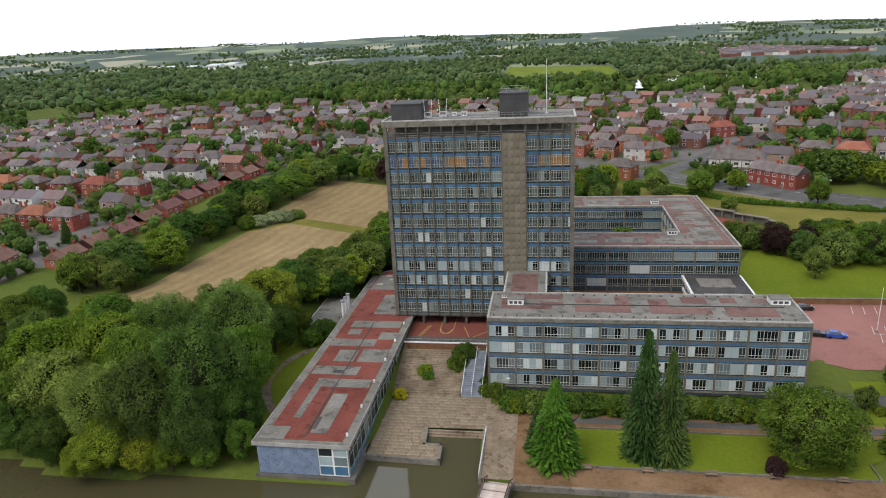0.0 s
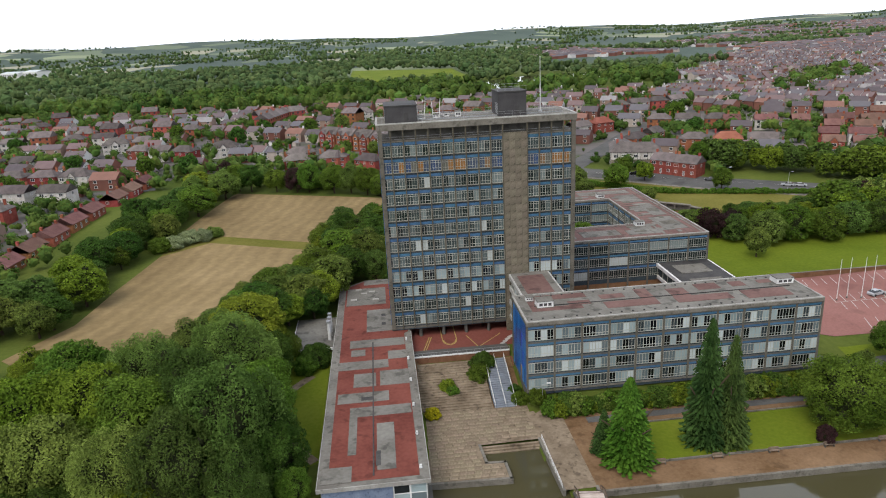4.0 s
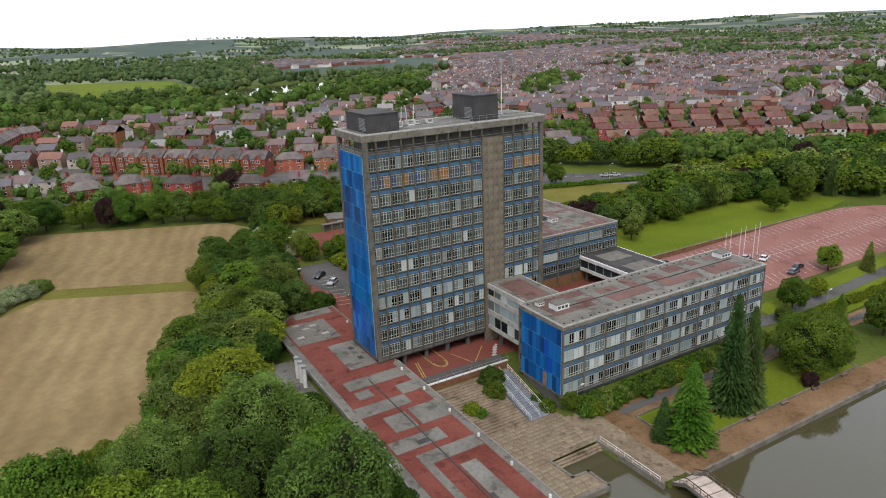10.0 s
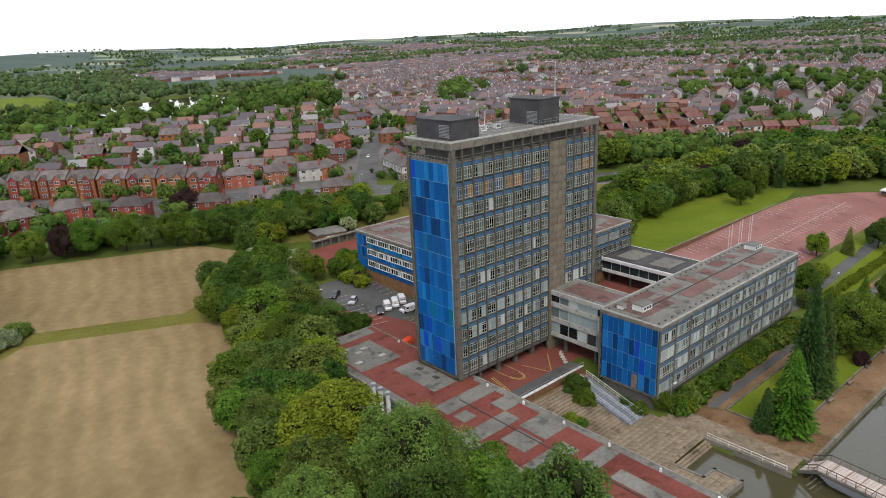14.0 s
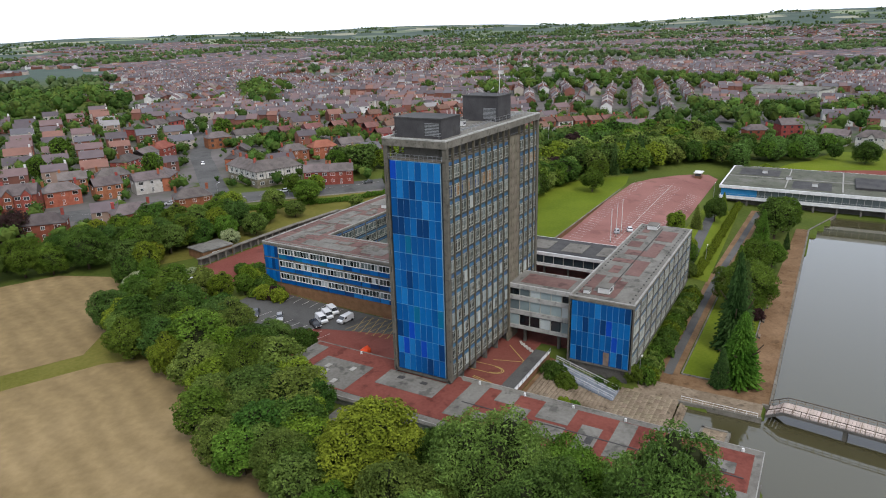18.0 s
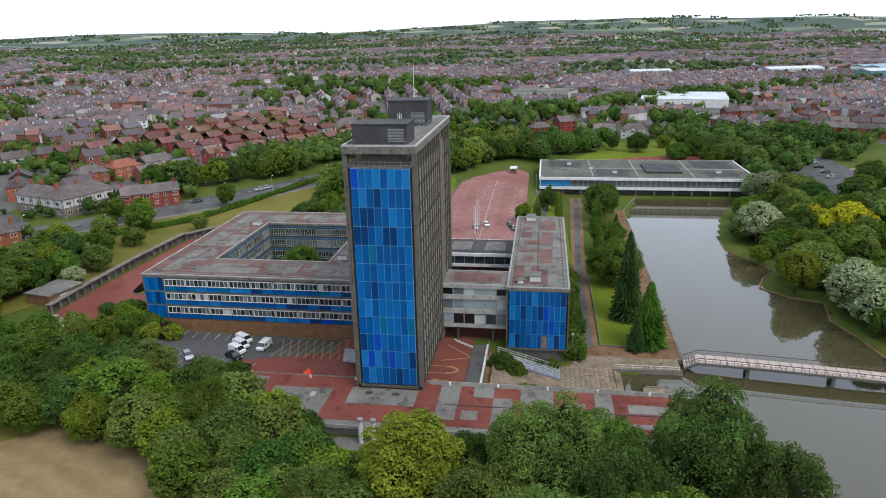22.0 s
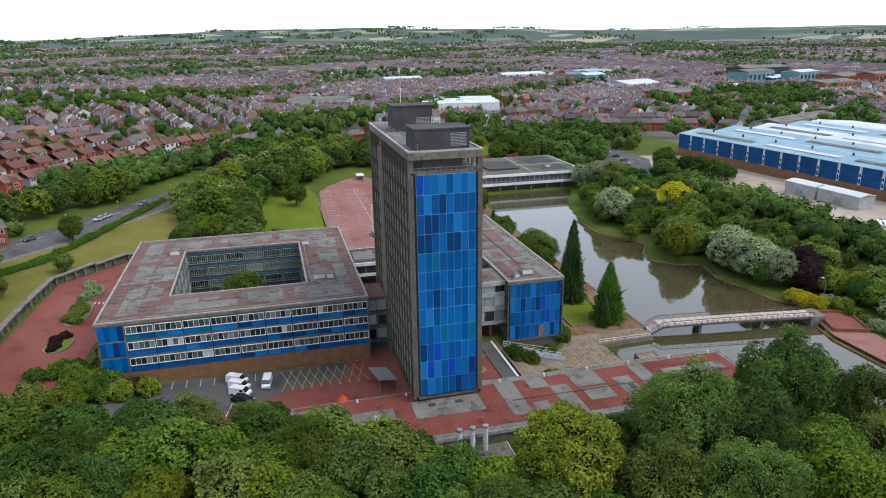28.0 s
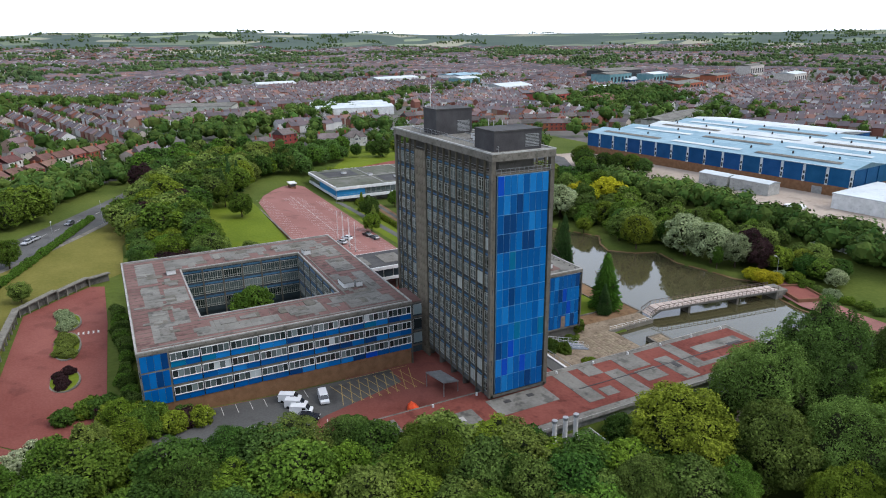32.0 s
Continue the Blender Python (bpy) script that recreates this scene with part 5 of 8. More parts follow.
terr = thing("terrace_paving", 0, 0, 0, "uneven worn stone slabs of the lakeside terrace", "paving")
M_SLAB = material("stone_slab", (0.150, 0.116, 0.076), (0.335, 0.270, 0.190), 0.7, 3.2, 0.9, spots=0.45, tint=0.14)
rs = random.Random(9)
slab_me = [Mesher().box(-w / 2, w / 2, -0.52, 0.52, -0.1, 0.0).data("slab", M_SLAB) for w in (1.0, 1.25, 1.5)]
done = 0
for j in range(20):
    x = -32.6 + rs.uniform(0, 0.5)
    y = 103.9 + j * 1.06
    while x < -13.2 and done < 300:
        k = rs.randrange(3)
        w = (1.0, 1.25, 1.5)[k]
        if not any(inside(x + w / 2 + a, y + b, LAKE) for a in (-1.1, 1.1) for b in (-0.9, 0.9)) and not (-23.4 < x < -11.8 and 109 < y < 113.4) and rs.random() < 0.96:
            place("slab", slab_me[k], terr, pose(x + w / 2, y, 1.4 + 0.16 + rs.uniform(-0.02, 0.03), rs.uniform(-0.8, 0.8), rs.uniform(-0.8, 0.8), rs.uniform(-1.5, 1.5)))
            done += 1
        x += w + 0.05


# ---- trees and bushes ----
def clump_leaves(rng, c, r, axis_dir, n, size, lift, thin, spread):
    """Leaves over the outer side of one clump: bent, tilted quads that face away from its middle."""
    d = rng.normal(size=(n, 3)) + axis_dir * 0.55 + np.array((0, 0, 0.35))
    d /= np.linalg.norm(d, axis=1)[:, None]
    p = np.array(c) + d * np.array(r) * rng.uniform(0.72, 1.12, (n, 1))
    nrm = d + rng.normal(size=(n, 3)) * spread
    nrm[:, 2] += lift
    nrm /= np.linalg.norm(nrm, axis=1)[:, None]
    u = np.cross(nrm, rng.normal(size=(n, 3)))
    u /= np.linalg.norm(u, axis=1)[:, None]
    w = np.cross(nrm, u)
    s = size * rng.uniform(0.55, 1.3, (n, 1))
    e = nrm * s * 0.25
    return np.stack([p - u * s - e, p - w * s * thin, p + u * s - e, p + w * s * thin + e], 1).reshape(-1, 3)


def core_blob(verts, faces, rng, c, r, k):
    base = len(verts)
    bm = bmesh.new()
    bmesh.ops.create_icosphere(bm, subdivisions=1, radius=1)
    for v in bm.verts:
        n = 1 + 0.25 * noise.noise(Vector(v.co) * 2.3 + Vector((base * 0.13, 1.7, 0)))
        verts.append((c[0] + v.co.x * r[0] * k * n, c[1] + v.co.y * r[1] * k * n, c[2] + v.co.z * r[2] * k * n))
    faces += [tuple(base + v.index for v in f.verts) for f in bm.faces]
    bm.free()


# centre height, half width, half height, clumps, clump size, leaf thinness, flatness of the clumps, lopsidedness
HABIT = {
    "round": (0.52, 0.36, 0.45, 66, 0.105, 0.72, 0.80, 0.17),
    "dome": (0.44, 0.44, 0.50, 80, 0.110, 0.72, 0.75, 0.14),
    "plume": (0.52, 0.33, 0.46, 110, 0.074, 0.42, 1.30, 0.26),
    "tall": (0.55, 0.19, 0.44, 44, 0.080, 0.70, 1.05, 0.16),
    "weep": (0.58, 0.36, 0.38, 58, 0.095, 0.38, 1.60, 0.16),
    "bush": (0.40, 0.62, 0.52, 40, 0.200, 0.72, 0.85, 0.18),
}


def crown_mesh(name, mat, seed, style, count=1500, size=0.05):
    """A crown for a tree of height 1, to be scaled: clumps of leaves over an uneven dome, with gaps that show a core
    coloured dark as inner shade.
    """
    rng = np.random.default_rng(seed)
    zc, rw, rh, n, cs, thin, flat, lop = HABIT[style]
    if count < 1500:
        n, cs = int(n * 0.5), cs * 1.35
    turn = Vector((seed * 1.37, seed * 0.71, 2.1))
    blobs = []
    for i in range(n):
        z = 1 - 1.72 * (i + 0.5) / n
        a = 2.39996 * i + rng.uniform(-0.35, 0.35)
        q = math.sqrt(max(0.0, 1 - z * z))
        d = np.array((q * math.cos(a), q * math.sin(a), z))
        k = (1 + lop * 2.0 * noise.noise(Vector(d) * 1.6 + turn) + rng.uniform(-0.09, 0.07)) * 0.80
        r = cs * rng.uniform(0.72, 1.3)
        blobs.append((np.array((d[0] * rw * k, d[1] * rw * k, zc + d[2] * rh * k)), np.array((r, r, r * flat)), d))
    quads = []
    weight = np.array([b[1][0] ** 2 for b in blobs])
    share = np.maximum(5, count * weight / weight.sum()).astype(int)
    for (c, r, d), m in zip(blobs, share):
        quads.append(clump_leaves(rng, c, r, d, m, size, 0.35, thin, 0.42))
    v = np.concatenate(quads)
    verts = v.tolist()
    faces = [(4 * i, 4 * i + 1, 4 * i + 2, 4 * i + 3) for i in range(len(verts) // 4)]
    leaves = len(faces)
    # solid cores in the dark inner-shade colour, behind the leaves
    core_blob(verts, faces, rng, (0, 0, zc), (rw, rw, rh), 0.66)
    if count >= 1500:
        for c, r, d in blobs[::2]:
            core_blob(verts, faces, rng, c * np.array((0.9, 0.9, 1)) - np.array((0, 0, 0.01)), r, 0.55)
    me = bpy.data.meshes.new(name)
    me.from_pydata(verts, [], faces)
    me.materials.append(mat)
    me.materials.append(M_CROWN_SHADE)
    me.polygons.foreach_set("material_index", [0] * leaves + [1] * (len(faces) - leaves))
    me.update()
    return me


def fir_mesh(name, mat, seed, tiers=34, wide=0.24, droop=0.35):
    rng = np.random.default_rng(seed)
    verts, faces = [], []
    for t in range(tiers):
        z = 0.06 + 0.92 * (t / tiers) ** 0.92
        reach = wide * (1 - z) ** 0.8 + 0.012
        n = 22 if t < tiers * 0.6 else 13
        for i in range(n):
            a = 2 * math.pi * (i + rng.uniform(-0.3, 0.3)) / n + t * 1.3
            r = reach * rng.uniform(0.75, 1.12)
            ca, sa = math.cos(a), math.sin(a)
            for s in range(6):
                d = r * (0.25 + 0.15 * s) + rng.uniform(-0.006, 0.006)
                w = 0.026 * (1 - s * 0.11) * (0.5 + reach / wide)
                zz = z - droop * d * 0.7 + rng.uniform(-0.01, 0.012)
                k = len(verts)
                verts += [(ca * (d - r * 0.15), sa * (d - r * 0.15), zz + 0.012), (ca * d - sa * w, sa * d + ca * w, zz - 0.014), (ca * (d + r * 0.11), sa * (d + r * 0.11), zz - 0.006), (ca * d + sa * w, sa * d - ca * w, zz - 0.014)]
                faces += [(k, k + 1, k + 2), (k, k + 2, k + 3)]
    k = len(verts)
    verts += [(0, 0, 1.0)] + [(wide * 0.55 * math.cos(i * math.pi / 4), wide * 0.55 * math.sin(i * math.pi / 4), 0.07) for i in range(8)]
    faces += [(k, k + 1 + i, k + 1 + (i + 1) % 8) for i in range(8)]
    me = bpy.data.meshes.new(name)
    me.from_pydata(verts, [], faces)
    me.materials.append(mat)
    me.update()
    return me


def trunk_mesh(seed, forks=5):
    rng = np.random.default_rng(seed)
    m = Mesher().rod((0, 0, -0.03), (0, 0, 0.22), 0.028, 0.02, 8).rod((0, 0, 0.22), (0.01, 0, 0.55), 0.02, 0.01, 7)
    for i in range(forks):
        a = 6.28 * i / forks + rng.uniform(-0.3, 0.3)
        z = rng.uniform(0.16, 0.4)
        m.rod((0, 0, z), (0.2 * math.cos(a), 0.2 * math.sin(a), z + rng.uniform(0.18, 0.32)), 0.012, 0.005, 6)
    return m.data("trunk", M_BARK)


TRUNKS = [trunk_mesh(s) for s in (1, 2, 3)]
_crowns = {}


def crown(style, colour, seed, count=1500, size=None):
    size = size or {2600: 0.0122, 1500: 0.0205, 420: 0.040}.get(count, 0.05)
    if style == "bush":
        size *= 1.9
    key = (style, colour, seed, count)
    if key not in _crowns:
        _crowns[key] = fir_mesh("crown", LEAF[colour], seed) if style == "fir" else fir_mesh("crown", LEAF[colour], seed, 44, 0.2, 0.1) if style == "cone" else crown_mesh("crown", LEAF[colour], seed * 17 + 3, style, {2600: 20000, 1500: 6400, 420: 1500}[count], size)
    return _crowns[key]


COLOUR_WORDS = {"green": "mid-green", "dark": "dark green", "lime": "bright lime-green", "gold": "golden-leaved", "silver": "silvery green", "copper": "dark copper-purple", "olive": "olive-green", "willow": "pale grey-green", "deep": "deep grey-green", "blossom": "white-blossoming", "fir": "dark green", "needle": "fresh green", "yellow": "yellow-flowering"}
STYLE_WORDS = {"round": "broad-crowned tree", "dome": "low-skirted domed tree", "plume": "feathery-leaved tree", "tall": "upright tree", "weep": "weeping willow", "bush": "rounded shrub", "fir": "tall spruce", "cone": "conical cypress"}


def tree(x, y, h, wide=1.0, style="round", colour="green", seed=0, where="in the tree belt", group="trees", count=1500, z=None):
    z = land_at(x, y) if z is None else z
    name = "shrub" if style == "bush" else "tree"
    o = thing(name, x, y, z, COLOUR_WORDS[colour] + " " + STYLE_WORDS[style] + " " + where, name, group)
    v = seed % 3
    s = Matrix.Diagonal((h * wide, h * wide, h, 1))
    turn = pose(0, 0, 0, 0, 0, (seed * 77) % 360)
    place("crown", crown(style, colour, v, count), o, turn @ s)
    if style != "bush":
        place("trunk", TRUNKS[v], o, turn @ s)
    return o


rnd = random.Random(5)
GROVE = []


_faces = {}


def merged(name, label, category, spots, style, colour, group="", kind="", count=420):
    """Many crowns grown into one mass: spots of x, y, height and width."""
    vs, fs, slots, k = [], [], [], 0
    for x, y, h, w in spots:
        src = crown(style, colour, rnd.randrange(3), count)
        co = np.empty(len(src.vertices) * 3)
        src.vertices.foreach_get("co", co)
        a = rnd.uniform(0, 6.28)
        turn = np.array([[math.cos(a), -math.sin(a), 0], [math.sin(a), math.cos(a), 0], [0, 0, 1]])
        vs += (co.reshape(-1, 3) @ turn.T * np.array([h * w, h * w, h]) + np.array([x, y, land_at(x, y)])).tolist()
        if src.name not in _faces:
            _faces[src.name] = [tuple(q.vertices) for q in src.polygons], [q.material_index for q in src.polygons]
        fs += [tuple(k + i for i in q) for q in _faces[src.name][0]]
        slots += _faces[src.name][1]
        k = len(vs)
    me = bpy.data.meshes.new(name)
    me.from_pydata(vs, [], fs)
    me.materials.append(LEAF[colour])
    me.materials.append(M_CROWN_SHADE)
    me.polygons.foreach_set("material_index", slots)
    return tagged(new(name, me), label, category, group, kind)


def hedge(name, label, spots, colour, group=""):
    """A run of overlapping shrubs grown into one hedge."""
    return merged(name, label, "hedge", spots, "bush", colour, group)


def wood(outline, spacing, hmin, hmax, shades, where, keep=1.0, wide=1.1):
    """A thick wood, joined by shade of leaf."""
    lots = {c: [] for c in shades}
    xs, ys = [p[0] for p in outline], [p[1] for p in outline]
    for y in np.arange(min(ys), max(ys), spacing * 0.87):
        for x in np.arange(min(xs), max(xs), spacing):
            px, py = x + rnd.uniform(-0.4, 0.4) * spacing, y + rnd.uniform(-0.4, 0.4) * spacing
            if inside(px, py, outline) and rnd.random() < keep:
                lots[rnd.choice(shades)].append((px, py, rnd.uniform(hmin, hmax), wide * rnd.uniform(0.85, 1.2)))
    for c, spots in lots.items():
        if spots:
            merged("wood", COLOUR_WORDS[c] + " trees massed " + where, "wood", spots, "round", c, kind="stuff")


def grove(outline, spacing, hmin, hmax, keep=1.0):
    """Trees too far off to tell apart, kept for the distant woods."""
    xs, ys = [p[0] for p in outline], [p[1] for p in outline]
    for y in np.arange(min(ys), max(ys), spacing * 0.87):
        for x in np.arange(min(xs), max(xs), spacing):
            px, py = x + rnd.uniform(-0.4, 0.4) * spacing, y + rnd.uniform(-0.4, 0.4) * spacing
            if inside(px, py, outline) and rnd.random() < keep:
                GROVE.append((px, py, rnd.uniform(hmin, hmax)))


def blocked(x, y):
    return bool(inside(x, y, LAKE)) or (-52 < x < 47 and 96 < y < 187 and x > -52) or (-33 < x < 47 and 100 < y < 226)


def fill(outline, spacing, hmin, hmax, colours, where, group, count=1500, styles=("round",), wide=1.0, keep=1.0):
    """Trees at uneven spacing inside an outline."""
    xs, ys = [p[0] for p in outline], [p[1] for p in outline]
    y = min(ys)
    row = 0
    while y < max(ys):
        x = min(xs) + (row % 2) * spacing / 2
        while x < max(xs):
            px, py = x + rnd.uniform(-0.35, 0.35) * spacing, y + rnd.uniform(-0.35, 0.35) * spacing
            if inside(px, py, outline) and rnd.random() < keep:
                tree(px, py, rnd.uniform(hmin, hmax), wide * rnd.uniform(0.85, 1.2), rnd.choice(styles), rnd.choice(colours), rnd.randrange(999), where, group, count)
            x += spacing
        y += spacing * 0.87
        row += 1


MIX = ("green", "dark", "dark", "deep", "deep", "olive", "green", "lime")
# the big trees on the west bank
for x, y, h, w, st, c in ((-64, 105.5, 25.5, 0.92, "plume", "deep"), (-70.5, 97.5, 20.5, 0.95, "plume", "deep"), (-62.5, 97.5, 15, 0.95, "plume", "deep"), (-57.5, 105, 15.5, 0.85, "round", "dark"), (-67.5, 127.5, 21.5, 1.05, "weep", "willow"), (-74, 118, 21, 1.0, "plume", "deep"), (-61.5, 118, 18, 0.9, "round", "green"),
                          (-68.5, 147, 16.5, 1.25, "round", "gold"), (-63.5, 138, 13.5, 1.0, "round", "dark"), (-77, 136, 17, 1.0, "round", "olive"), (-72.5, 140, 11, 1.0, "round", "dark"), (-84, 128, 18, 1.0, "weep", "willow"), (-82, 113, 19.5, 1.0, "round", "green"), (-80, 99, 17.5, 1.0, "weep", "willow"),
                          (-90, 117, 20, 1.05, "round", "lime"), (-93, 105, 18, 1.05, "round", "olive"), (-102, 114, 20, 1.05, "round", "lime"), (-97, 128, 18.5, 1.0, "round", "green"), (-89, 136, 13, 1.0, "round", "lime"), (-104, 101.5, 15, 1.05, "round", "green"), (-112, 108, 17, 1.0, "round", "olive"), (-111, 122, 18, 1.0, "plume", "deep"), (-108, 135, 14, 1.0, "round", "lime"), (-120, 115, 17, 1.0, "round", "olive"), (-122, 130, 17, 1.0, "round", "green"), (-98, 140, 11, 1.0, "round", "green"), (-125, 141, 14, 1.0, "round", "dark"),
                          (-77, 94, 11.5, 1.15, "round", "gold"), (-81, 92.5, 7, 1.2, "round", "gold"), (-66, 95.5, 8, 1.1, "round", "lime"), (-60, 96.5, 6, 1.1, "round", "green"), (-71, 94.5, 8.5, 1.0, "round", "gold"), (-88, 95.5, 12, 1.1, "round", "dark"), (-98, 99, 11, 1.1, "round", "dark"), (-114, 99, 12, 1.1, "round", "dark"), (-54.5, 100, 8, 0.9, "round", "green"),
                          (-79, 147, 10, 1.1, "round", "green"), (-75, 153, 10, 1.1, "round", "dark"), (-61, 146.5, 9, 1.0, "round", "green"), (-74, 160, 11, 1.05, "round", "olive")):
    tree(x, y, h, w, st, c, rnd.randrange(999), "on the wooded bank", "bank trees", 2600)
fill([(-79, 150), (-71, 163), (-68, 177), (-61, 190), (-53, 201), (-50, 214), (-44, 222), (-37, 238), (-36, 226), (-43, 206), (-45, 192), (-52, 186), (-54, 168), (-61, 169), (-64, 162), (-66, 148)], 5.6, 8, 12.5, MIX, "on the wooded bank", "bank trees", 1500, wide=1.15)
fill([(-46, 238), (-38, 240), (-32, 262), (-22, 262), (-20, 251), (-26, 249), (-36, 238)], 6, 7, 11, MIX, "beside the service road", "bank trees", 1500, wide=1.1)
fill([(-62, 223), (-54, 213), (-44, 222), (-36, 240), (-40, 246), (-52, 234)], 6, 8, 11.5, MIX, "on the wooded bank", "bank trees", 1500, wide=1.15)
fill([(-82, 147), (-76, 160), (-74, 177), (-67, 190), (-60, 202), (-57, 213), (-52, 214), (-54, 201), (-62, 188), (-69, 176), (-72, 162), (-78, 150)], 6.5, 7, 11, MIX, "on the wooded bank", "bank trees", 1500, wide=1.15)
for x, y, h, w, st, c in ((-30, 274, 13.5, 1.05, "dome", "dark"), (-38, 278, 10, 1.0, "dome", "green"), (-26, 318, 12, 1.1, "dome", "copper"), (-8, 276, 8, 0.9, "cone", "gold"), (-9, 268, 11, 1.0, "round", "deep"), (-1, 268, 10.5, 1.0, "round", "dark"), (14, 266, 8.5, 1.2, "dome", "willow"), (20, 268, 9, 1.15, "dome", "olive"),
                          (-55, 184, 14.5, 0.95, "dome", "green"), (-44, 203.5, 13.5, 1.1, "dome", "olive"), (-41, 193, 9.5, 1.05, "dome", "deep"), (-38.5, 211, 10.5, 1.1, "dome", "dark"), (-45, 219, 12, 1.1, "dome", "dark"), (-60, 174, 10, 1.15, "dome", "dark"), (-52, 192, 9, 1.15, "dome", "olive")):
    tree(x, y, h, w, st, c, rnd.randrange(999), "beside the service road", "bank trees", 2600)
for x, y, h in ((-46, 216, 6), (-49, 212, 5), (-24, 240, 5.5), (-29, 233, 5), (-32, 248, 6), (-31, 243, 5)):
    tree(x, y, h, 1.2, "bush", "blossom", rnd.randrange(999), "beside the service road", "bank shrubs")
# hedgerow trees round the hay field
fill([(-128, 158), (-119, 176), (-117, 200), (-112, 226), (-110, 250), (-104, 268), (-101, 302), (-112, 304), (-124, 262), (-130, 235), (-136, 200), (-141, 165)], 9.5, 8, 13, MIX + ("dark",), "beside the hay field", "field trees", 1500, wide=1.2)
for k in range(9):
    t = k / 8 + rnd.uniform(-0.03, 0.03)
    tree(-100 + 66 * t, 305 - 25 * t + rnd.uniform(-1.5, 1.5), rnd.uniform(10.5, 13.5), rnd.uniform(1.05, 1.2), "round", ("green", "dark", "green", "copper", "green", "green", "olive", "green", "dark")[k], rnd.randrange(999), "beside the hay field", "field trees", 2600)
fill([(-102, 311), (-72, 301), (-36, 287), (-30, 290), (-38, 296), (-72, 310), (-100, 320)], 6, 3, 6, ("green", "dark", "olive", "lime"), "beside the hay field", "field trees", 1500, wide=1.2)
fill([(-24, 264), (10, 258), (20, 262), (28, 272), (10, 284), (-12, 292), (-26, 284)], 6.6, 7.5, 12.5, MIX + ("gold", "green"), "on the grassy slope", "slope trees", 1500, wide=1.05, keep=0.85)
for x, y, h, c in ((-104, 238, 4.5, "silver"), (-100, 240, 4, "silver"), (-108, 234, 4.2, "silver"), (-97, 243, 3.6, "olive"), (-112, 232, 5, "green")):
    tree(x, y, h, 1.3, "bush", c, rnd.randrange(999), "at the field's edge", "field shrubs", 1500)
# wood north of the lawn, beside the main road
wood([(108, 208), (118, 204), (140, 198), (156, 190), (172, 180), (192, 166), (208, 152), (230, 146), (250, 150), (215, 188), (178, 206), (150, 216), (130, 222), (114, 220)], 6.2, 9, 15, ("green", "dark", "olive", "lime", "deep", "willow"), "between lawn and road")
wood([(101, 200), (112, 196), (140, 191), (150, 186), (168, 174), (190, 160), (206, 146), (230, 140), (250, 150), (208, 152), (192, 166), (172, 180), (156, 190), (140, 202), (118, 208), (112, 218), (104, 216)], 6.6, 8, 13.5, ("green", "dark", "olive", "deep", "willow", "lime", "gold"), "beside the lawn", wide=1.05)
wood([(206, 130), (222, 112), (238, 86), (252, 92), (250, 122), (236, 146), (212, 150)], 8.2, 8, 12, ("dark", "green", "deep", "olive"), "beyond the gatehouse")
wood([(205, 150), (258, 140), (262, 190), (226, 210), (200, 206)], 8.5, 9, 15, ("dark", "green", "willow", "deep"), "beyond the gatehouse")
for x, y, h, w, c in ((70, 186, 9.5, 0.9, "olive"), (150, 180, 11, 1.0, "green"), (93, 252, 9.5, 1.0, "green"), (100, 286, 12, 1.0, "green"), (122, 211, 12.5, 1.0, "copper"), (196, 208, 14, 1.1, "copper"), (106, 211, 9, 1.2, "dark"), (150, 193, 9, 1.1, "gold"), (131, 177, 10.5, 1.1, "green"), (18, 256, 8.5, 1.3, "olive"), (62, 247, 6, 1.2, "olive"), (40, 268, 10, 1.1, "olive"), (30, 262, 8, 1.1, "green"), (64, 280, 9.5, 1.0, "green"), (71, 274, 8.5, 1.1, "lime"), (-25, 226, 8, 1.1, "lime"), (-19, 224, 6, 1.1, "green"), (-15, 226.5, 7, 1.0, "lime"), (-26, 231, 9, 1.0, "olive"), (-31, 236, 10, 1.0, "green"), (21, 195.5, 12, 1.1, "green"), (56, 266, 10.5, 1.25, "green"), (41, 259, 6.5, 1.5, "olive"), (32, 263, 4, 1.0, "green"), (0, 262, 9.5, 1.2, "dark"), (6, 255, 6, 1.3, "silver"), (-17, 261, 7, 0.9, "gold")):
    tree(x, y, h, w, "round", c, rnd.randrange(999), "standing on the grass", "lawn trees", 1500)
fill([(75, 213), (82, 206), (100, 201), (108, 208), (110, 219), (92, 221), (80, 219)], 4.6, 4.5, 8, MIX + ("lime",), "at the lawn's edge", "lawn shrubs", 1500, wide=1.3)
wood([(100, 284), (104, 277), (120, 266), (140, 251), (152, 244), (158, 251), (140, 267), (118, 285), (106, 294)], 7, 9, 14, ("green", "dark", "deep", "lime"), "beside the main road", wide=1.15)
for x, y, h, w, c in ((60, 211, 9, 1.1, "olive"), (66, 206, 10.5, 1.0, "copper"), (72, 201, 9.5, 1.0, "deep"), (79, 196.5, 12, 1.05, "willow"), (88, 198, 12, 1.05, "green"), (97, 195, 11, 1.1, "green"), (75, 210, 8, 1.1, "copper"), (84, 207, 11, 1.0, "lime"), (106, 197, 12, 1.0, "deep"), (115, 196, 12, 1.0, "dark"), (68, 214, 8, 1.1, "lime"), (124, 196, 11.5, 1.0, "willow"), (134, 195, 12, 1.05, "green"), (144, 192, 11, 1.05, "dark"), (140, 198, 12.5, 1.0, "copper"), (57, 218, 7, 1.2, "green"), (130, 205, 13, 1.0, "lime")):
    tree(x, y, h, w, "dome", c, rnd.randrange(999), "at the lawn's edge", "lawn trees", 1500)
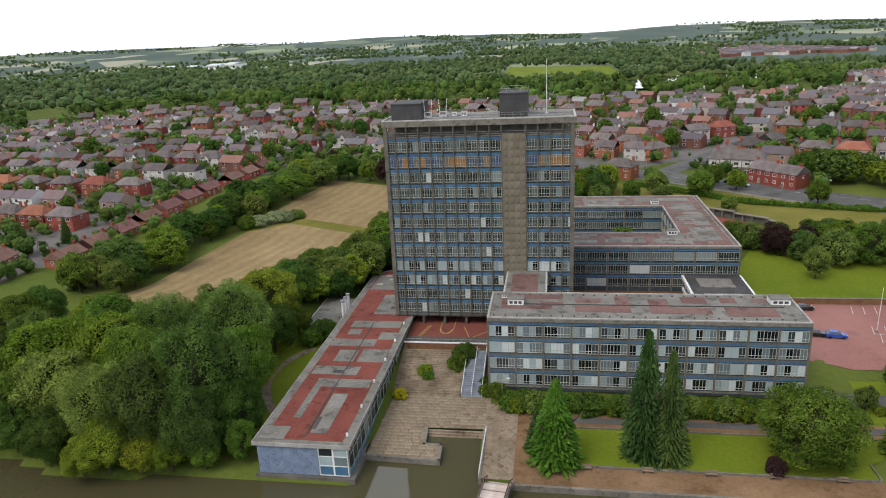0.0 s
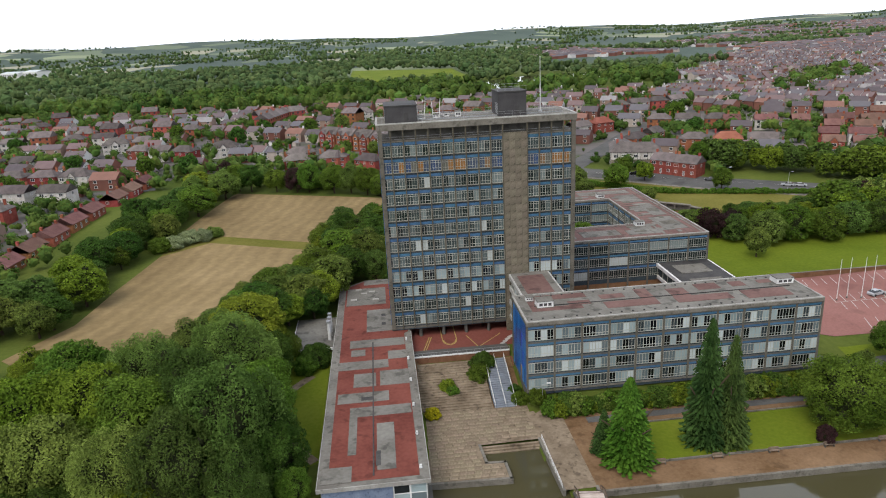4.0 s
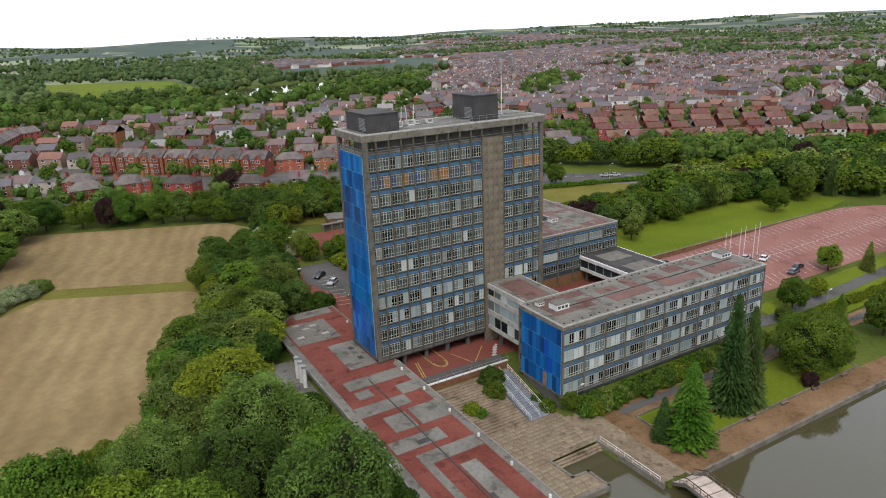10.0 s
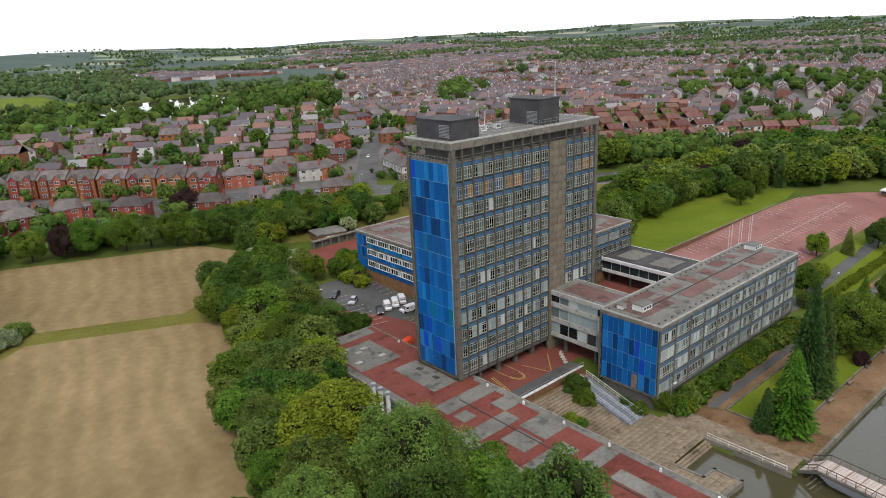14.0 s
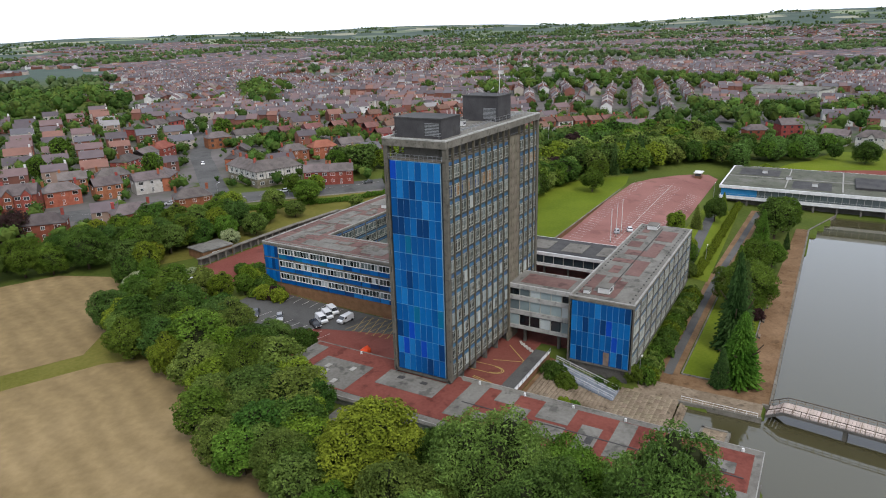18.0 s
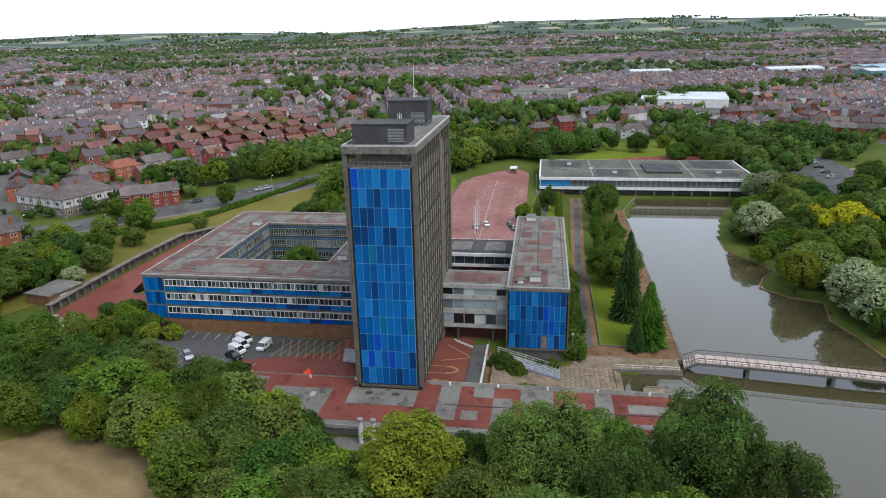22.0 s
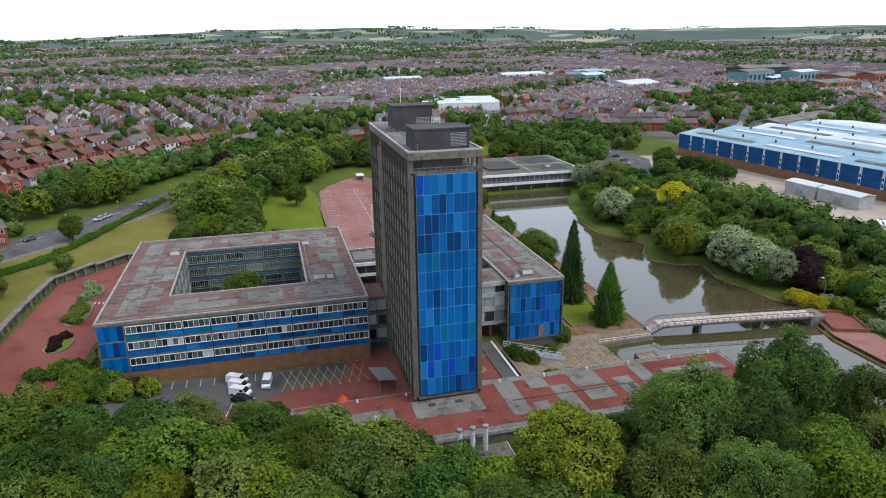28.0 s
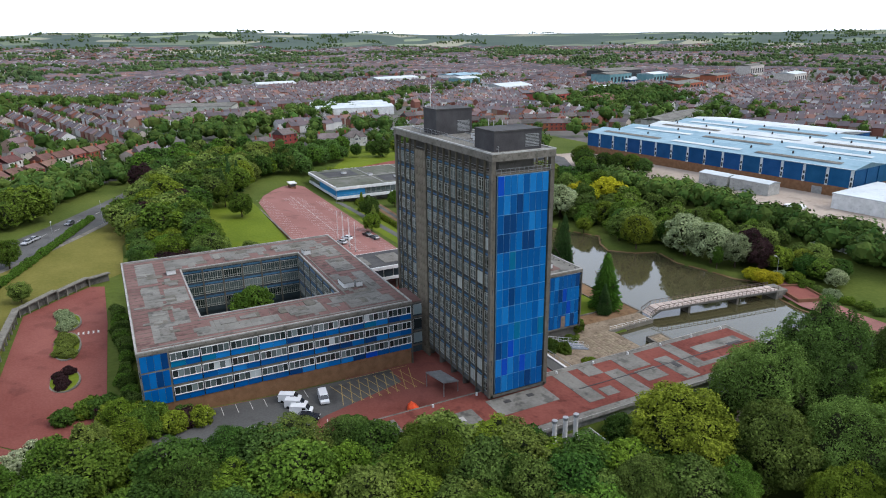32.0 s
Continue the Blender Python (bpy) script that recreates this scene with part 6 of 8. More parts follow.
for x, y, h in ((166, 178, 15), (172, 174, 16), (180, 169, 15), (186, 172, 17)):
    tree(x, y, h, 0.75, "fir", "fir", rnd.randrange(999), "at the lawn's edge", "lawn trees", 1500)
# lakeside lawn
tree(0.8, 103.6, 16.5, 1.35, "cone", "needle", 4, "on the lakeside lawn", "lawn trees")
tree(-2.4, 106.6, 9, 1.2, "cone", "fir", 5, "on the lakeside lawn", "lawn trees")
tree(16, 107, 24.5, 0.72, "fir", "fir", 6, "on the lakeside lawn", "lawn trees")
tree(19.8, 106, 21.5, 0.7, "fir", "fir", 7, "on the lakeside lawn", "lawn trees")
tree(43, 107.8, 14.5, 1.2, "dome", "green", 8, "on the lakeside lawn", "lawn trees", 2600)
tree(36.5, 103.6, 3.2, 0.75, "bush", "copper", 9, "on the lakeside lawn", "lawn trees")
for x, y, h, st, c in ((58, 111, 13, "cone", "green"), (72, 108, 11, "round", "green"), (80, 104, 9, "round", "green"), (98, 109, 14, "cone", "green"), (101, 101.5, 6, "cone", "fir"), (112, 106, 15, "round", "dark"), (122, 104, 13, "round", "green"), (96, 136, 8, "round", "lime"), (107, 131, 9, "fir", "olive"), (121, 127, 10, "round", "dark"), (66, 127, 9, "round", "green"), (78, 128, 6, "round", "lime"), (134, 126, 9, "cone", "lime"), (140, 108, 8, "round", "green"), (58, 124, 5, "round", "olive")):
    tree(x, y, h, 1.05, st, c, rnd.randrange(999), "beside the lake path", "lake path trees", 1500)
# south shore gardens
for x, y, h, w, st, c in ((38.5, 58.2, 12.5, 1.15, "weep", "gold"), (88, 55, 15, 1.3, "round", "silver"), (99, 52, 12, 1.2, "round", "silver"), (140, 36, 15, 1.25, "round", "silver"), (150, 39, 12, 1.2, "round", "silver"), (134, 31, 15, 1.2, "round", "olive"), (65, 60.5, 6, 1.3, "round", "lime"), (118, 52, 9, 1.2, "round", "green"), (74, 52, 9, 1.2, "round", "green"), (50, 56, 10, 1.2, "round", "olive"), (122, 38, 14, 1.0, "round", "olive"), (110, 36, 14, 1.0, "round", "olive"), (30, 46, 14, 1.0, "round", "olive"), (25, 48.5, 15, 1.25, "round", "silver"), (15, 47, 14, 1.2, "round", "silver"),
                          (8, 44, 12, 1.05, "round", "silver"), (9, 36, 12, 1.05, "round", "copper"), (2, 40, 11, 1.0, "round", "copper"), (10, 50, 8, 0.9, "tall", "green"), (-2, 36, 9, 1.1, "round", "gold"), (-10, 34, 8, 1.2, "round", "dark"), (-20, 34, 6, 1.3, "round", "silver"), (60, 52, 6, 1.2, "round", "green"), (72, 56, 7, 1.1, "round", "green"), (46, 52, 14, 1.1, "dome", "willow"), (55, 50, 11, 1.1, "round", "deep"), (62, 45, 12, 1.1, "round", "green"), (70, 46, 10, 1.1, "round", "lime"), (78, 49, 12, 1.1, "round", "deep"), (92, 40, 13, 1.0, "round", "dark"), (112, 26, 12, 1.1, "dome", "green"), (124, 24, 13, 1.1, "dome", "dark"), (142, 22, 12, 1.1, "dome", "willow"),
                          (38, 44, 9, 1.1, "round", "dark"), (20, 40, 8, 1.1, "tall", "green"), (-6, 30, 8, 1.2, "dome", "gold"), (-16, 28, 7, 1.2, "dome", "dark"), (130, 8, 11, 1.1, "dome", "dark"), (138, 2, 10, 1.1, "dome", "green"), (122, 6, 9, 1.1, "dome", "deep"), (112, 14, 10, 1.1, "dome", "green"), (147, -4, 11, 1.1, "dome", "dark"), (154, -8, 12, 1.1, "dome", "green"), (133, -14, 10, 1.1, "dome", "dark"), (125, -17, 10, 1.15, "dome", "green"), (118, -18, 9, 1.1, "dome", "deep"), (141, -12, 9, 1.1, "dome", "dark")):
    tree(x, y, h, w, st, c, rnd.randrange(999), "in the lakeside garden", "garden trees", 1500)
for x, y, h in ((104, 34, 10), (98, 21, 10), (101, 30, 8), (-5, 47, 3.6), (-8, 46, 3.6), (-2, 47.5, 3.6)):
    tree(x, y, h, 1.2, "bush", "yellow", rnd.randrange(999), "in the lakeside garden", "garden shrubs")
wood([(26, 50), (38, 53), (46, 60), (60, 52.5), (72, 58), (84, 62), (108, 56), (124, 50), (146, 42), (150, 24), (120, 15), (60, 13), (10, 17), (-20, 26), (-14, 34), (6, 42)], 6.0, 4.5, 9, ("green", "olive", "lime", "willow", "green", "olive"), "in the lakeside garden", 0.9)
grove([(118, 10), (142, 8), (150, -6), (140, -8), (120, 2)], 6, 4, 7)
grove([(-30, 20), (10, 12), (60, 8), (120, 12), (120, 4), (60, -2), (0, 0), (-40, 6)], 3.6, 6, 10)
wood([(196, 128), (204, 128), (203, 118), (197, 112)], 5, 5, 8, ("green", "lime", "deep"), "beside the restaurant", wide=1.3)
for x, y, h, w, c in ((232, 78, 12, 1.1, "dark"), (214, 60, 10, 1.3, "green"), (222, 50, 11, 1.25, "dark"), (208, 44, 12, 1.2, "green"), (212, 34, 13, 1.2, "willow"), (226, 38, 11, 1.2, "deep"), (246, 62, 8, 1.1, "lime"), (244, 46, 9, 1.1, "green"), (206, 24, 12, 1.2, "willow"), (252, 76, 7, 1.1, "green")):
    tree(x, y, h, w, "dome", c, rnd.randrange(999), "on the grass behind the restaurant", "restaurant trees", 1500)
grove([(158, 36), (200, 32), (230, 10), (230, -20), (206, 4), (176, 14)], 9, 7, 12, 0.8)
grove([(206, 12), (236, 2), (262, -30), (300, -40), (310, 60), (262, 62), (236, 40), (206, 30)], 8, 6, 11, 0.85)
grove([(152, 247), (190, 229), (236, 208), (250, 222), (205, 262), (175, 282), (150, 272)], 6, 6, 11)
for k in range(8):
    tree(-6 - k * 4.6, 39.5 + rnd.uniform(-1, 1) + k * 0.5, rnd.uniform(2.2, 3.6), 1.3, "bush", ("silver", "lime", "green", "olive")[k % 4], rnd.randrange(999), "beside the promenade", "promenade shrubs")
grove([(196, -20), (225, -30), (262, -62), (285, -40), (262, -8), (232, -4)], 8, 5, 10, 0.75)
# shrubs and hedges
for i, c in enumerate(("green", "lime", "dark", "olive")):
    hedge("shrub_border", COLOUR_WORDS[c] + " shrubs along the foot of the office wing", [(-8 + (k * 4 + i) * 1.5, 120.7 + rnd.uniform(-0.5, 0.5), rnd.uniform(2.8, 4.2), rnd.uniform(0.8, 1.05)) for k in range(9)], c, "wing borders")
hedge("path_hedge", "clipped lime-green hedge along the lake path", [(60 + k * 2.2, 122.3 + rnd.uniform(-0.3, 0.3), rnd.uniform(1.8, 2.4), 0.9) for k in range(42)], "lime")
pts_h = []
for k in range(60):
    t = k / 59
    x, y = (36 + (72 - 36) * t * 2, 283 + (257 - 283) * t * 2) if t < 0.5 else (72 + (146 - 72) * (t - 0.5) * 2, 257 + (232 - 257) * (t - 0.5) * 2)
    pts_h.append((x, y - 2, rnd.uniform(1.8, 2.5), 1.0))
hedge("road_hedge", "dark green clipped hedge beside the main road", pts_h, "green")
for i, c in enumerate(("lime", "green", "copper", "dark")):
    hedge("court_border", COLOUR_WORDS[c] + " shrubs beside the court block", [(-19 + rnd.uniform(-2.5, 2.5) + (k * 4 + i) * 0.55, 216 + rnd.uniform(-3, 3) + (k * 4 + i) * 0.75, rnd.uniform(2.0, 4.5), 1.0) for k in range(6)], c, "court borders")
for i, c in enumerate(("dark", "green", "deep")):
    hedge("court_border", COLOUR_WORDS[c] + " shrubs along the court block", [(-9 + (k * 3 + i) * 1.9, 224.6 + rnd.uniform(-0.7, 0.7), rnd.uniform(1.6, 2.8), 1.1) for k in range(10)], c, "court borders")
for cx, n, c in ((43, 4, "silver"), (28, 5, "olive"), (9.5, 3, "copper")):
    hedge("island_shrubs", COLOUR_WORDS[c] + " shrubs planted in the drive island", [(cx + (k - n) * 1.35 + 0.6, 236 + rnd.uniform(-1.4, 1.4), rnd.uniform(1.2, 2.2), 1.25) for k in range(n * 2)], c, "island planting")
for x, y, h, c in ((-20, 134, 3.6, "green"), (-18.6, 137, 3.8, "dark"), (-27, 131.5, 2.6, "lime"), (-26, 130.2, 2.2, "green"), (-30.8, 123.2, 2.2, "yellow"), (-13, 126, 2.6, "green"), (-10.5, 122.6, 3.0, "green"), (-13.5, 129, 2.0, "dark"), (-54.5, 146, 5, "dark"), (-56.5, 143, 4, "green"), (-35, 190, 5.0, "dark"), (-37.5, 193, 4.0, "olive"), (-33, 190.5, 3.0, "green")):
    tree(x, y, h, 1.0, "bush", c, rnd.randrange(999), "beside the steps and paving", "garden shrubs")


# ---- houses ----
M_GLASS_H = material("house_window_glass", (0.02, 0.024, 0.028), (0.07, 0.08, 0.085), 1.0, 4, 0.1, spec=0.6, tint=0.3)


def window_data(w, h):
    """A white-framed house window facing -y: frame, reveals and two panes in one welded mesh."""
    bm = bmesh.new()
    xs, zs = (-w / 2, -w / 2 + 0.09, -0.04, 0.04, w / 2 - 0.09, w / 2), (0, 0.09, h - 0.09, h)
    v = [[bm.verts.new((x, -0.07, z)) for z in zs] for x in xs]
    for i in range(5):
        for k in range(3):
            ring = [v[i][k], v[i + 1][k], v[i + 1][k + 1], v[i][k + 1]]
            if k == 1 and i in (1, 3):
                back = [bm.verts.new((q.co.x, 0.0, q.co.z)) for q in ring]
                for q in range(4):
                    bm.faces.new((ring[q], ring[(q + 1) % 4], back[(q + 1) % 4], back[q]))
                bm.faces.new(back).material_index = 1
            else:
                bm.faces.new(ring)
    rim = [v[i][0] for i in range(6)] + [v[5][1], v[5][2]] + [v[i][3] for i in range(5, -1, -1)] + [v[0][2], v[0][1]]
    deep = [bm.verts.new((q.co.x, 0.04, q.co.z)) for q in rim]
    for q in range(len(rim)):
        bm.faces.new((rim[q - 1], deep[q - 1], deep[q], rim[q]))
    me = bpy.data.meshes.new("window")
    bm.to_mesh(me)
    bm.free()
    me.materials.append(M_WHITE)
    me.materials.append(M_GLASS_H)
    return me


WIN_S, WIN_L, WIN_D = window_data(1.3, 1.25), window_data(2.0, 1.35), window_data(0.95, 2.05)


def house_template(w, d, storeys, wall, roof, hip, gables=0, label="", name="house", far=False):
    """A house with its front to -y, its ridge along x, at the origin."""
    h = 2.65 * storeys
    o = thing(name, 0, 0, 0, label, "house", "houses round the park")
    part("wall", Mesher().box(-w / 2, w / 2, -d / 2, d / 2, -1.5, h), wall, o)
    rh = d * 0.33
    if not hip:
        for x in (-w / 2, w / 2 - 0.2):
            g = Mesher()
            g.v += [(x, -d / 2, h), (x, d / 2, h), (x, 0, h + rh), (x + 0.2, -d / 2, h), (x + 0.2, d / 2, h), (x + 0.2, 0, h + rh)]
            g.f += [(0, 2, 1), (3, 4, 5), (0, 1, 4, 3), (0, 3, 5, 2), (1, 2, 5, 4)]
            part("gable_wall", g, wall, o)
    part("roof", Mesher().gable(-w / 2, w / 2, -d / 2, d / 2, h - 0.05, h + rh, 0.35, 0.16, hip), roof, o)
    for x in ([-w / 2 + 0.8, w / 2 - 0.8] if w > 9 else [w / 2 - 0.8]):
        part("chimney", Mesher().box(x - 0.45, x + 0.45, -0.35, 0.35, h + rh - 1.0, h + rh + 1.1).box(x - 0.52, x + 0.52, -0.42, 0.42, h + rh + 1.1, h + rh + 1.22), M_HOUSE_RED, o)
    n = max(2, int(w / 3.4))
    if far:
        g = Mesher()
        for s in range(storeys):
            for i in range(n):
                x = -w / 2 + w * (i + 0.5) / n
                g.box(x - 0.7, x + 0.7, -d / 2 - 0.05, -d / 2 + 0.02, 2.65 * s + 0.8, 2.65 * s + 2.1)
                g.box(x - 0.6, x + 0.6, d / 2 - 0.02, d / 2 + 0.05, 2.65 * s + 0.9, 2.65 * s + 2.1)
        tagged(part("window_panes", g, M_GLASS_H, o), kind="stuff")
        return o
    for s in range(storeys):
        for i in range(n):
            x = -w / 2 + w * (i + 0.5) / n
            if s == 0 and i == n // 2:
                place("door", WIN_D, o, pose(x, -d / 2, 0))
            else:
                place("window", WIN_L if (i + s) % 2 else WIN_S, o, pose(x, -d / 2, 2.65 * s + 0.9))
        for i in range(2):
            place("window", WIN_S, o, pose(w / 2 - w * (i + 0.5) / 2, d / 2, 2.65 * s + 0.9, 0, 0, 180))
    place("window", WIN_S, o, pose(-w / 2, 0.5, 2.65 * (storeys - 1) + 0.9, 0, 0, -90))
    place("window", WIN_S, o, pose(w / 2, 0.5, 2.65 * (storeys - 1) + 0.9, 0, 0, 90))
    for g in range(gables):
        x = -w / 2 + w * (g + 0.5) / gables
        gw = min(3.2, w / gables * 0.8)
        m = Mesher()
        y0 = -d / 2 - 0.9
        for y in (y0, 0):
            m.v += [(x - gw / 2, y, 0), (x + gw / 2, y, 0), (x + gw / 2, y, h), (x, y, h + gw * 0.62), (x - gw / 2, y, h)]
        m.f += [(0, 1, 2, 3, 4), (9, 8, 7, 6, 5)] + [(q, q + 5, (q + 1) % 5 + 5, (q + 1) % 5) for q in range(5)]
        part("front_gable", m, wall, o)
        r = Mesher()
        for sx in (-1, 1):
            e = [(x + sx * (gw / 2 + 0.3), -d / 2 - 1.15, h - 0.22), (x, -d / 2 - 1.15, h + gw * 0.62 + 0.06), (x, 0, h + gw * 0.62 + 0.06), (x + sx * (gw / 2 + 0.3), 0, h - 0.22)]
            r.poly(e if sx > 0 else e[::-1])
            e2 = [(a, b, c + 0.14) for a, b, c in e]
            r.poly(e2[::-1] if sx > 0 else e2)
            for q in range(4):
                r.poly([e[q], e[(q + 1) % 4], e2[(q + 1) % 4], e2[q]])
        part("gable_roof", r, roof, o)
        for s in range(storeys):
            place("window", WIN_L, o, pose(x, -d / 2 - 0.92, 2.65 * s + 0.85))
    return o


KINDS = {
    "red_semi": house_template(13, 8.5, 2, M_HOUSE_RED, M_TILE, 3.6, 0, "red brick semi-detached house with hipped grey roof"),
    "pale_semi": house_template(13, 8.5, 2, M_HOUSE_PALE, M_TILE, 0, 0, "pale rendered semi-detached house with grey roof"),
    "white": house_template(14, 10, 2, M_HOUSE_PALE, M_TILE, 4.2, 1, "large pale rendered villa with grey hipped roof"),
    "bungalow": house_template(11, 7.5, 1, M_HOUSE_RED, M_TILE_BR, 0, 0, "brick bungalow with brown tiled roof"),
    "victorian": house_template(12, 10, 3, M_HOUSE_RED, M_TILE, 0, 2, "tall red brick Victorian house with front gables"),
    "modern": house_template(8.5, 8, 2, M_HOUSE_RED, M_TILE_BR, 0, 1, "modern brick house with brown tiled roof"),
    "modern_white": house_template(11, 8, 2, M_HOUSE_PALE, M_TILE_BR, 0, 0, "modern rendered house with brown tiled roof"),
    "terrace": house_template(10.4, 8.5, 2, M_HOUSE_RED, M_TILE, 0, 0, "red brick terraced house with slate roof"),
    "red_roof": house_template(13, 9, 2, M_HOUSE_RED, material("orange_tile_roof", (0.20, 0.075, 0.045), (0.31, 0.13, 0.085), 0.4, 5, 0.85, tint=0.2), 3.5, 0, "red brick semi-detached house with orange tiled roof"),
}
FAR_KINDS = {k: None for k in KINDS}
for _k, _a in (("red_semi", (13, 8.5, 2, M_HOUSE_RED, M_TILE, 3.6, 0, "red brick semi-detached house with hipped grey roof")), ("pale_semi", (13, 8.5, 2, M_HOUSE_PALE, M_TILE, 0, 0, "pale rendered semi-detached house with grey roof")),
               ("victorian", (12, 10, 3, M_HOUSE_RED, M_TILE, 0, 0, "tall red brick Victorian house with slate roof")), ("modern", (8.5, 8, 2, M_HOUSE_RED, M_TILE_BR, 0, 0, "modern brick house with brown tiled roof")), ("modern_white", (11, 8, 2, M_HOUSE_PALE, M_TILE_BR, 0, 0, "modern rendered house with brown tiled roof")),
               ("terrace", (10.4, 8.5, 2, M_HOUSE_RED, M_TILE, 0, 0, "red brick terraced house with slate roof"))):
    FAR_KINDS[_k] = house_template(*_a, far=True)
used = set()
BUILT = []


def house(kind, x, y, rz):
    m = pose(x, y, land_at(x, y) + 0.3, 0, 0, rz)
    BUILT.append((x, y))
    far = math.hypot(x + 40, y - 170) > 268 and FAR_KINDS[kind]
    src = far or KINDS[kind]
    if src not in used:
        used.add(src)
        src.matrix_basis = m
        return src
    return copy_thing(src, m)


def row(x0, y0, x1, y1, n, kinds, turn=0):
    rz = math.degrees(math.atan2(y1 - y0, x1 - x0)) + turn
    for i in range(n):
        t = (i + 0.5) / n
        house(kinds[i % len(kinds)], x0 + (x1 - x0) * t, y0 + (y1 - y0) * t, rz + rnd.uniform(-2, 2))


row(-296, 331, -166, 304, 7, ("pale_semi", "red_semi", "pale_semi"))
row(-270, 288, -178, 276, 5, ("red_roof", "red_semi", "red_semi"))
row(-350, 413, -215, 383, 7, ("pale_semi", "pale_semi", "red_semi"))
row(-411, 512, -278, 548, 7, ("red_semi", "victorian", "pale_semi"))
row(-222, 238, -180, 231, 3, ("red_semi", "red_roof"))
row(-161, 188, -151, 284, 7, ("bungalow",))
row(-150, 290, -146, 334, 3, ("bungalow",))
row(-176, 166, -182, 196, 2, ("bungalow",))
row(-176, 402, -136, 385, 3, ("red_semi", "pale_semi"))
row(-250, 352, -172, 338, 5, ("red_semi", "white", "red_semi"))
row(-310, 456, -200, 456, 6, ("victorian", "red_semi", "pale_semi"))
row(-240, 486, -150, 470, 5, ("red_semi", "victorian"))
row(-391, 575, -166, 600, 10, ("red_semi", "victorian", "terrace"))
row(-200, 425, -170, 433, 2, ("white", "red_semi"))
row(-132, 393, -112, 393, 1, ("white",))
row(-124, 507, -93, 531, 3, ("victorian",))
row(-86, 343, -52, 345, 2, ("red_semi",))
row(-68, 406, 0, 346, 7, ("victorian",))
row(-86, 366, -70, 357, 1, ("red_semi",))
row(-68, 353, -52, 340, 1, ("red_semi",))
row(-50, 338, -34, 325, 1, ("red_semi",))
row(-28, 322, -8, 306, 1, ("red_semi",))
row(-4, 303, 12, 296, 1, ("red_semi",))
row(22, 303, 37, 295, 1, ("red_semi",))
row(4, 356, 50, 337, 3, ("red_semi", "terrace", "pale_semi"))
row(40, 333, 58, 346, 1, ("red_semi",), 180)
row(20, 372, 46, 356, 2, ("terrace", "red_semi"))
row(55, 379, 99, 397, 3, ("red_semi", "pale_semi", "red_roof"))
row(117, 454, 175, 464, 4, ("red_semi", "pale_semi"))
row(-60, 512, -34, 514, 1, ("white",))
row(-14, 517, 40, 480, 3, ("pale_semi", "red_semi", "victorian"))
row(-64, 497, -44, 482, 1, ("victorian",))
row(-26, 469, 0, 452, 2, ("terrace",))
row(-115, 478, -104, 528, 4, ("victorian",))
row(110, 330, 150, 308, 3, ("red_semi", "red_roof", "pale_semi"))
row(86, 336, 112, 356, 2, ("red_semi", "terrace"))
row(118, 392, 160, 372, 3, ("red_semi", "pale_semi", "red_semi"))
for k, (x0, y0, x1, y1) in enumerate(((160, 296, 250, 244), (172, 318, 268, 262), (188, 338, 290, 280), (206, 356, 312, 296), (150, 372, 246, 334), (236, 372, 330, 318), (262, 254, 318, 212))):
    row(x0, y0, x1, y1, 8 if k < 4 else 6, ("modern", "modern_white", "modern"), 180 if k % 2 else 0)
row(288, 140, 306, 108, 2, ("red_semi", "victorian"), 180)
row(283, 66, 289, 100, 2, ("white", "pale_semi"), 180)
row(267, 206, 276, 184, 2, ("victorian", "red_semi"), 180)
row(301, -28, 268, -104, 8, ("terrace",), 180)
row(326, -30, 298, -154, 11, ("terrace",), 180)
row(376, 0, 400, -66, 6, ("terrace",), 180)
row(81.7, 289, 94.3, 273, 2, ("terrace",))
pub = thing("corner_pub", 78.5, 304.5, land_at(78, 304) + 0.2, "large mock-Tudor corner pub with stone ground floor and grey roofs", "pub", rz=-18)
part("wall", Mesher().box(-11, 11, -6, 6, 3.2, 6.6), M_HOUSE_PALE, pub)
part("wing_wall", Mesher().box(-11, -0.5, 6, 21, 3.2, 6.6), M_HOUSE_PALE, pub)
part("base_course", Mesher().prism([(-11.1, -6.1), (11.1, -6.1), (11.1, 6.1), (-0.4, 6.1), (-0.4, 21.1), (-11.1, 21.1)], -1.5, 3.2), M_STONE, pub, "sandstone ground floor")
part("roof", Mesher().gable(-11, 11, -6, 6, 6.55, 10.2, 0.5, 0.16, 4), M_TILE, pub)
part("wing_roof", Mesher().gable(5, 21.5, 0.5, 11, 6.5, 9.8, 0.5, 0.16, 3), M_TILE, pub, m=pose(0, 0, 0, 0, 0, 90))
for x, y in ((-8, 0), (0, 0), (8, 0), (-5.7, 12), (-5.7, 18)):
    part("chimney", Mesher().box(x - 0.5, x + 0.5, y - 0.4, y + 0.4, 8.6, 11.6), M_HOUSE_RED, pub)
for x in (-8.6, -4.3, 0, 4.3, 8.6):
    place("window", WIN_L, pub, pose(x, -6.02, 4.2))
    place("window", WIN_L, pub, pose(x, -6.12, 0.9))
for y in (-3, 2, 7, 12, 17):
    place("window", WIN_L, pub, pose(-11.02, y, 4.2, 0, 0, -90))
    place("window", WIN_L, pub, pose(-11.12, y, 0.9, 0, 0, -90))
stud = Mesher().box(-0.1, 0.1, -0.06, 0.02, 3.25, 6.5).data("timber_stud", M_ROOF_DARK)
for k in range(16):
    if k % 3 != 1:
        place("timber_stud", stud, pub, pose(-10.8 + k * 1.44, -6, 0))
for k in range(18):
    if k % 3 != 1:
        place("timber_stud", stud, pub, pose(-11, -5.8 + k * 1.56, 0, 0, 0, -90))
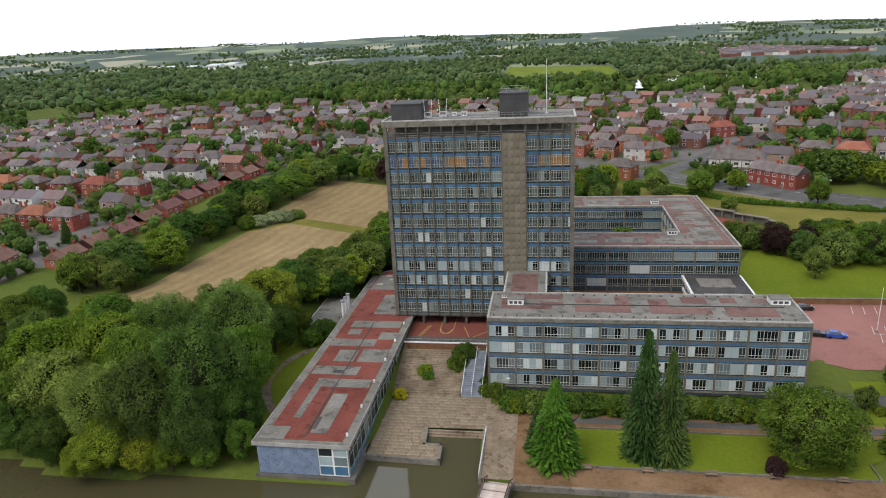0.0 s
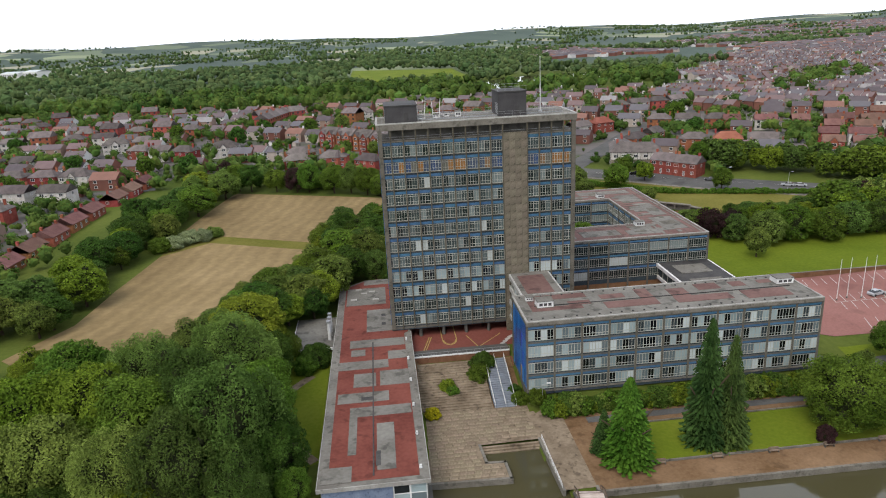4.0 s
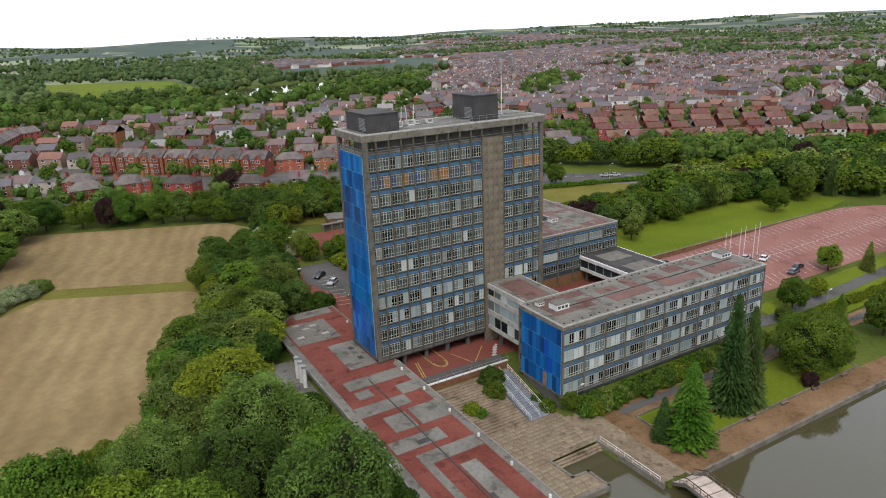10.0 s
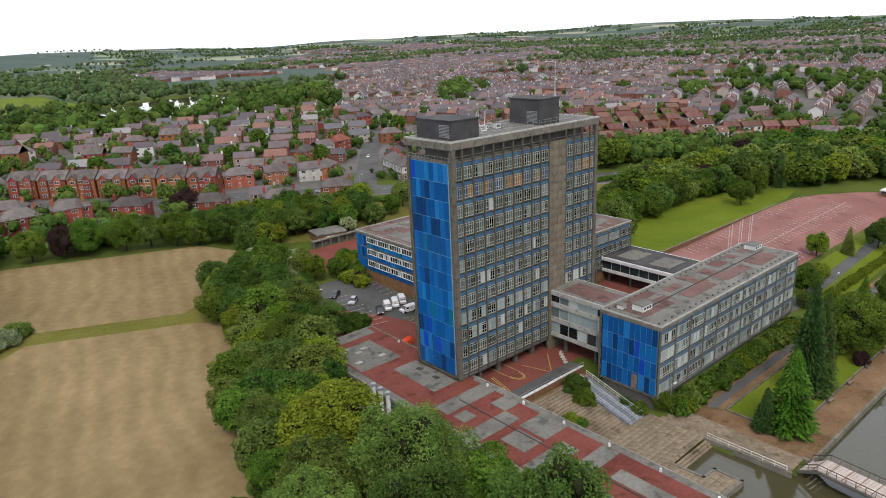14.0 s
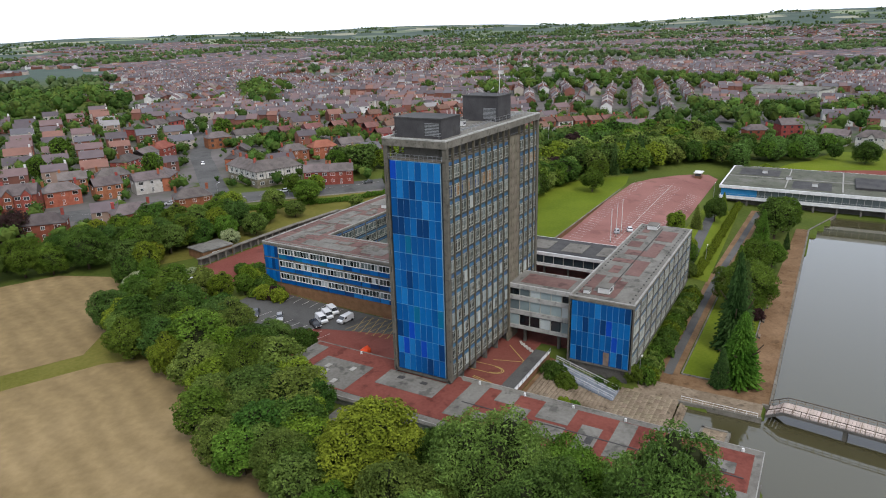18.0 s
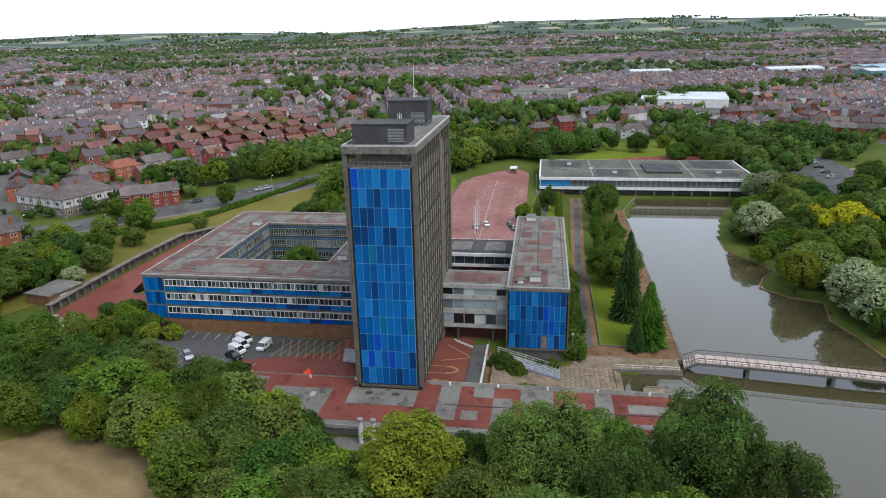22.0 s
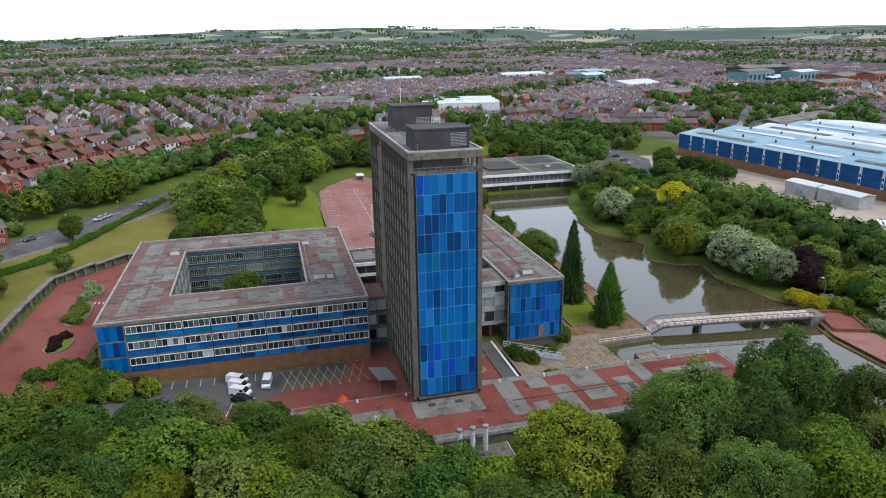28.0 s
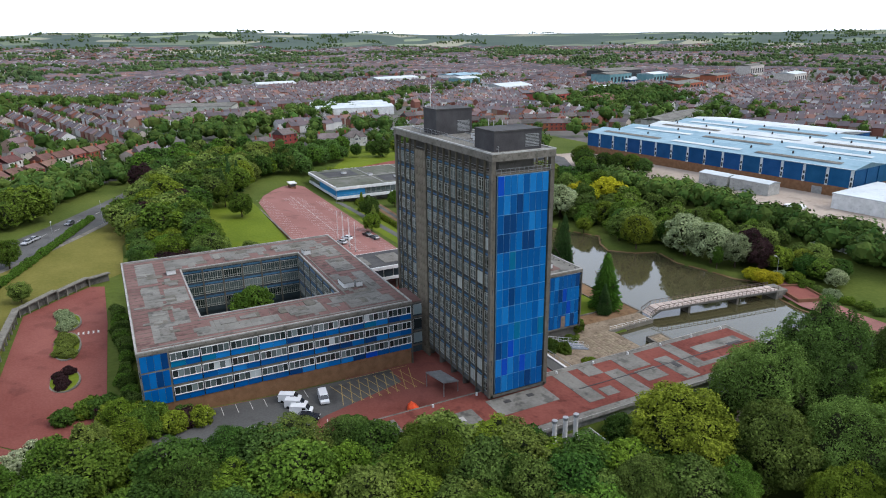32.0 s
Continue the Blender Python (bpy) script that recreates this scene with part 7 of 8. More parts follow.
part("stringer", Mesher().box(-11.08, 11.08, -6.08, -6, 3.1, 3.35).box(-11.08, -11, -6, 21.05, 3.1, 3.35), M_ROOF_DARK, pub)
BUILT.extend([(78, 304), (74, 318), (84, 300)])

# garden trees between the houses
for x, y in list(BUILT):
    for k in range(3):
        a = rnd.uniform(0, 6.28)
        GROVE.append((x + 12 * math.cos(a), y + 12 * math.sin(a), rnd.uniform(2.5, 8)))
GARDEN = {}
for x, y, h, c in ((-190, 360, 12, "dark"), (-205, 325, 11, "green"), (-225, 310, 10, "dark"), (-152, 350, 11, "green"), (-130, 345, 12, "dark"), (-110, 330, 10, "copper"), (-120, 420, 13, "dark"), (-90, 375, 11, "green"), (-40, 365, 9, "olive"), (-55, 372, 9, "green"), (-24, 346, 9, "olive"), (-14, 352, 8, "green"), (-160, 440, 13, "green"), (-250, 430, 13, "dark"), (-280, 380, 12, "green"), (-310, 360, 11, "dark"), (-200, 250, 8, "green"), (-175, 215, 10, "fir"), (-140, 172, 12, "fir"), (60, 360, 12, "green"), (128, 350, 12, "dark"), (140, 400, 14, "green"), (-80, 440, 13, "green"), (-110, 455, 12, "dark"), (-30, 420, 12, "green"), (10, 430, 12, "dark"), (-60, 455, 12, "olive"), (60, 430, 13, "green"), (30, 400, 11, "green")):
    GARDEN.setdefault(c, []).append((x, y, h, 1.0))

for c, spots in GARDEN.items():
    merged("garden_trees", COLOUR_WORDS[c] + " trees among the houses", "trees", spots, "fir" if c == "fir" else "round", c, kind="stuff")

# ---- the town and woods in the distance ----
rt = np.random.default_rng(11)


def soup(name, verts, faces, mat, label, category):
    me = bpy.data.meshes.new(name)
    me.from_pydata(verts, [], faces)
    me.materials.append(mat)
    return tagged(new(name, me), label, category, kind="stuff")


wall_v, wall_f, roof_v, roof_f = [], [], [], []
TREES_FAR = list(GROVE)


win_v, win_f, pane_v, pane_f = [], [], [], []


def far_house(x, y, z, a, w, d, h, rh, chim=True, wins=False):
    ca, sa = math.cos(a), math.sin(a)

    def P(u, v, k):
        return (x + u * ca - v * sa, y + u * sa + v * ca, z + k)

    k = len(wall_v)
    wall_v.extend([P(-w, -d, -2), P(w, -d, -2), P(w, d, -2), P(-w, d, -2), P(-w, -d, h), P(w, -d, h), P(w, d, h), P(-w, d, h), P(-w, 0, h + rh), P(w, 0, h + rh)])
    wall_f.extend([(k, k + 1, k + 5, k + 4), (k + 2, k + 3, k + 7, k + 6), (k + 1, k + 2, k + 6, k + 9, k + 5), (k + 3, k, k + 4, k + 8, k + 7)])
    q = len(roof_v)
    e = 0.35
    roof_v.extend([P(-w - 0.1, -d - e, h - 0.15), P(w + 0.1, -d - e, h - 0.15), P(w + 0.1, 0, h + rh + 0.1), P(-w - 0.1, 0, h + rh + 0.1), P(w + 0.1, d + e, h - 0.15), P(-w - 0.1, d + e, h - 0.15)])
    roof_f.extend([(q, q + 1, q + 2, q + 3), (q + 3, q + 2, q + 4, q + 5)])
    if wins:
        for side in (-1, 1):
            for u in (-w * 0.55, w * 0.55):
                for zz in (0.9, 3.3):
                    for vs, fs, g, o in ((win_v, win_f, 0.85, 0.04), (pane_v, pane_f, 0.68, 0.07)):
                        k = len(vs)
                        vs.extend([P(u - g, side * (d + o), zz + 0.7 - g * 0.8), P(u + g, side * (d + o), zz + 0.7 - g * 0.8), P(u + g, side * (d + o), zz + 0.7 + g * 0.8), P(u - g, side * (d + o), zz + 0.7 + g * 0.8)])
                        fs.append((k, k + 1, k + 2, k + 3))
    if chim:
        c = len(wall_v)
        for kz in (h + rh - 0.6, h + rh + 1.3):
            wall_v.extend([P(w - 1.1, -0.4, kz), P(w - 0.2, -0.4, kz), P(w - 0.2, 0.4, kz), P(w - 1.1, 0.4, kz)])
        wall_f.extend([(c, c + 1, c + 5, c + 4), (c + 1, c + 2, c + 6, c + 5), (c + 2, c + 3, c + 7, c + 6), (c + 3, c, c + 4, c + 7), (c + 4, c + 5, c + 6, c + 7)])


FAR_BLOCKS = [
    (639, -439, 60, 30, 16, "teal", "grey", "glazed office block in the town centre"),
    (626, -504, 46, 26, 14, "teal", "white", "glazed office block with white roof in the town centre"),
    (518, -449, 70, 30, 9, "red", "grey", "red clad retail building in the town"),
    (528, -326, 44, 30, 7, "white", "white", "white retail shed in the town"),
    (648, -732, 60, 24, 18, "pale", "grey", "pale office block in the town centre"),
    (761, -267, 40, 26, 12, "teal", "white", "pale glazed building in the town"),
    (642, -266, 60, 40, 7, "white", "white", "white roofed retail shed in the town"),
    (575, -574, 50, 24, 12, "red", "grey", "red brick office block in the town"),
    (516, -656, 54, 26, 14, "pale", "white", "pale office block in the town"),
    (495, -234, 56, 34, 7, "red", "grey", "red brick hall in the town"),
]
OPEN = [(b[0], b[1], b[2] * 0.7) for b in FAR_BLOCKS] + [(480, 10, 75), (275, -185, 60), (740, -530, 70), (615, -555, 60), (900, -330, 60), (925, -220, 60), (120, -90, 140), (40, -110, 140), (390, 300, 0), (420, -240, 80), (560, 130, 60)]


BUILT_AT = np.array(BUILT)
ROADS = [(-150, 432, -16, 344), (-16, 344, 62, 289), (62, 289, 150, 231), (150, 231, 260, 180), (48, 302, 107, 381), (107, 381, 220, 480)]


def off_road(x, y, gap=10):
    for x0, y0, x1, y1 in ROADS:
        t = max(0, min(1, ((x - x0) * (x1 - x0) + (y - y0) * (y1 - y0)) / ((x1 - x0) ** 2 + (y1 - y0) ** 2)))
        if math.hypot(x - x0 - t * (x1 - x0), y - y0 - t * (y1 - y0)) < gap:
            return False
    return True


def clear_of_houses(x, y, gap):
    return bool((np.abs(BUILT_AT - (x, y)).max(axis=1) > gap).all())


def free_for_town(x, y):
    if x < 300 and -60 < y < 420 and x > -150:
        return False
    if any(math.hypot(x - a, y - b) < r for a, b, r in OPEN):
        return False
    return clear_of_houses(x, y, 15)


def town_tree(x, y, h):
    if not (-150 < x < 300 and -60 < y < 420):
        TREES_FAR.append((x, y, h))


def belongs(x, y):
    """town, wood or field, by the lie of the district"""
    d, a = math.hypot(x - 40, y - 150), math.degrees(math.atan2(y - 150, x - 40))
    if -88 < a < 64 + 4 * math.sin(d * 0.004):
        if d < 3200:
            return "town"
    elif 60 <= a < 78 and d > 900:
        return "town" if 1200 < d < 2400 and math.sin(x * 0.006) > -0.2 else "mixed"
    if x < -270 and 120 < y < 600 and d < 1000:
        return "town"
    if 95 < a < 175 and d > 1450:
        return "field"
    return "wood" if d < 1500 else "mixed"


CELL = 92.0
for iy in range(-34, 34):
    for ix in range(-20, 36):
        cx, cy = ix * CELL + 40, iy * CELL + 150
        d = math.hypot(cx - 40, cy - 150)
        if d > 3250 or belongs(cx, cy) != "town" or (cx < -260 and not (120 < cy < 600)):
            continue
        nz = noise.noise(Vector((cx * 0.0021, cy * 0.0021, 3.3)))
        a = math.radians(90 * round(nz * 3) + 35 * nz + 20)
        park = noise.noise(Vector((cx * 0.0033 + 9, cy * 0.0033, 7.7)))
        if park > (0.22 if d < 2300 else 0.0):
            for k in range(int(10 + 8 * rt.random())):
                town_tree(cx + rt.uniform(-46, 46), cy + rt.uniform(-46, 46), rt.uniform(8, 15))
            continue
        rows_n = 4 if d < 1500 else 3
        step = 7.2 if d < 900 else 14.0 if d < 2300 else 23.0
        for r in range(rows_n):
            v = (r - (rows_n - 1) / 2) * CELL / rows_n
            u = -CELL * 0.46
            red = rt.uniform(-0.3, 0.5)
            while u < CELL * 0.46:
                x, y = cx + u * math.cos(a) - v * math.sin(a), cy + u * math.sin(a) + v * math.cos(a)
                if rt.random() < 0.93 and free_for_town(x, y):
                    far_house(x, y, land_at(x, y), a, step * 0.48, rt.uniform(3.6, 4.6), rt.uniform(4.8, 5.8), rt.uniform(2.0, 2.9), d < 1100)
                u += step
            for k in range(4 if rt.random() < 0.6 else 3):
                u, w = rt.uniform(-44, 44), v + CELL / rows_n / 2 + rt.uniform(-3, 3)
                town_tree(cx + u * math.cos(a) - w * math.sin(a), cy + u * math.sin(a) + w * math.cos(a), rt.uniform(4, 9))
# streets, yards and small gardens under the town
M_YARDS = material("town_streets_and_yards", (0.055, 0.085, 0.025), (0.17, 0.155, 0.145), 0.035, 0.16, 0.9, c3=(0.125, 0.115, 0.105), bump=0.0, coord="World")
gm.materials.append(M_YARDS)
SUBURB_N = [(-70, 330), (20, 308), (66, 336), (112, 302), (150, 276), (170, 262), (262, 196), (300, 170), (340, 240), (340, 420), (250, 560), (150, 600), (-150, 610), (-150, 400)]
SUBURB_W = [(-420, 180), (-168, 160), (-160, 290), (-140, 340), (-108, 350), (-86, 372), (-150, 440), (-150, 590), (-420, 620)]
FX, FY = (GX[:-1, :-1] + GX[1:, 1:]) / 2, (GY[:-1, :-1] + GY[1:, 1:]) / 2
FD = np.hypot(FX - 40, FY - 150)
FA = np.degrees(np.arctan2(FY - 150, FX - 40))
BUILT_UP = ((FA > -88) & (FA < 64 + 4 * np.sin(FD * 0.004))) | ((FX < -270) & (FY > 120) & (FY < 600) & (FD < 1000))
BUILT_UP &= (FD < 2400) & ~((FX > -150) & (FX < 290) & (FY > -60) & (FY < 420))
BUILT_UP |= inside(FX, FY, SUBURB_N) | inside(FX, FY, SUBURB_W)
gm.polygons.foreach_set("material_index", BUILT_UP.astype(np.int32).ravel())
# suburbs round the park: semis, sheds, hedges and garden trees between the nearer houses
for poly, ang in ((SUBURB_N, -31), (SUBURB_W, -10)):
    xs, ys = [p[0] for p in poly], [p[1] for p in poly]
    ca, sa = math.cos(math.radians(ang)), math.sin(math.radians(ang))
    for v in np.arange(-620, 760, 27):
        for u in np.arange(-700, 760, 15.5):
            x, y = u * ca - v * sa + rt.uniform(-1, 1), u * sa + v * ca + rt.uniform(-1, 1)
            if not inside(x, y, poly):
                continue
            if rt.random() < 0.62 and off_road(x, y, 12) and clear_of_houses(x, y, 14.5):
                far_house(x, y, land_at(x, y), math.radians(ang), rt.uniform(5, 6.6), rt.uniform(3.8, 4.6), rt.uniform(4.8, 5.6), rt.uniform(2.2, 3.0), True, True)
            for k in range(3):
                px, py = x + rt.uniform(-7, 7), y + rt.uniform(9, 17)
                if off_road(px, py, 7) and clear_of_houses(px, py, 7):
                    TREES_FAR.append((px, py, rt.choice([2.0, 2.5, 3.0, 4.0, 6.0, 8.5])))
            if rt.random() < 0.4:
                px, py = x + rt.uniform(-6, 6), y + rt.uniform(9, 16)
                if off_road(px, py, 7) and clear_of_houses(px, py, 9):
                    far_house(px, py, land_at(px, py), math.radians(ang + 90), 1.8, 1.3, 2.0, 0.8, False)
for poly, n in ((SUBURB_N, 1500), (SUBURB_W, 1700), ([(-150, 340), (-104, 312), (-60, 300), (-26, 288), (0, 300), (-70, 350), (-110, 372), (-140, 372)], 420)):
    xs, ys = [p[0] for p in poly], [p[1] for p in poly]
    for k in range(n):
        px, py = rt.uniform(min(xs), max(xs)), rt.uniform(min(ys), max(ys))
        if inside(px, py, poly) and off_road(px, py, 8.5) and clear_of_houses(px, py, 7.5):
            TREES_FAR.append((px, py, float(rt.choice([1.6, 2.2, 3.0, 4.0, 5.5, 8.0]))))
# tree belts through the town
for x0, y0, x1, y1, wdt, n in ((300, 205, 560, -40, 22, 90), (420, 420, 900, 60, 26, 120), (700, 560, 1250, 180, 30, 120), (560, -60, 900, -420, 40, 110), (330, -160, 520, -380, 60, 130), (240, -230, 520, -330, 70, 140), (1000, -100, 1500, -500, 60, 120), (600, 800, 1300, 700, 60, 130), (1300, 300, 1900, 0, 80, 140), (900, -700, 1500, -900, 80, 150), (250, 480, 420, 640, 24, 50)):
    for k in range(n):
        t = rt.random()
        town_tree(x0 + (x1 - x0) * t + rt.normal() * wdt * 0.5, y0 + (y1 - y0) * t + rt.normal() * wdt * 0.5, rt.uniform(8, 15))
# woods to the north
WOODFIELD = [(-75, 930), (95, 900), (95, 1190), (-75, 1290)]
FARLAKE = [(62, 700), (110, 690), (165, 735), (240, 800), (262, 862), (190, 880), (120, 850), (60, 790)]
LAKESIDE = [(48, 690), (114, 680), (172, 730), (250, 796), (272, 866), (190, 892), (112, 860), (48, 796)]
for k in range(7600):
    x, y = rt.uniform(-1250, 620), rt.uniform(455, 1700)
    d = math.hypot(x - 40, y - 150)
    if d > 1560 or inside(x, y, WOODFIELD) or inside(x, y, LAKESIDE) or any(abs(x - a) < 13 and abs(y - b) < 13 for a, b in BUILT):
        continue
    what = belongs(x, y)
    if what == "wood" and (y > 590 or abs(x + 60) > 400) and not (x < -270 and y < 600):
        TREES_FAR.append((x, y, rt.uniform(10, 17)))
for k in range(2500):
    a, d = rt.uniform(0, 2 * math.pi), rt.uniform(1500, 4300)
    if noise.noise(Vector((math.cos(a) * d * 0.0012, math.sin(a) * d * 0.0012, 1))) > -0.12:
        lx, ly = rt.uniform(15, 75), rt.uniform(10, 25)
        for j in range(13):
            TREES_FAR.append((40 + d * math.cos(a) + rt.normal() * lx, 150 + d * math.sin(a) + rt.normal() * ly, rt.uniform(10, 17)))
for k in range(700):
    x, y = rt.uniform(-420, -260), rt.uniform(100, 660)
    if free_for_town(x, y):
        TREES_FAR.append((x, y, rt.uniform(4, 9)))

ico = bmesh.new()
bmesh.ops.create_icosphere(ico, subdivisions=1, radius=1)
ICO_V, ICO_F = np.array([v.co[:] for v in ico.verts]), np.array([[v.index for v in f.verts] for f in ico.faces])
ico.free()
QUAD_F = np.array([[0, 1, 3], [1, 2, 3]])


def far_trees(name, trees, mat, label, leafy, lobes=3):
    """Three uneven lobes a tree with loose leaf clumps over them, all in one mesh."""
    T = np.repeat(np.array(trees), lobes, axis=0)
    n = len(T)
    h = T[:, 2:3]
    r = h * rt.uniform(0.28, 0.44, (n, 1))
    c = np.concatenate([T[:, :2] + rt.normal(size=(n, 2)) * h * 0.17, land(T[:, 0], T[:, 1])[:, None] + h * rt.uniform(0.3, 0.7, (n, 1))], 1)
    v = ICO_V[None] * r[:, None] * (0.82 if leafy else 1.0) * rt.uniform(0.72, 1.18, (n, len(ICO_V), 1)) + c[:, None]
    f = ICO_F[None] + (np.arange(n) * len(ICO_V))[:, None, None]
    d = rt.normal(size=(n, leafy, 3))
    d[..., 2] = np.abs(d[..., 2]) * 0.9
    d /= np.linalg.norm(d, axis=2)[..., None]
    p = c[:, None] + d * r[:, None] * rt.uniform(0.88, 1.15, (n, leafy, 1))
    u = np.cross(d, rt.normal(size=(n, leafy, 3)))
    u /= np.linalg.norm(u, axis=2)[..., None] + 1e-6
    w = np.cross(d, u)
    s = h[:, None] * rt.uniform(0.035, 0.075, (n, leafy, 1))
    q = np.stack([p - u * s, p - w * s, p + u * s, p + w * s], 2).reshape(-1, 3)
    qf = (QUAD_F[None] + (np.arange(n * leafy) * 4)[:, None, None]).reshape(-1, 3) + n * len(ICO_V)
    me = bpy.data.meshes.new(name)
    me.from_pydata(np.concatenate([v.reshape(-1, 3), q]).tolist(), [], np.concatenate([f.reshape(-1, 3), qf]).tolist())
    me.materials.append(mat)
    tagged(new(name, me), label, "trees", kind="stuff")


# bluer and duller than the near woods: haze painted into the leaf colour
M_HAZY_WOODS = material("hazy_wood_leaves", (0.032, 0.058, 0.021), (0.105, 0.150, 0.052), 0.02, 0.25, 0.8, island=0.28, bump=0.0, coord="World", spec=0.03)
away = [math.hypot(t[0] - 40, t[1] - 150) for t in TREES_FAR]
near_set = [t for t, d in zip(TREES_FAR, away) if d < 700]
far_set = [t for t, d in zip(TREES_FAR, away) if 700 <= d < 1500]
hill_set = [t for t, d in zip(TREES_FAR, away) if d >= 1500]
M_GROVE = material("wood_leaves", (0.026, 0.055, 0.011), (0.105, 0.165, 0.032), 0.02, 0.25, 0.8, island=0.3, bump=0.0, coord="World", spec=0.03)
far_trees("distant_woods", near_set, M_GROVE, "dense green woods and belts of trees", 30)
far_trees("far_woods", far_set, M_HAZY_WOODS, "far green woods beyond the houses", 5, 2)
far_trees("hill_woods", hill_set, M_HAZY_WOODS, "woods on the far hills", 0, 1)
soup("town_walls", wall_v, wall_f, M_FARWALL, "brick and rendered walls of terraced streets", "terraced houses")
soup("town_window_frames", win_v, win_f, M_WHITE, "white window frames of the nearer houses", "windows")
soup("town_window_panes", pane_v, pane_f, M_GLASS_H, "dark window panes of the nearer houses", "windows")
soup("town_roofs", roof_v, roof_f, M_FARROOF, "slate and tile roofs of terraced streets", "terraced houses")
lake_top = max(land_at(x, y) for x, y in FARLAKE) + 0.8
tagged(place("far_lake", Mesher().poly([(x, y, lake_top) for x, y in FARLAKE]).data("far_lake", M_WATER)), "pale lake in the woods", "lake", kind="structure")
drape("far_meadow", WOODFIELD, M_GRASS, 0.6, "light green meadow in the woods", "meadow", 20.0)


def shed(x, y, w, d, h, rz, wall, roof, label, ridges=1):
    o = thing("warehouse", x, y, land_at(x, y), label, "warehouse", "far sheds", rz)
    part("wall", Mesher().box(-w / 2, w / 2, -d / 2, d / 2, -2, h), wall, o)
    for k in range(ridges):
        y0 = -d / 2 + d * k / ridges
        part("roof", Mesher().gable(-w / 2, w / 2, y0, y0 + d / ridges, h, h + d / ridges * 0.09, 0.2, 0.2), roof, o)
    n = max(3, int(w / 9))
    for k in range(n):
        part("window", Mesher().box(-w / 2 + w * (k + 0.25) / n, -w / 2 + w * (k + 0.75) / n, -d / 2 - 0.06, -d / 2, h * 0.35, h * 0.75), M_GLASS_H, o)
    return o


M_PALEBLUE = material("pale_blue_sheet_roof", (0.19, 0.31, 0.37), (0.30, 0.43, 0.49), 0.08, 1.0, 0.55, spots=0.15)
M_WHITEROOF = material("white_sheet_roof", (0.46, 0.50, 0.50), (0.64, 0.68, 0.68), 0.1, 1.0, 0.55, spots=0.15)
M_CLAD = material("dark_blue_cladding", (0.008, 0.055, 0.15), (0.02, 0.09, 0.22), 0.2, 3, 0.45, tint=0.12)
shed(482, 8, 70, 62, 7, 80, M_WHITE, M_WHITEROOF, "supermarket with broad white roof", 3)
shed(262, -182, 84, 18, 6.5, -66, M_FRAME, M_ROOF_GREY, "long low grey workshop", 1)
shed(900, -335, 70, 44, 9, -60, M_WHITE, M_PALEBLUE, "pale blue roofed warehouse", 2)
shed(922, -222, 84, 30, 7, -75, M_WHITE, M_WHITEROOF, "long white roofed warehouse", 1)
shed(740, -530, 90, 36, 14, -80, M_GLASS_H, M_ROOF_GREY, "glazed grey office block", 1)
shed(615, -557, 70, 34, 8, -62, M_HOUSE_RED, M_ROOF_GREY, "red clad retail warehouse", 1)
shed(640, -470, 40, 30, 7, -70, M_CLAD, M_WHITEROOF, "blue clad warehouse with white roof", 1)
shed(560, 130, 60, 34, 7, 70, M_FRAME, M_ROOF_GREY, "grey flat school building", 2)
shed(900, -20, 60, 24, 8, -80, M_WHITE, M_WHITEROOF, "white roofed far warehouse", 1)
shed(420, -236, 50, 40, 6, -60, M_HOUSE_RED, M_TILE_BR, "red brick hall with brown roof", 1)
M_TEAL = material("teal_glazing", (0.10, 0.22, 0.24), (0.20, 0.34, 0.36), 0.2, 2, 0.3)
for x, y, w, d, h, wall, roof, lab in FAR_BLOCKS:
    shed(x, y, w, d, h, -70, {"white": M_WHITE, "teal": M_TEAL, "red": M_HOUSE_RED, "pale": M_HOUSE_PALE}[wall], M_WHITEROOF if roof == "white" else M_ROOF_GREY, lab, 1)
for x, y, w, h in ((-1250, 2180, 70, 10), (-1120, 2080, 60, 9), (-980, 1960, 80, 12), (-900, 1900, 60, 14)):
    shed(x, y, w, 40, h, -35, M_WHITE, M_WHITEROOF, "large far industrial building", 1)


# ---- factory across the lake ----
fac = thing("factory", 34.0, -53.5, land_at(100, -48), "long blue-clad factory with pale blue roofs", "factory", rz=6.6)
FL, FD, FH = 152.0, 104.0, 12.4
part("wall", Mesher().box(0, FL, -FD, -0.3, -3, FH - 0.2), M_CLAD, fac)
part("brick_base", Mesher().box(-0.15, FL + 0.15, -FD, 0.0, -3, 4.6), M_BRICK, fac)
for k in range(15):
    x = k * FL / 15
    part("cladding_panel", Mesher().box(x + 1.2, x + FL / 15, -0.3, -0.02, 4.6, FH - 0.2), M_CLAD, fac)
    w = part("window_strip", Mesher().box(x, x + 1.2, -0.3, 0.02, 4.6, FH - 0.3), M_WHITEROOF, fac, "white glazed strip")
    place("pane", Mesher().box(x + 0.2, x + 1.0, 0.0, 0.05, 5.2, 7.2).data("pane", M_GLASS_H), w)
    place("pane", Mesher().box(x + 0.2, x + 1.0, 0.0, 0.05, 8.0, 9.2).data("pane", M_GLASS_H), w)
for k in range(10):
    x = k * 10.0
    part("cladding_panel", Mesher().box(-0.28, -0.02, -x - 9.2, -x - 0.6, 4.6, FH - 0.2), M_CLAD, fac)
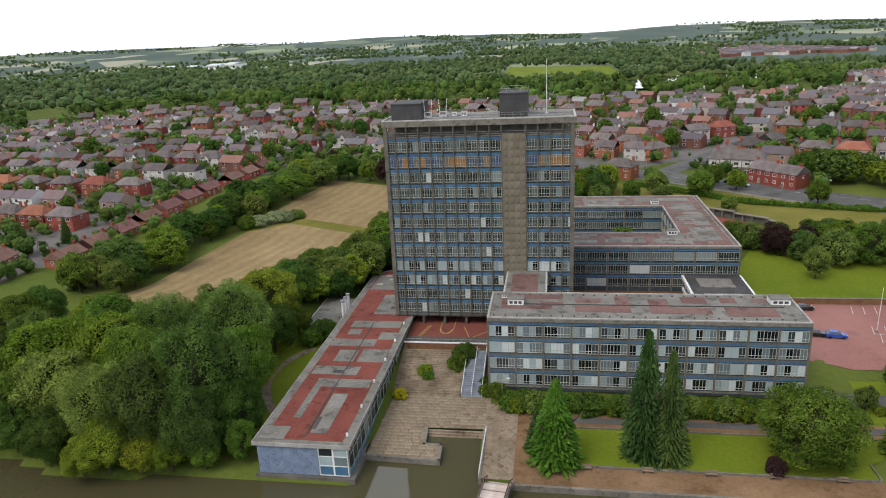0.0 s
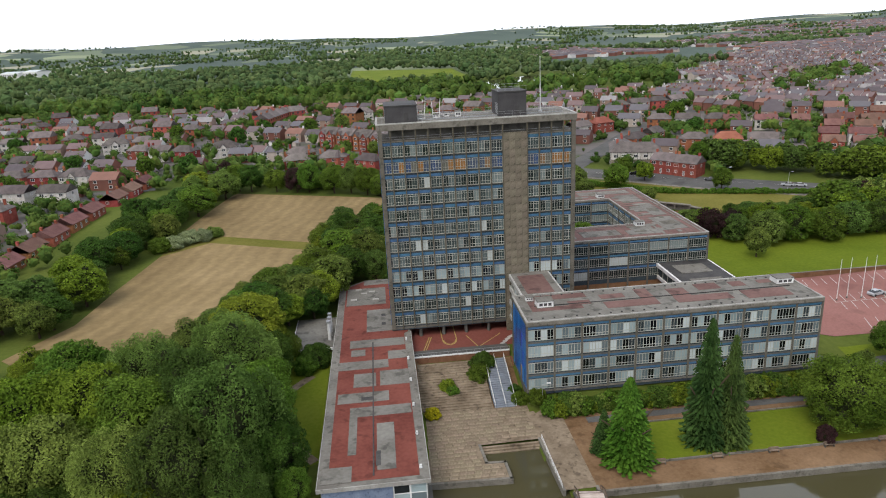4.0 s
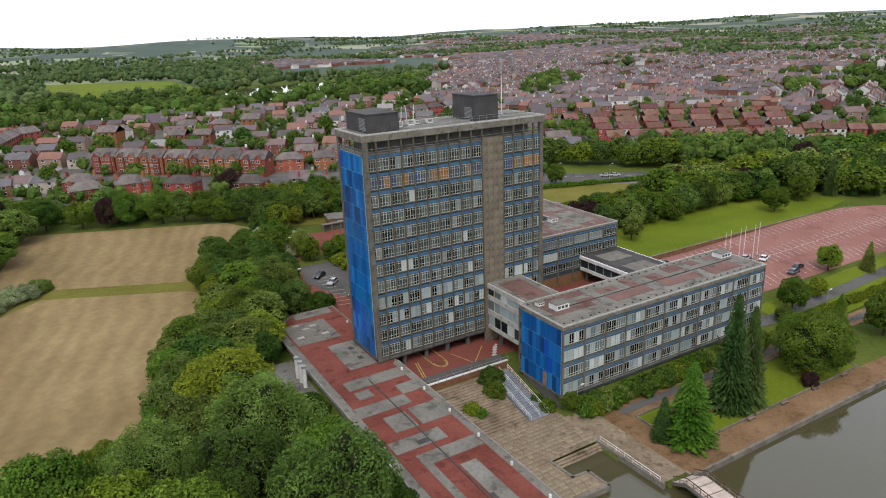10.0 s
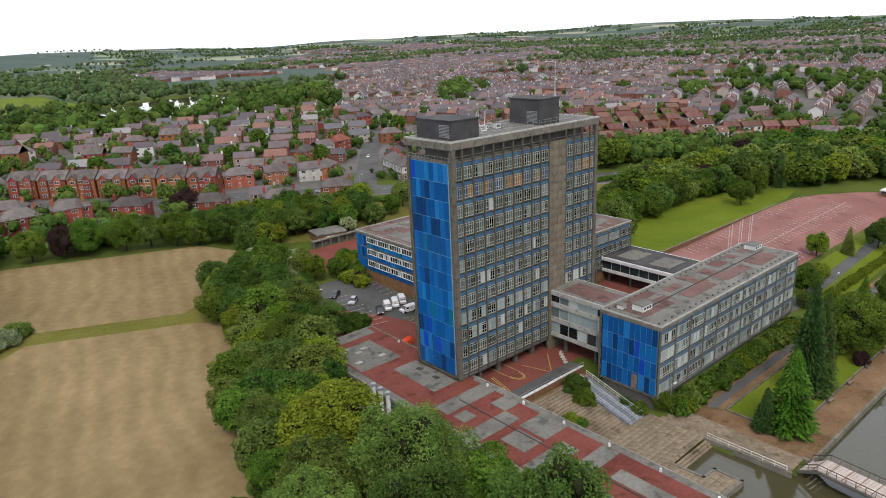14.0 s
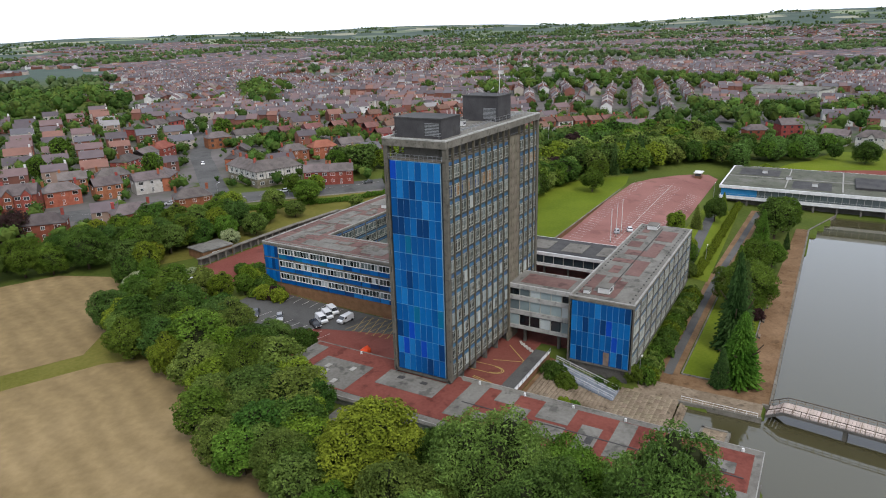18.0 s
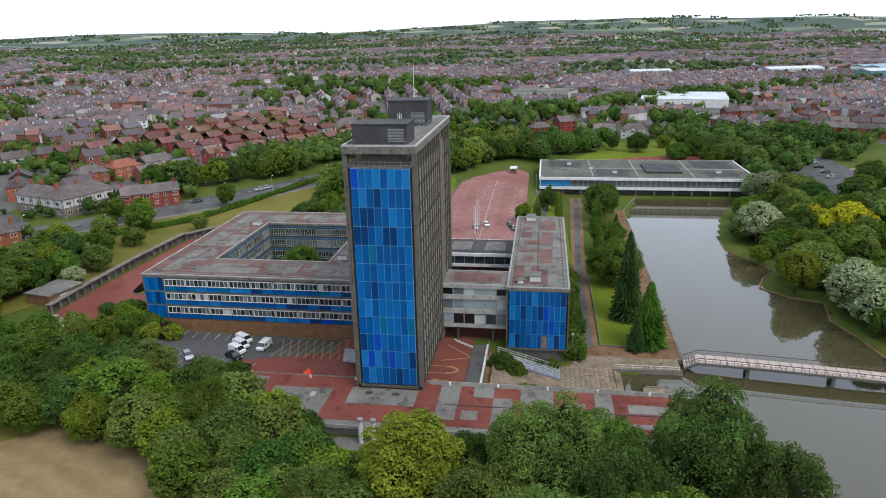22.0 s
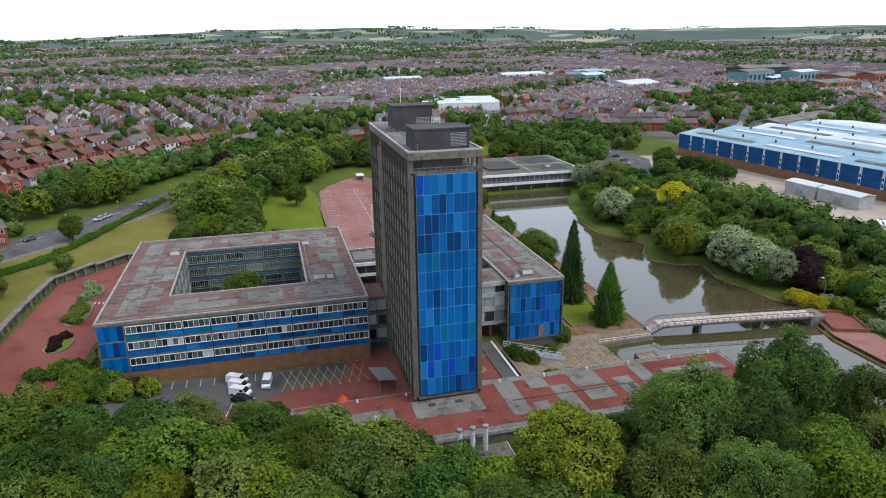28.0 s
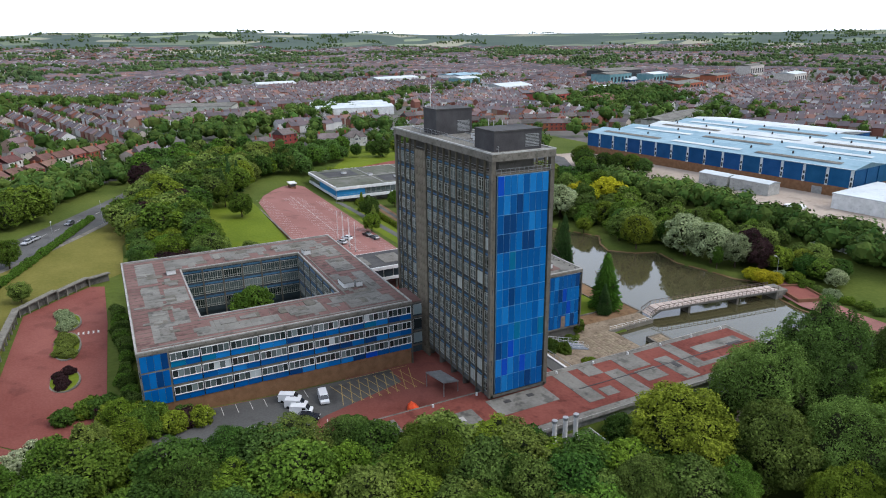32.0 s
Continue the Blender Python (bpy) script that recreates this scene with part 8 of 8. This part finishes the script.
for k in range(4):
    y0 = -FD + FD * k / 4
    part("roof", Mesher().gable(0, FL, y0, y0 + FD / 4, FH - 0.2, FH + 1.9, 0.3, 0.2), M_PALEBLUE if k != 1 else M_WHITEROOF, fac)
    for j in range(3):
        x = 8 + j * 48
        yy = y0 + FD / 4 * 0.74
        part("rooflight", Mesher().poly([(x, yy + 2.6, FH + 0.93), (x, yy - 2.6, FH + 1.34), (x + 40, yy - 2.6, FH + 1.34), (x + 40, yy + 2.6, FH + 0.93)][::-1]).poly([(x, yy + 2.6, FH + 0.98), (x + 40, yy + 2.6, FH + 0.98), (x + 40, yy - 2.6, FH + 1.4), (x, yy - 2.6, FH + 1.4)]), M_ROOF_GREY if (j + k) % 2 else M_WHITEROOF, fac)
    for j in range(7):
        part("roof_vent", Mesher().rod((12 + j * 21, y0 + FD / 8 + 2, FH + 1.5), (12 + j * 21, y0 + FD / 8 + 2, FH + 2.9), 0.5, 0.4), M_ROOF_DARK, fac)
part("roof_end", Mesher().box(-0.2, 30, -FD * 0.25, 0.3, FH - 0.2, FH + 0.1), M_WHITEROOF, fac)
part("loading_door", Mesher().box(12, 16.5, -0.1, 0.06, -1, 3.4), M_STEEL, fac, "steel roller door")
ext = thing("factory_extension", 150, -150, land_at(150, -150), "white roofed factory extension", "factory", rz=6.6)
part("wall", Mesher().box(-40, 60, -40, 20, -3, 9.5), M_CLAD, ext)
part("roof", Mesher().gable(-40, 60, -40, 20, 9.5, 12, 0.4, 0.25), M_WHITEROOF, ext)
for x, y, w, lab in ((82, -30, 15, "white metal storage shed in the yard"), (64, -32, 19, "larger white metal storage shed in the yard")):
    o = thing("yard_shed", x, y, land_at(x, y), lab, "shed", "yard sheds", 5)
    part("wall", Mesher().box(-w / 2, w / 2, -4, 4, -1, 5.2), M_BAND, o)
    part("roof", Mesher().gable(-w / 2, w / 2, -4, 4, 5.2, 6.0, 0.2, 0.15), M_WHITEROOF, o)
    part("door", Mesher().box(-2, 2, 4.0, 4.06, 0, 3.4), M_STEEL, o)
tank = thing("round_tank", 36, -22, land_at(36, -22), "low round white tank cover in the yard", "tank")
part("lid", Mesher().rod((0, 0, 0), (0, 0, 0.9), 4.2, 4.0, 20), M_WHITE, tank)
for k in range(8):
    o = thing("cooling_unit", -8 + (k % 4) * 4.4, 5 + (k // 4) * 4.2, land_at(-4, 8), "white cooling unit with dark fan openings", "cooling unit", "cooling units")
    part("casing", Mesher().box(-1.9, 1.9, -1.2, 1.2, -0.6, 2.0), M_WHITE, o)
    for j in (-1.2, 0, 1.2):
        part("fan", Mesher().rod((j, 0, 2.0), (j, 0, 2.15), 0.5, 0.5, 12), M_ROOF_DARK, o)
wh = thing("white_store", 18, -48, land_at(18, -48), "white flat-roofed store beside the factory", "warehouse", rz=6.6)
part("wall", Mesher().box(-12, 12, -22, 14, -2, 6), M_WHITE, wh)
part("roof", Mesher().box(-12.2, 12.2, -22.2, 14.2, 6, 6.4), M_WHITEROOF, wh)

# ---- lake restaurant ----
res = thing("lake_restaurant", 154.5, 36.5, 0, "two-storey flat-roofed lakeside restaurant with white bands", "restaurant")
RD, RL = 44.0, 94.0
part("lower_wall", Mesher().box(3.0, RD, 2, RL - 2, 0.2, 4.4), M_CONC_DK, res)
part("floor_slab", Mesher().box(-0.6, RD, 0, RL, 4.2, 5.3), M_WHITE, res)
part("core", Mesher().box(0.6, RD - 0.4, 0.6, RL - 0.6, 5.3, 8.5), M_GLASS, res)
part("fascia", Mesher().box(-0.5, RD + 0.3, -0.3, RL + 0.3, 8.4, 9.6), M_WHITE, res)
part("roof_felt", Mesher().box(0.2, RD - 0.4, 0.4, RL - 0.4, 9.6, 9.68), material("mossy_roof_felt", (0.085, 0.085, 0.062), (0.17, 0.165, 0.145), 0.1, 1.2, 0.9, c3=(0.12, 0.125, 0.095), spots=0.35), res)
part("blue_panel", Mesher().box(0.4, 0.62, RL - 14, RL - 0.6, 5.3, 8.4).box(0.62, RD * 0.6, RL - 0.62, RL - 0.4, 5.3, 8.4), material("light_blue_panel", (0.03, 0.20, 0.42), (0.05, 0.27, 0.52), 0.3, 4, 0.5), res)
part("roof_lantern", Mesher().box(10, 30, 30, 46, 9.68, 10.5), M_ROOF_DARK, res)
for x0, x1, y0, y1 in ((2, 42, 26, 26.5), (2, 42, 50, 50.5), (2, 42, 70, 70.4), (20, 20.4, 1, 93)):
    part("roof_kerb", Mesher().box(x0, x1, y0, y1, 9.68, 9.9), M_COPING, res)
roof_patches(res, M_ROOF_DARK, [(3, 18, 54, 68), (23, 40, 4, 22), (4, 16, 6, 20), (24, 38, 74, 90)], 9.68, "roof_patch")
for k in range(33):
    part("window_post", Mesher().box(0.35, 0.6, 1 + k * 2.45, 1.16 + k * 2.45, 5.3, 8.4), M_FRAME, res)
for k in range(12):
    part("stilt", Mesher().box(-0.3, 0.3, 3 + k * 8, 3.6 + k * 8, -1.2, 4.2), M_CONC, res)
rl = Mesher().box(-0.6, -0.5, 0, RL, 6.2, 6.28)
for k in range(48):
    rl.box(-0.58, -0.52, k * 2, k * 2 + 0.06, 5.3, 6.25)
part("balcony_rail", rl, M_STEEL, res)
for x, y in ((12, 14), (20, 70), (30, 80), (10, 60)):
    vent_box(154.5 + x, 36.5 + y, 9.68, 2.4, 2.0, 1.2, "pale roof vent on the restaurant")

# ---- vehicles ----
M_TYRE = material("tyre_rubber", (0.012, 0.012, 0.012), (0.03, 0.03, 0.03), 3, 20, 0.9)
M_CARGLASS = material("car_glass", (0.015, 0.018, 0.02), (0.03, 0.035, 0.04), 1, 4, 0.05, spec=0.7)


def paint(name, c):
    return material(name, c, tuple(v * 1.15 for v in c), 0.5, 4, 0.25, bump=0.0, spec=0.6)


PAINT = {"white": paint("white_car_paint", (0.72, 0.72, 0.72)), "black": paint("black_car_paint", (0.012, 0.012, 0.014)), "silver": paint("silver_car_paint", (0.38, 0.39, 0.40)), "blue": paint("blue_car_paint", (0.02, 0.07, 0.36)), "grey": paint("grey_car_paint", (0.09, 0.095, 0.10)), "red": paint("red_car_paint", (0.35, 0.02, 0.015))}
WHEEL = Mesher().rod((0, -0.11, 0), (0, 0.11, 0), 0.32, 0.32, 12).data("wheel", M_TYRE)


def profile(pts, w0, w1):
    """A car body from its side outline: (x, z) points, narrower by w1 at the top."""
    m = Mesher()
    zs = [z for _, z in pts]
    lo, hi = min(zs), max(zs)
    for s in (-1, 1):
        m.v += [(x, s * (w0 + (w1 - w0) * (z - lo) / (hi - lo)), z) for x, z in pts]
    n = len(pts)
    m.f += [tuple(range(n)), tuple(range(2 * n - 1, n - 1, -1))]
    m.f += [(i, n + i, n + (i + 1) % n, (i + 1) % n) for i in range(n)]
    return m


_cars = {}


def car(x, y, rz, colour, kind="car", where="parked", z=None):
    key = (colour, kind)
    z = land_at(x, y) + 0.13 if z is None else z
    m = pose(x, y, z, 0, 0, rz)
    if key in _cars:
        return tagged(copy_thing(_cars[key], m), colour + " " + ("panel van" if kind == "van" else "hatchback car") + " " + where)
    o = thing(kind, x, y, z, colour + " " + ("panel van" if kind == "van" else "hatchback car") + " " + where, kind, "vehicles", rz)
    if kind == "van":
        part("body", profile([(-2.1, 0.35), (2.1, 0.35), (2.15, 0.85), (1.55, 1.05), (0.95, 1.75), (-2.0, 1.82), (-2.1, 1.6)], 0.9, 0.78), PAINT[colour], o)
        part("windscreen", profile([(1.58, 1.07), (1.0, 1.72), (0.95, 1.68), (1.5, 1.05)], 0.82, 0.74), M_CARGLASS, o)
        for s in (-1, 1):
            part("side_window", Mesher().box(0.3, 1.0, s * 0.835 - 0.03, s * 0.835 + 0.03, 1.1, 1.55), M_CARGLASS, o)
    else:
        part("body", profile([(-2.1, 0.3), (2.1, 0.3), (2.15, 0.62), (1.95, 0.82), (1.0, 0.95), (-1.95, 1.0), (-2.15, 0.7)], 0.89, 0.84), PAINT[colour], o)
        part("cabin", profile([(-1.95, 0.96), (1.05, 0.93), (0.35, 1.42), (-1.35, 1.45)], 0.84, 0.62), M_CARGLASS, o)
        part("roof", profile([(-1.3, 1.44), (0.3, 1.41), (0.2, 1.48), (-1.2, 1.51)], 0.63, 0.58), PAINT[colour], o)
    for wx in (-1.35, 1.35):
        for wy in (-0.8, 0.8):
            place("wheel", WHEEL, o, pose(wx, wy, 0.32))
    for s in (-0.6, 0.6):
        part("headlight", Mesher().box(2.06, 2.16, s - 0.18, s + 0.18, 0.6, 0.75), M_WHITE, o)
    _cars[key] = o
    return o


for x, y, rz in ((-16.2, 196.6, 242), (-18.9, 196.1, 240), (-21.6, 195.8, 243), (-18.8, 190.6, 172)):
    car(x, y, rz, "white", "van", "in the staff car park")
car(-24.4, 195.3, 241, "black", "car", "in the staff car park")
car(-25.8, 205.4, 222, "silver", "car", "in the staff car park")
car(-27.2, 212, 218, "black", "car", "in the staff car park")
for x, y, rz, c in ((86, 149.2, 20, "white"), (82, 152.5, 15, "silver"), (89, 140.6, 10, "black"), (85, 139.2, 10, "grey"), (61.5, 148.4, -5, "blue"), (57.5, 149, -5, "black"), (60, 163.8, 10, "black")):
    car(x, y, rz, c, "car", "in the red car park")
for x, y, rz, c in ((118, 249, 150, "silver"), (95, 265.5, 145, "grey"), (122, 247, -30, "silver"), (71, 284.5, 145, "black"), (66, 287, 145, "white"), (75, 279, -35, "silver"), (140, 237, 150, "grey"), (90, 362, 50, "white"), (30, 313, 145, "silver")):
    car(x, y, rz, c, "car", "on the main road", land_at(x, y) + 0.2)
for k in range(12):
    a = k * 1.7
    x, y = -228 + k * 3.1 + 3 * math.sin(a), 262 - k * 0.4 + 2 * math.cos(a)
    car(x, y, 80 + 20 * math.sin(a), ("white", "silver", "grey", "red", "black", "blue")[k % 6], "car", "parked among the houses")
for k in range(9):
    car(340 + (k % 6) * 9, 40 - (k // 6) * 14, 75, ("white", "silver", "grey", "red", "black", "blue")[k % 6], "car", "in the town car park")
for k in range(4):
    car(172 + k * 11, 0 - k * 1.2, 70, ("silver", "grey", "black", "white")[k % 4], "car", "by the restaurant")

# ---- markings ----
def lines(name, segs, width, mat, lift, label):
    m = Mesher()
    for x0, y0, x1, y1 in segs:
        n = max(1, int(math.dist((x0, y0), (x1, y1)) / 5))
        d = Vector((x1 - x0, y1 - y0)).normalized() * width / 2
        for k in range(n):
            a, b = k / n, (k + 1) / n
            ax, ay, bx, by = x0 + (x1 - x0) * a, y0 + (y1 - y0) * a, x0 + (x1 - x0) * b, y0 + (y1 - y0) * b
            m.poly([(ax + d.y, ay - d.x, land_at(ax, ay) + lift), (bx + d.y, by - d.x, land_at(bx, by) + lift), (bx - d.y, by + d.x, land_at(bx, by) + lift), (ax - d.y, ay + d.x, land_at(ax, ay) + lift)])
    return tagged(place(name, m.data(name, mat)), label, "markings", kind="stuff")


seg = []
for k in range(34):
    x = 70 + k * 2.6
    seg += [(x, 161.2, x + 1.2, 165.8), (x, 150.2, x + 1.2, 154.6), (x, 146.0, x + 1.2, 150.2)]
    if x < 150:
        seg.append((x, 137.4, x + 1.2, 141.8))
seg.append((70, 150.2, 160, 150.2))
lines("bay_lines", seg, 0.13, M_LINE, 0.2, "white parking bay lines on red tarmac")
seg = []
for k in range(9):
    seg.append((-30.5 + k * 0.25, 190.5 + k * 2.6, -26.2 + k * 0.35, 189.5 + k * 2.6))
for k in range(10):
    seg.append((-16.5, 193 + k * 2.7, -13.2, 193 + k * 2.7))
lines("staff_bay_lines", seg, 0.12, M_LINE, 0.21, "white parking bay lines on asphalt")
seg = [(-13, 184.5, -13, 170)]
for k in range(9):
    seg += [(-14 - 0.0, 170.2 + k * 1.9, -22.5, 172.6 + k * 1.9), (-14, 172.6 + k * 1.9, -22.5, 170.2 + k * 1.9)]
lines("hatch_lines", seg, 0.14, M_YELLOW, 0.22, "yellow hatched keep-clear markings")
seg = []
for k in range(8):
    t = k / 7
    cx, cy = -10.4 - 5.2 * t, 147.4 - 7.0 * t
    seg.append((cx - 0.9, cy - 0.4, cx + 0.9, cy + 0.9))
lines("zebra_crossing", seg, 0.55, M_LINE, 0.2, "faded white zebra crossing stripes")
seg = []
for k in range(12):
    a0, a1 = math.pi * k / 12, math.pi * (k + 1) / 12
    for r in (2.2, 2.6):
        seg.append((-24.5 + r * math.cos(a0) * 0.6, 148.2 - r * math.sin(a0), -24.5 + r * math.cos(a1) * 0.6, 148.2 - r * math.sin(a1)))
for x in (-26.1, -22.9):
    seg.append((x, 148.2, x, 156))
seg += [(-31, 142.6, -29, 150.4), (-30.5, 142.6, -28.5, 150.4), (-12.6, 149.5, -18.5, 143.4), (-18.5, 143.4, -20.5, 149.8)]
lines("yellow_kerb_lines", seg, 0.2, M_YELLOW, 0.2, "yellow kerb lines on the forecourt")
seg = []
for k in range(7):
    seg += [(-40.5 + k * 0.9, 188, -38.5 + k * 0.9, 200)]
    seg += [(-41, 189 + k * 1.7, -34, 187.5 + k * 1.7)]
lines("grid_lines", seg, 0.16, M_YELLOW, 0.16, "yellow grid markings on the service road")
seg = []
cl = [(-79, 386), (-16, 344), (40, 306), (62, 289), (90, 268), (120, 249), (150, 231), (200, 206), (260, 180)]
for (x0, y0), (x1, y1) in zip(cl, cl[1:]):
    n = int(math.dist((x0, y0), (x1, y1)) / 6)
    for k in range(n):
        seg.append((x0 + (x1 - x0) * k / n, y0 + (y1 - y0) * k / n, x0 + (x1 - x0) * (k + 0.5) / n, y0 + (y1 - y0) * (k + 0.5) / n))
lines("road_centre_lines", seg, 0.18, M_LINE, 0.22, "white dashed centre line of the road")
seg = []
for k in range(6):
    seg.append((34 + k * 0.01, 229.5 + k * 1.05, 35.6, 229.5 + k * 1.05))
lines("drive_crossing", seg, 0.4, M_LINE, 0.2, "white crossing marks on the red drive")

# ---- planted islands, walls, poles and small things ----
for cx, hl, lab in ((43, 6.0, "oval planted island with pale shrubs"), (28, 8.2, "oval planted island with pale shrubs"), (9.5, 5.2, "small planted island with purple shrub")):
    o = thing("planted_island", cx, 236, land_at(cx, 236), lab, "planting bed", "drive islands")
    pts = [(hl * math.cos(a * math.pi / 10), 3.0 * math.sin(a * math.pi / 10)) for a in range(20)]
    part("kerb", Mesher().prism(pts, -0.3, 0.28), M_CONC, o)
    part("soil", Mesher().prism([(x * 0.93, y * 0.88) for x, y in pts], 0.0, 0.34), M_GRASS, o)
ret = thing("retaining_wall", 0, 0, 0, "concrete retaining wall with piers below the slope", "wall")
pts = [(-12, 249.0), (8, 249.2), (30, 248.8), (51, 247.2), (62, 239.2), (71, 231.6), (74, 226)]
for (x0, y0), (x1, y1) in zip(pts, pts[1:]):
    L = math.dist((x0, y0), (x1, y1))
    a = math.degrees(math.atan2(y1 - y0, x1 - x0))
    z = land_at((x0 + x1) / 2, (y0 + y1) / 2)
    part("wall", Mesher().box(0, L, 0.1, 0.5, -2, 2.2), M_CONC_DK, ret, m=pose(x0, y0, z, 0, 0, a))
    part("coping", Mesher().box(-0.1, L + 0.1, -0.9, 0.7, 2.2, 2.5), M_CONC, ret, m=pose(x0, y0, z, 0, 0, a))
    for k in range(int(L / 3.2)):
        part("pier", Mesher().box(k * 3.2, k * 3.2 + 0.35, -0.8, -0.4, -1.5, 2.2), M_CONC, ret, m=pose(x0, y0, z, 0, 0, a))
gar = thing("garage_block", -3, 254, land_at(-3, 254), "flat-roofed brick garage block", "garage", rz=-10)
part("wall", Mesher().box(-5, 5, -4, 4, -1.5, 2.8), M_BRICK, gar)
part("roof", Mesher().box(-5.3, 5.3, -4.3, 4.3, 2.8, 3.1), M_ROOF_GREY, gar)
part("door", Mesher().box(-2, 0.5, -4.06, -4, 0, 2.2), M_WHITE, gar)
sub = thing("stone_wall", 56, 167.6, land_at(100, 167), "low dark brick wall beside the car park", "wall")
part("wall", Mesher().box(0, 104, 0, 0.4, -3, 0.9), M_BRICK, sub)
part("coping", Mesher().box(0, 104, -0.06, 0.46, 0.9, 1.0), M_CONC, sub)
for k in range(6):
    o = thing("flagpole", 71 + k * 3.2, 151.5 + (k % 2) * 0.8, land_at(71 + k * 3.2, 151.5), "white metal flagpole in the car park", "flagpole", "flagpoles")
    part("pole", Mesher().rod((0, 0, -0.2), (0, 0, 10.5), 0.09, 0.05, 8), M_WHITE, o)
    part("base", Mesher().rod((0, 0, -0.2), (0, 0, 0.5), 0.22, 0.2, 8), M_CONC, o)
    part("finial", Mesher().rod((0, 0, 10.5), (0, 0, 10.7), 0.1, 0.03, 8), M_STEEL, o)
gate = thing("gate_booth", 182, 143.6, land_at(182, 143.6), "small glazed gatehouse with flat roof", "gatehouse")
part("wall", Mesher().box(-2.4, 2.4, -1.3, 1.3, -0.3, 1.1), M_BRICK, gate)
part("glazing", Mesher().box(-2.35, 2.35, -1.25, 1.25, 1.1, 2.4), M_GLASS, gate)
part("roof", Mesher().box(-2.9, 2.9, -1.8, 1.8, 2.4, 2.75), M_WHITE, gate)
part("barrier", Mesher().rod((3, 0, 1.0), (8.5, 0, 1.0), 0.07, 0.05, 6), PAINT["red"], gate)
LAMPS = [(113, 241, 8), (62, 281, 8), (140, 226, 8), (40, 297, 8), (-6, 42, 7), (-30, 232, 6), (-9.5, 121.5, 6), (72, 122, 6), (212, 228, 13), (150, 132, 7), (96, 254, 8), (-36, 206, 6)]
for x, y, h in LAMPS:
    o = thing("street_lamp", x, y, land_at(x, y), "grey steel street lamp", "street lamp", "street lamps")
    part("pole", Mesher().rod((0, 0, -0.2), (0, 0, h), 0.1, 0.06, 8), M_STEEL, o)
    part("arm", Mesher().rod((0, 0, h), (1.1, 0, h + 0.25), 0.05, 0.04, 6), M_STEEL, o)
    part("lantern", Mesher().box(0.9, 1.6, -0.14, 0.14, h + 0.18, h + 0.36), M_WHITE, o)
heap = thing("orange_tarp", -30.3, 176.4, land_at(-30, 176) + 0.1, "bright orange tarpaulin over a small heap", "tarpaulin")
bm = bmesh.new()
bmesh.ops.create_icosphere(bm, subdivisions=2, radius=1)
for v in bm.verts:
    v.co = Vector((v.co.x * 1.9, v.co.y * 1.1, max(v.co.z, -0.05) * (1.5 + 0.5 * noise.noise(v.co * 2))))
me = bpy.data.meshes.new("sheet")
bm.to_mesh(me)
bm.free()
me.materials.append(material("orange_plastic", (0.62, 0.06, 0.02), (0.75, 0.12, 0.04), 1, 5, 0.5))
place("sheet", me, heap)
cano = thing("entrance_canopy", -25.5, 167.8, 5.6, "slanted grey metal canopy beside the tower", "canopy", rz=12)
part("roof", Mesher().poly([(-3, -2, 2.3), (3, -2, 2.3), (3, 2, 3.2), (-3, 2, 3.2)]).poly([(-3, 2, 3.35), (3, 2, 3.35), (3, -2, 2.45), (-3, -2, 2.45)]), M_STEEL, cano)
for x in (-2.8, 2.8):
    for y, z in ((-1.8, 2.3), (1.8, 3.1)):
        part("post", Mesher().box(x - 0.08, x + 0.08, y - 0.08, y + 0.08, -0.2, z), M_STEEL, cano)
edge = Mesher()
for x0, x1, y0, y1 in ((-0.95, 52.1, 102.6, 102.85), (-0.95, -0.7, 102.85, 114.5), (52, 52.25, 102.85, 107), (-0.7, 59.5, 114.45, 114.7)):
    edge.box(x0, x1, y0, y1, 1.2, 1.78)
tagged(place("lawn_kerb", edge.data("lawn_kerb", M_CONC)), "low pale kerb round the lawn", "kerb", kind="structure")
for k in range(5):
    o = thing("bench", 6 + k * 10, 102.0, 1.5, "weathered wooden bench facing the lake", "bench", "lakeside benches")
    part("seat", Mesher().box(-0.9, 0.9, -0.25, 0.25, 0.42, 0.48), M_WOOD, o)
    part("backrest", Mesher().box(-0.9, 0.9, 0.22, 0.28, 0.55, 0.95), M_WOOD, o)
    for x in (-0.8, 0.8):
        part("leg", Mesher().box(x - 0.05, x + 0.05, -0.22, 0.28, -0.05, 0.42), M_CONC_DK, o)
basin = thing("red_basin", -18.5, 47.5, 1.05, "sunken red-paved basin with brick rim", "basin", rz=-20)
part("floor", Mesher().box(-5, 6, -4, 4, 0.5, 0.9), M_REDPAVE, basin)
part("rim", Mesher().box(-5.4, 6.4, -4.4, -4, 0.2, 1.4).box(-5.4, 6.4, 4, 4.4, 0.2, 1.4).box(-5.4, -5, -4, 4, 0.2, 1.4).box(6, 6.4, -4, 4, 0.2, 1.4), M_BRICK, basin)

shore = Mesher()
sp = LAKE[11:27]
pts = []
for (x0, y0), (x1, y1) in zip(sp, sp[1:]):
    n = max(1, int(math.dist((x0, y0), (x1, y1)) / 2))
    pts += [(x0 + (x1 - x0) * k / n, y0 + (y1 - y0) * k / n, 0.55) for k in range(n)]
shore.tube(pts, 0.35, 6)
tagged(place("shore_edging", shore.data("shore_edging", M_PATH)), "dark stone edging along the lake shore", "kerb", kind="structure")
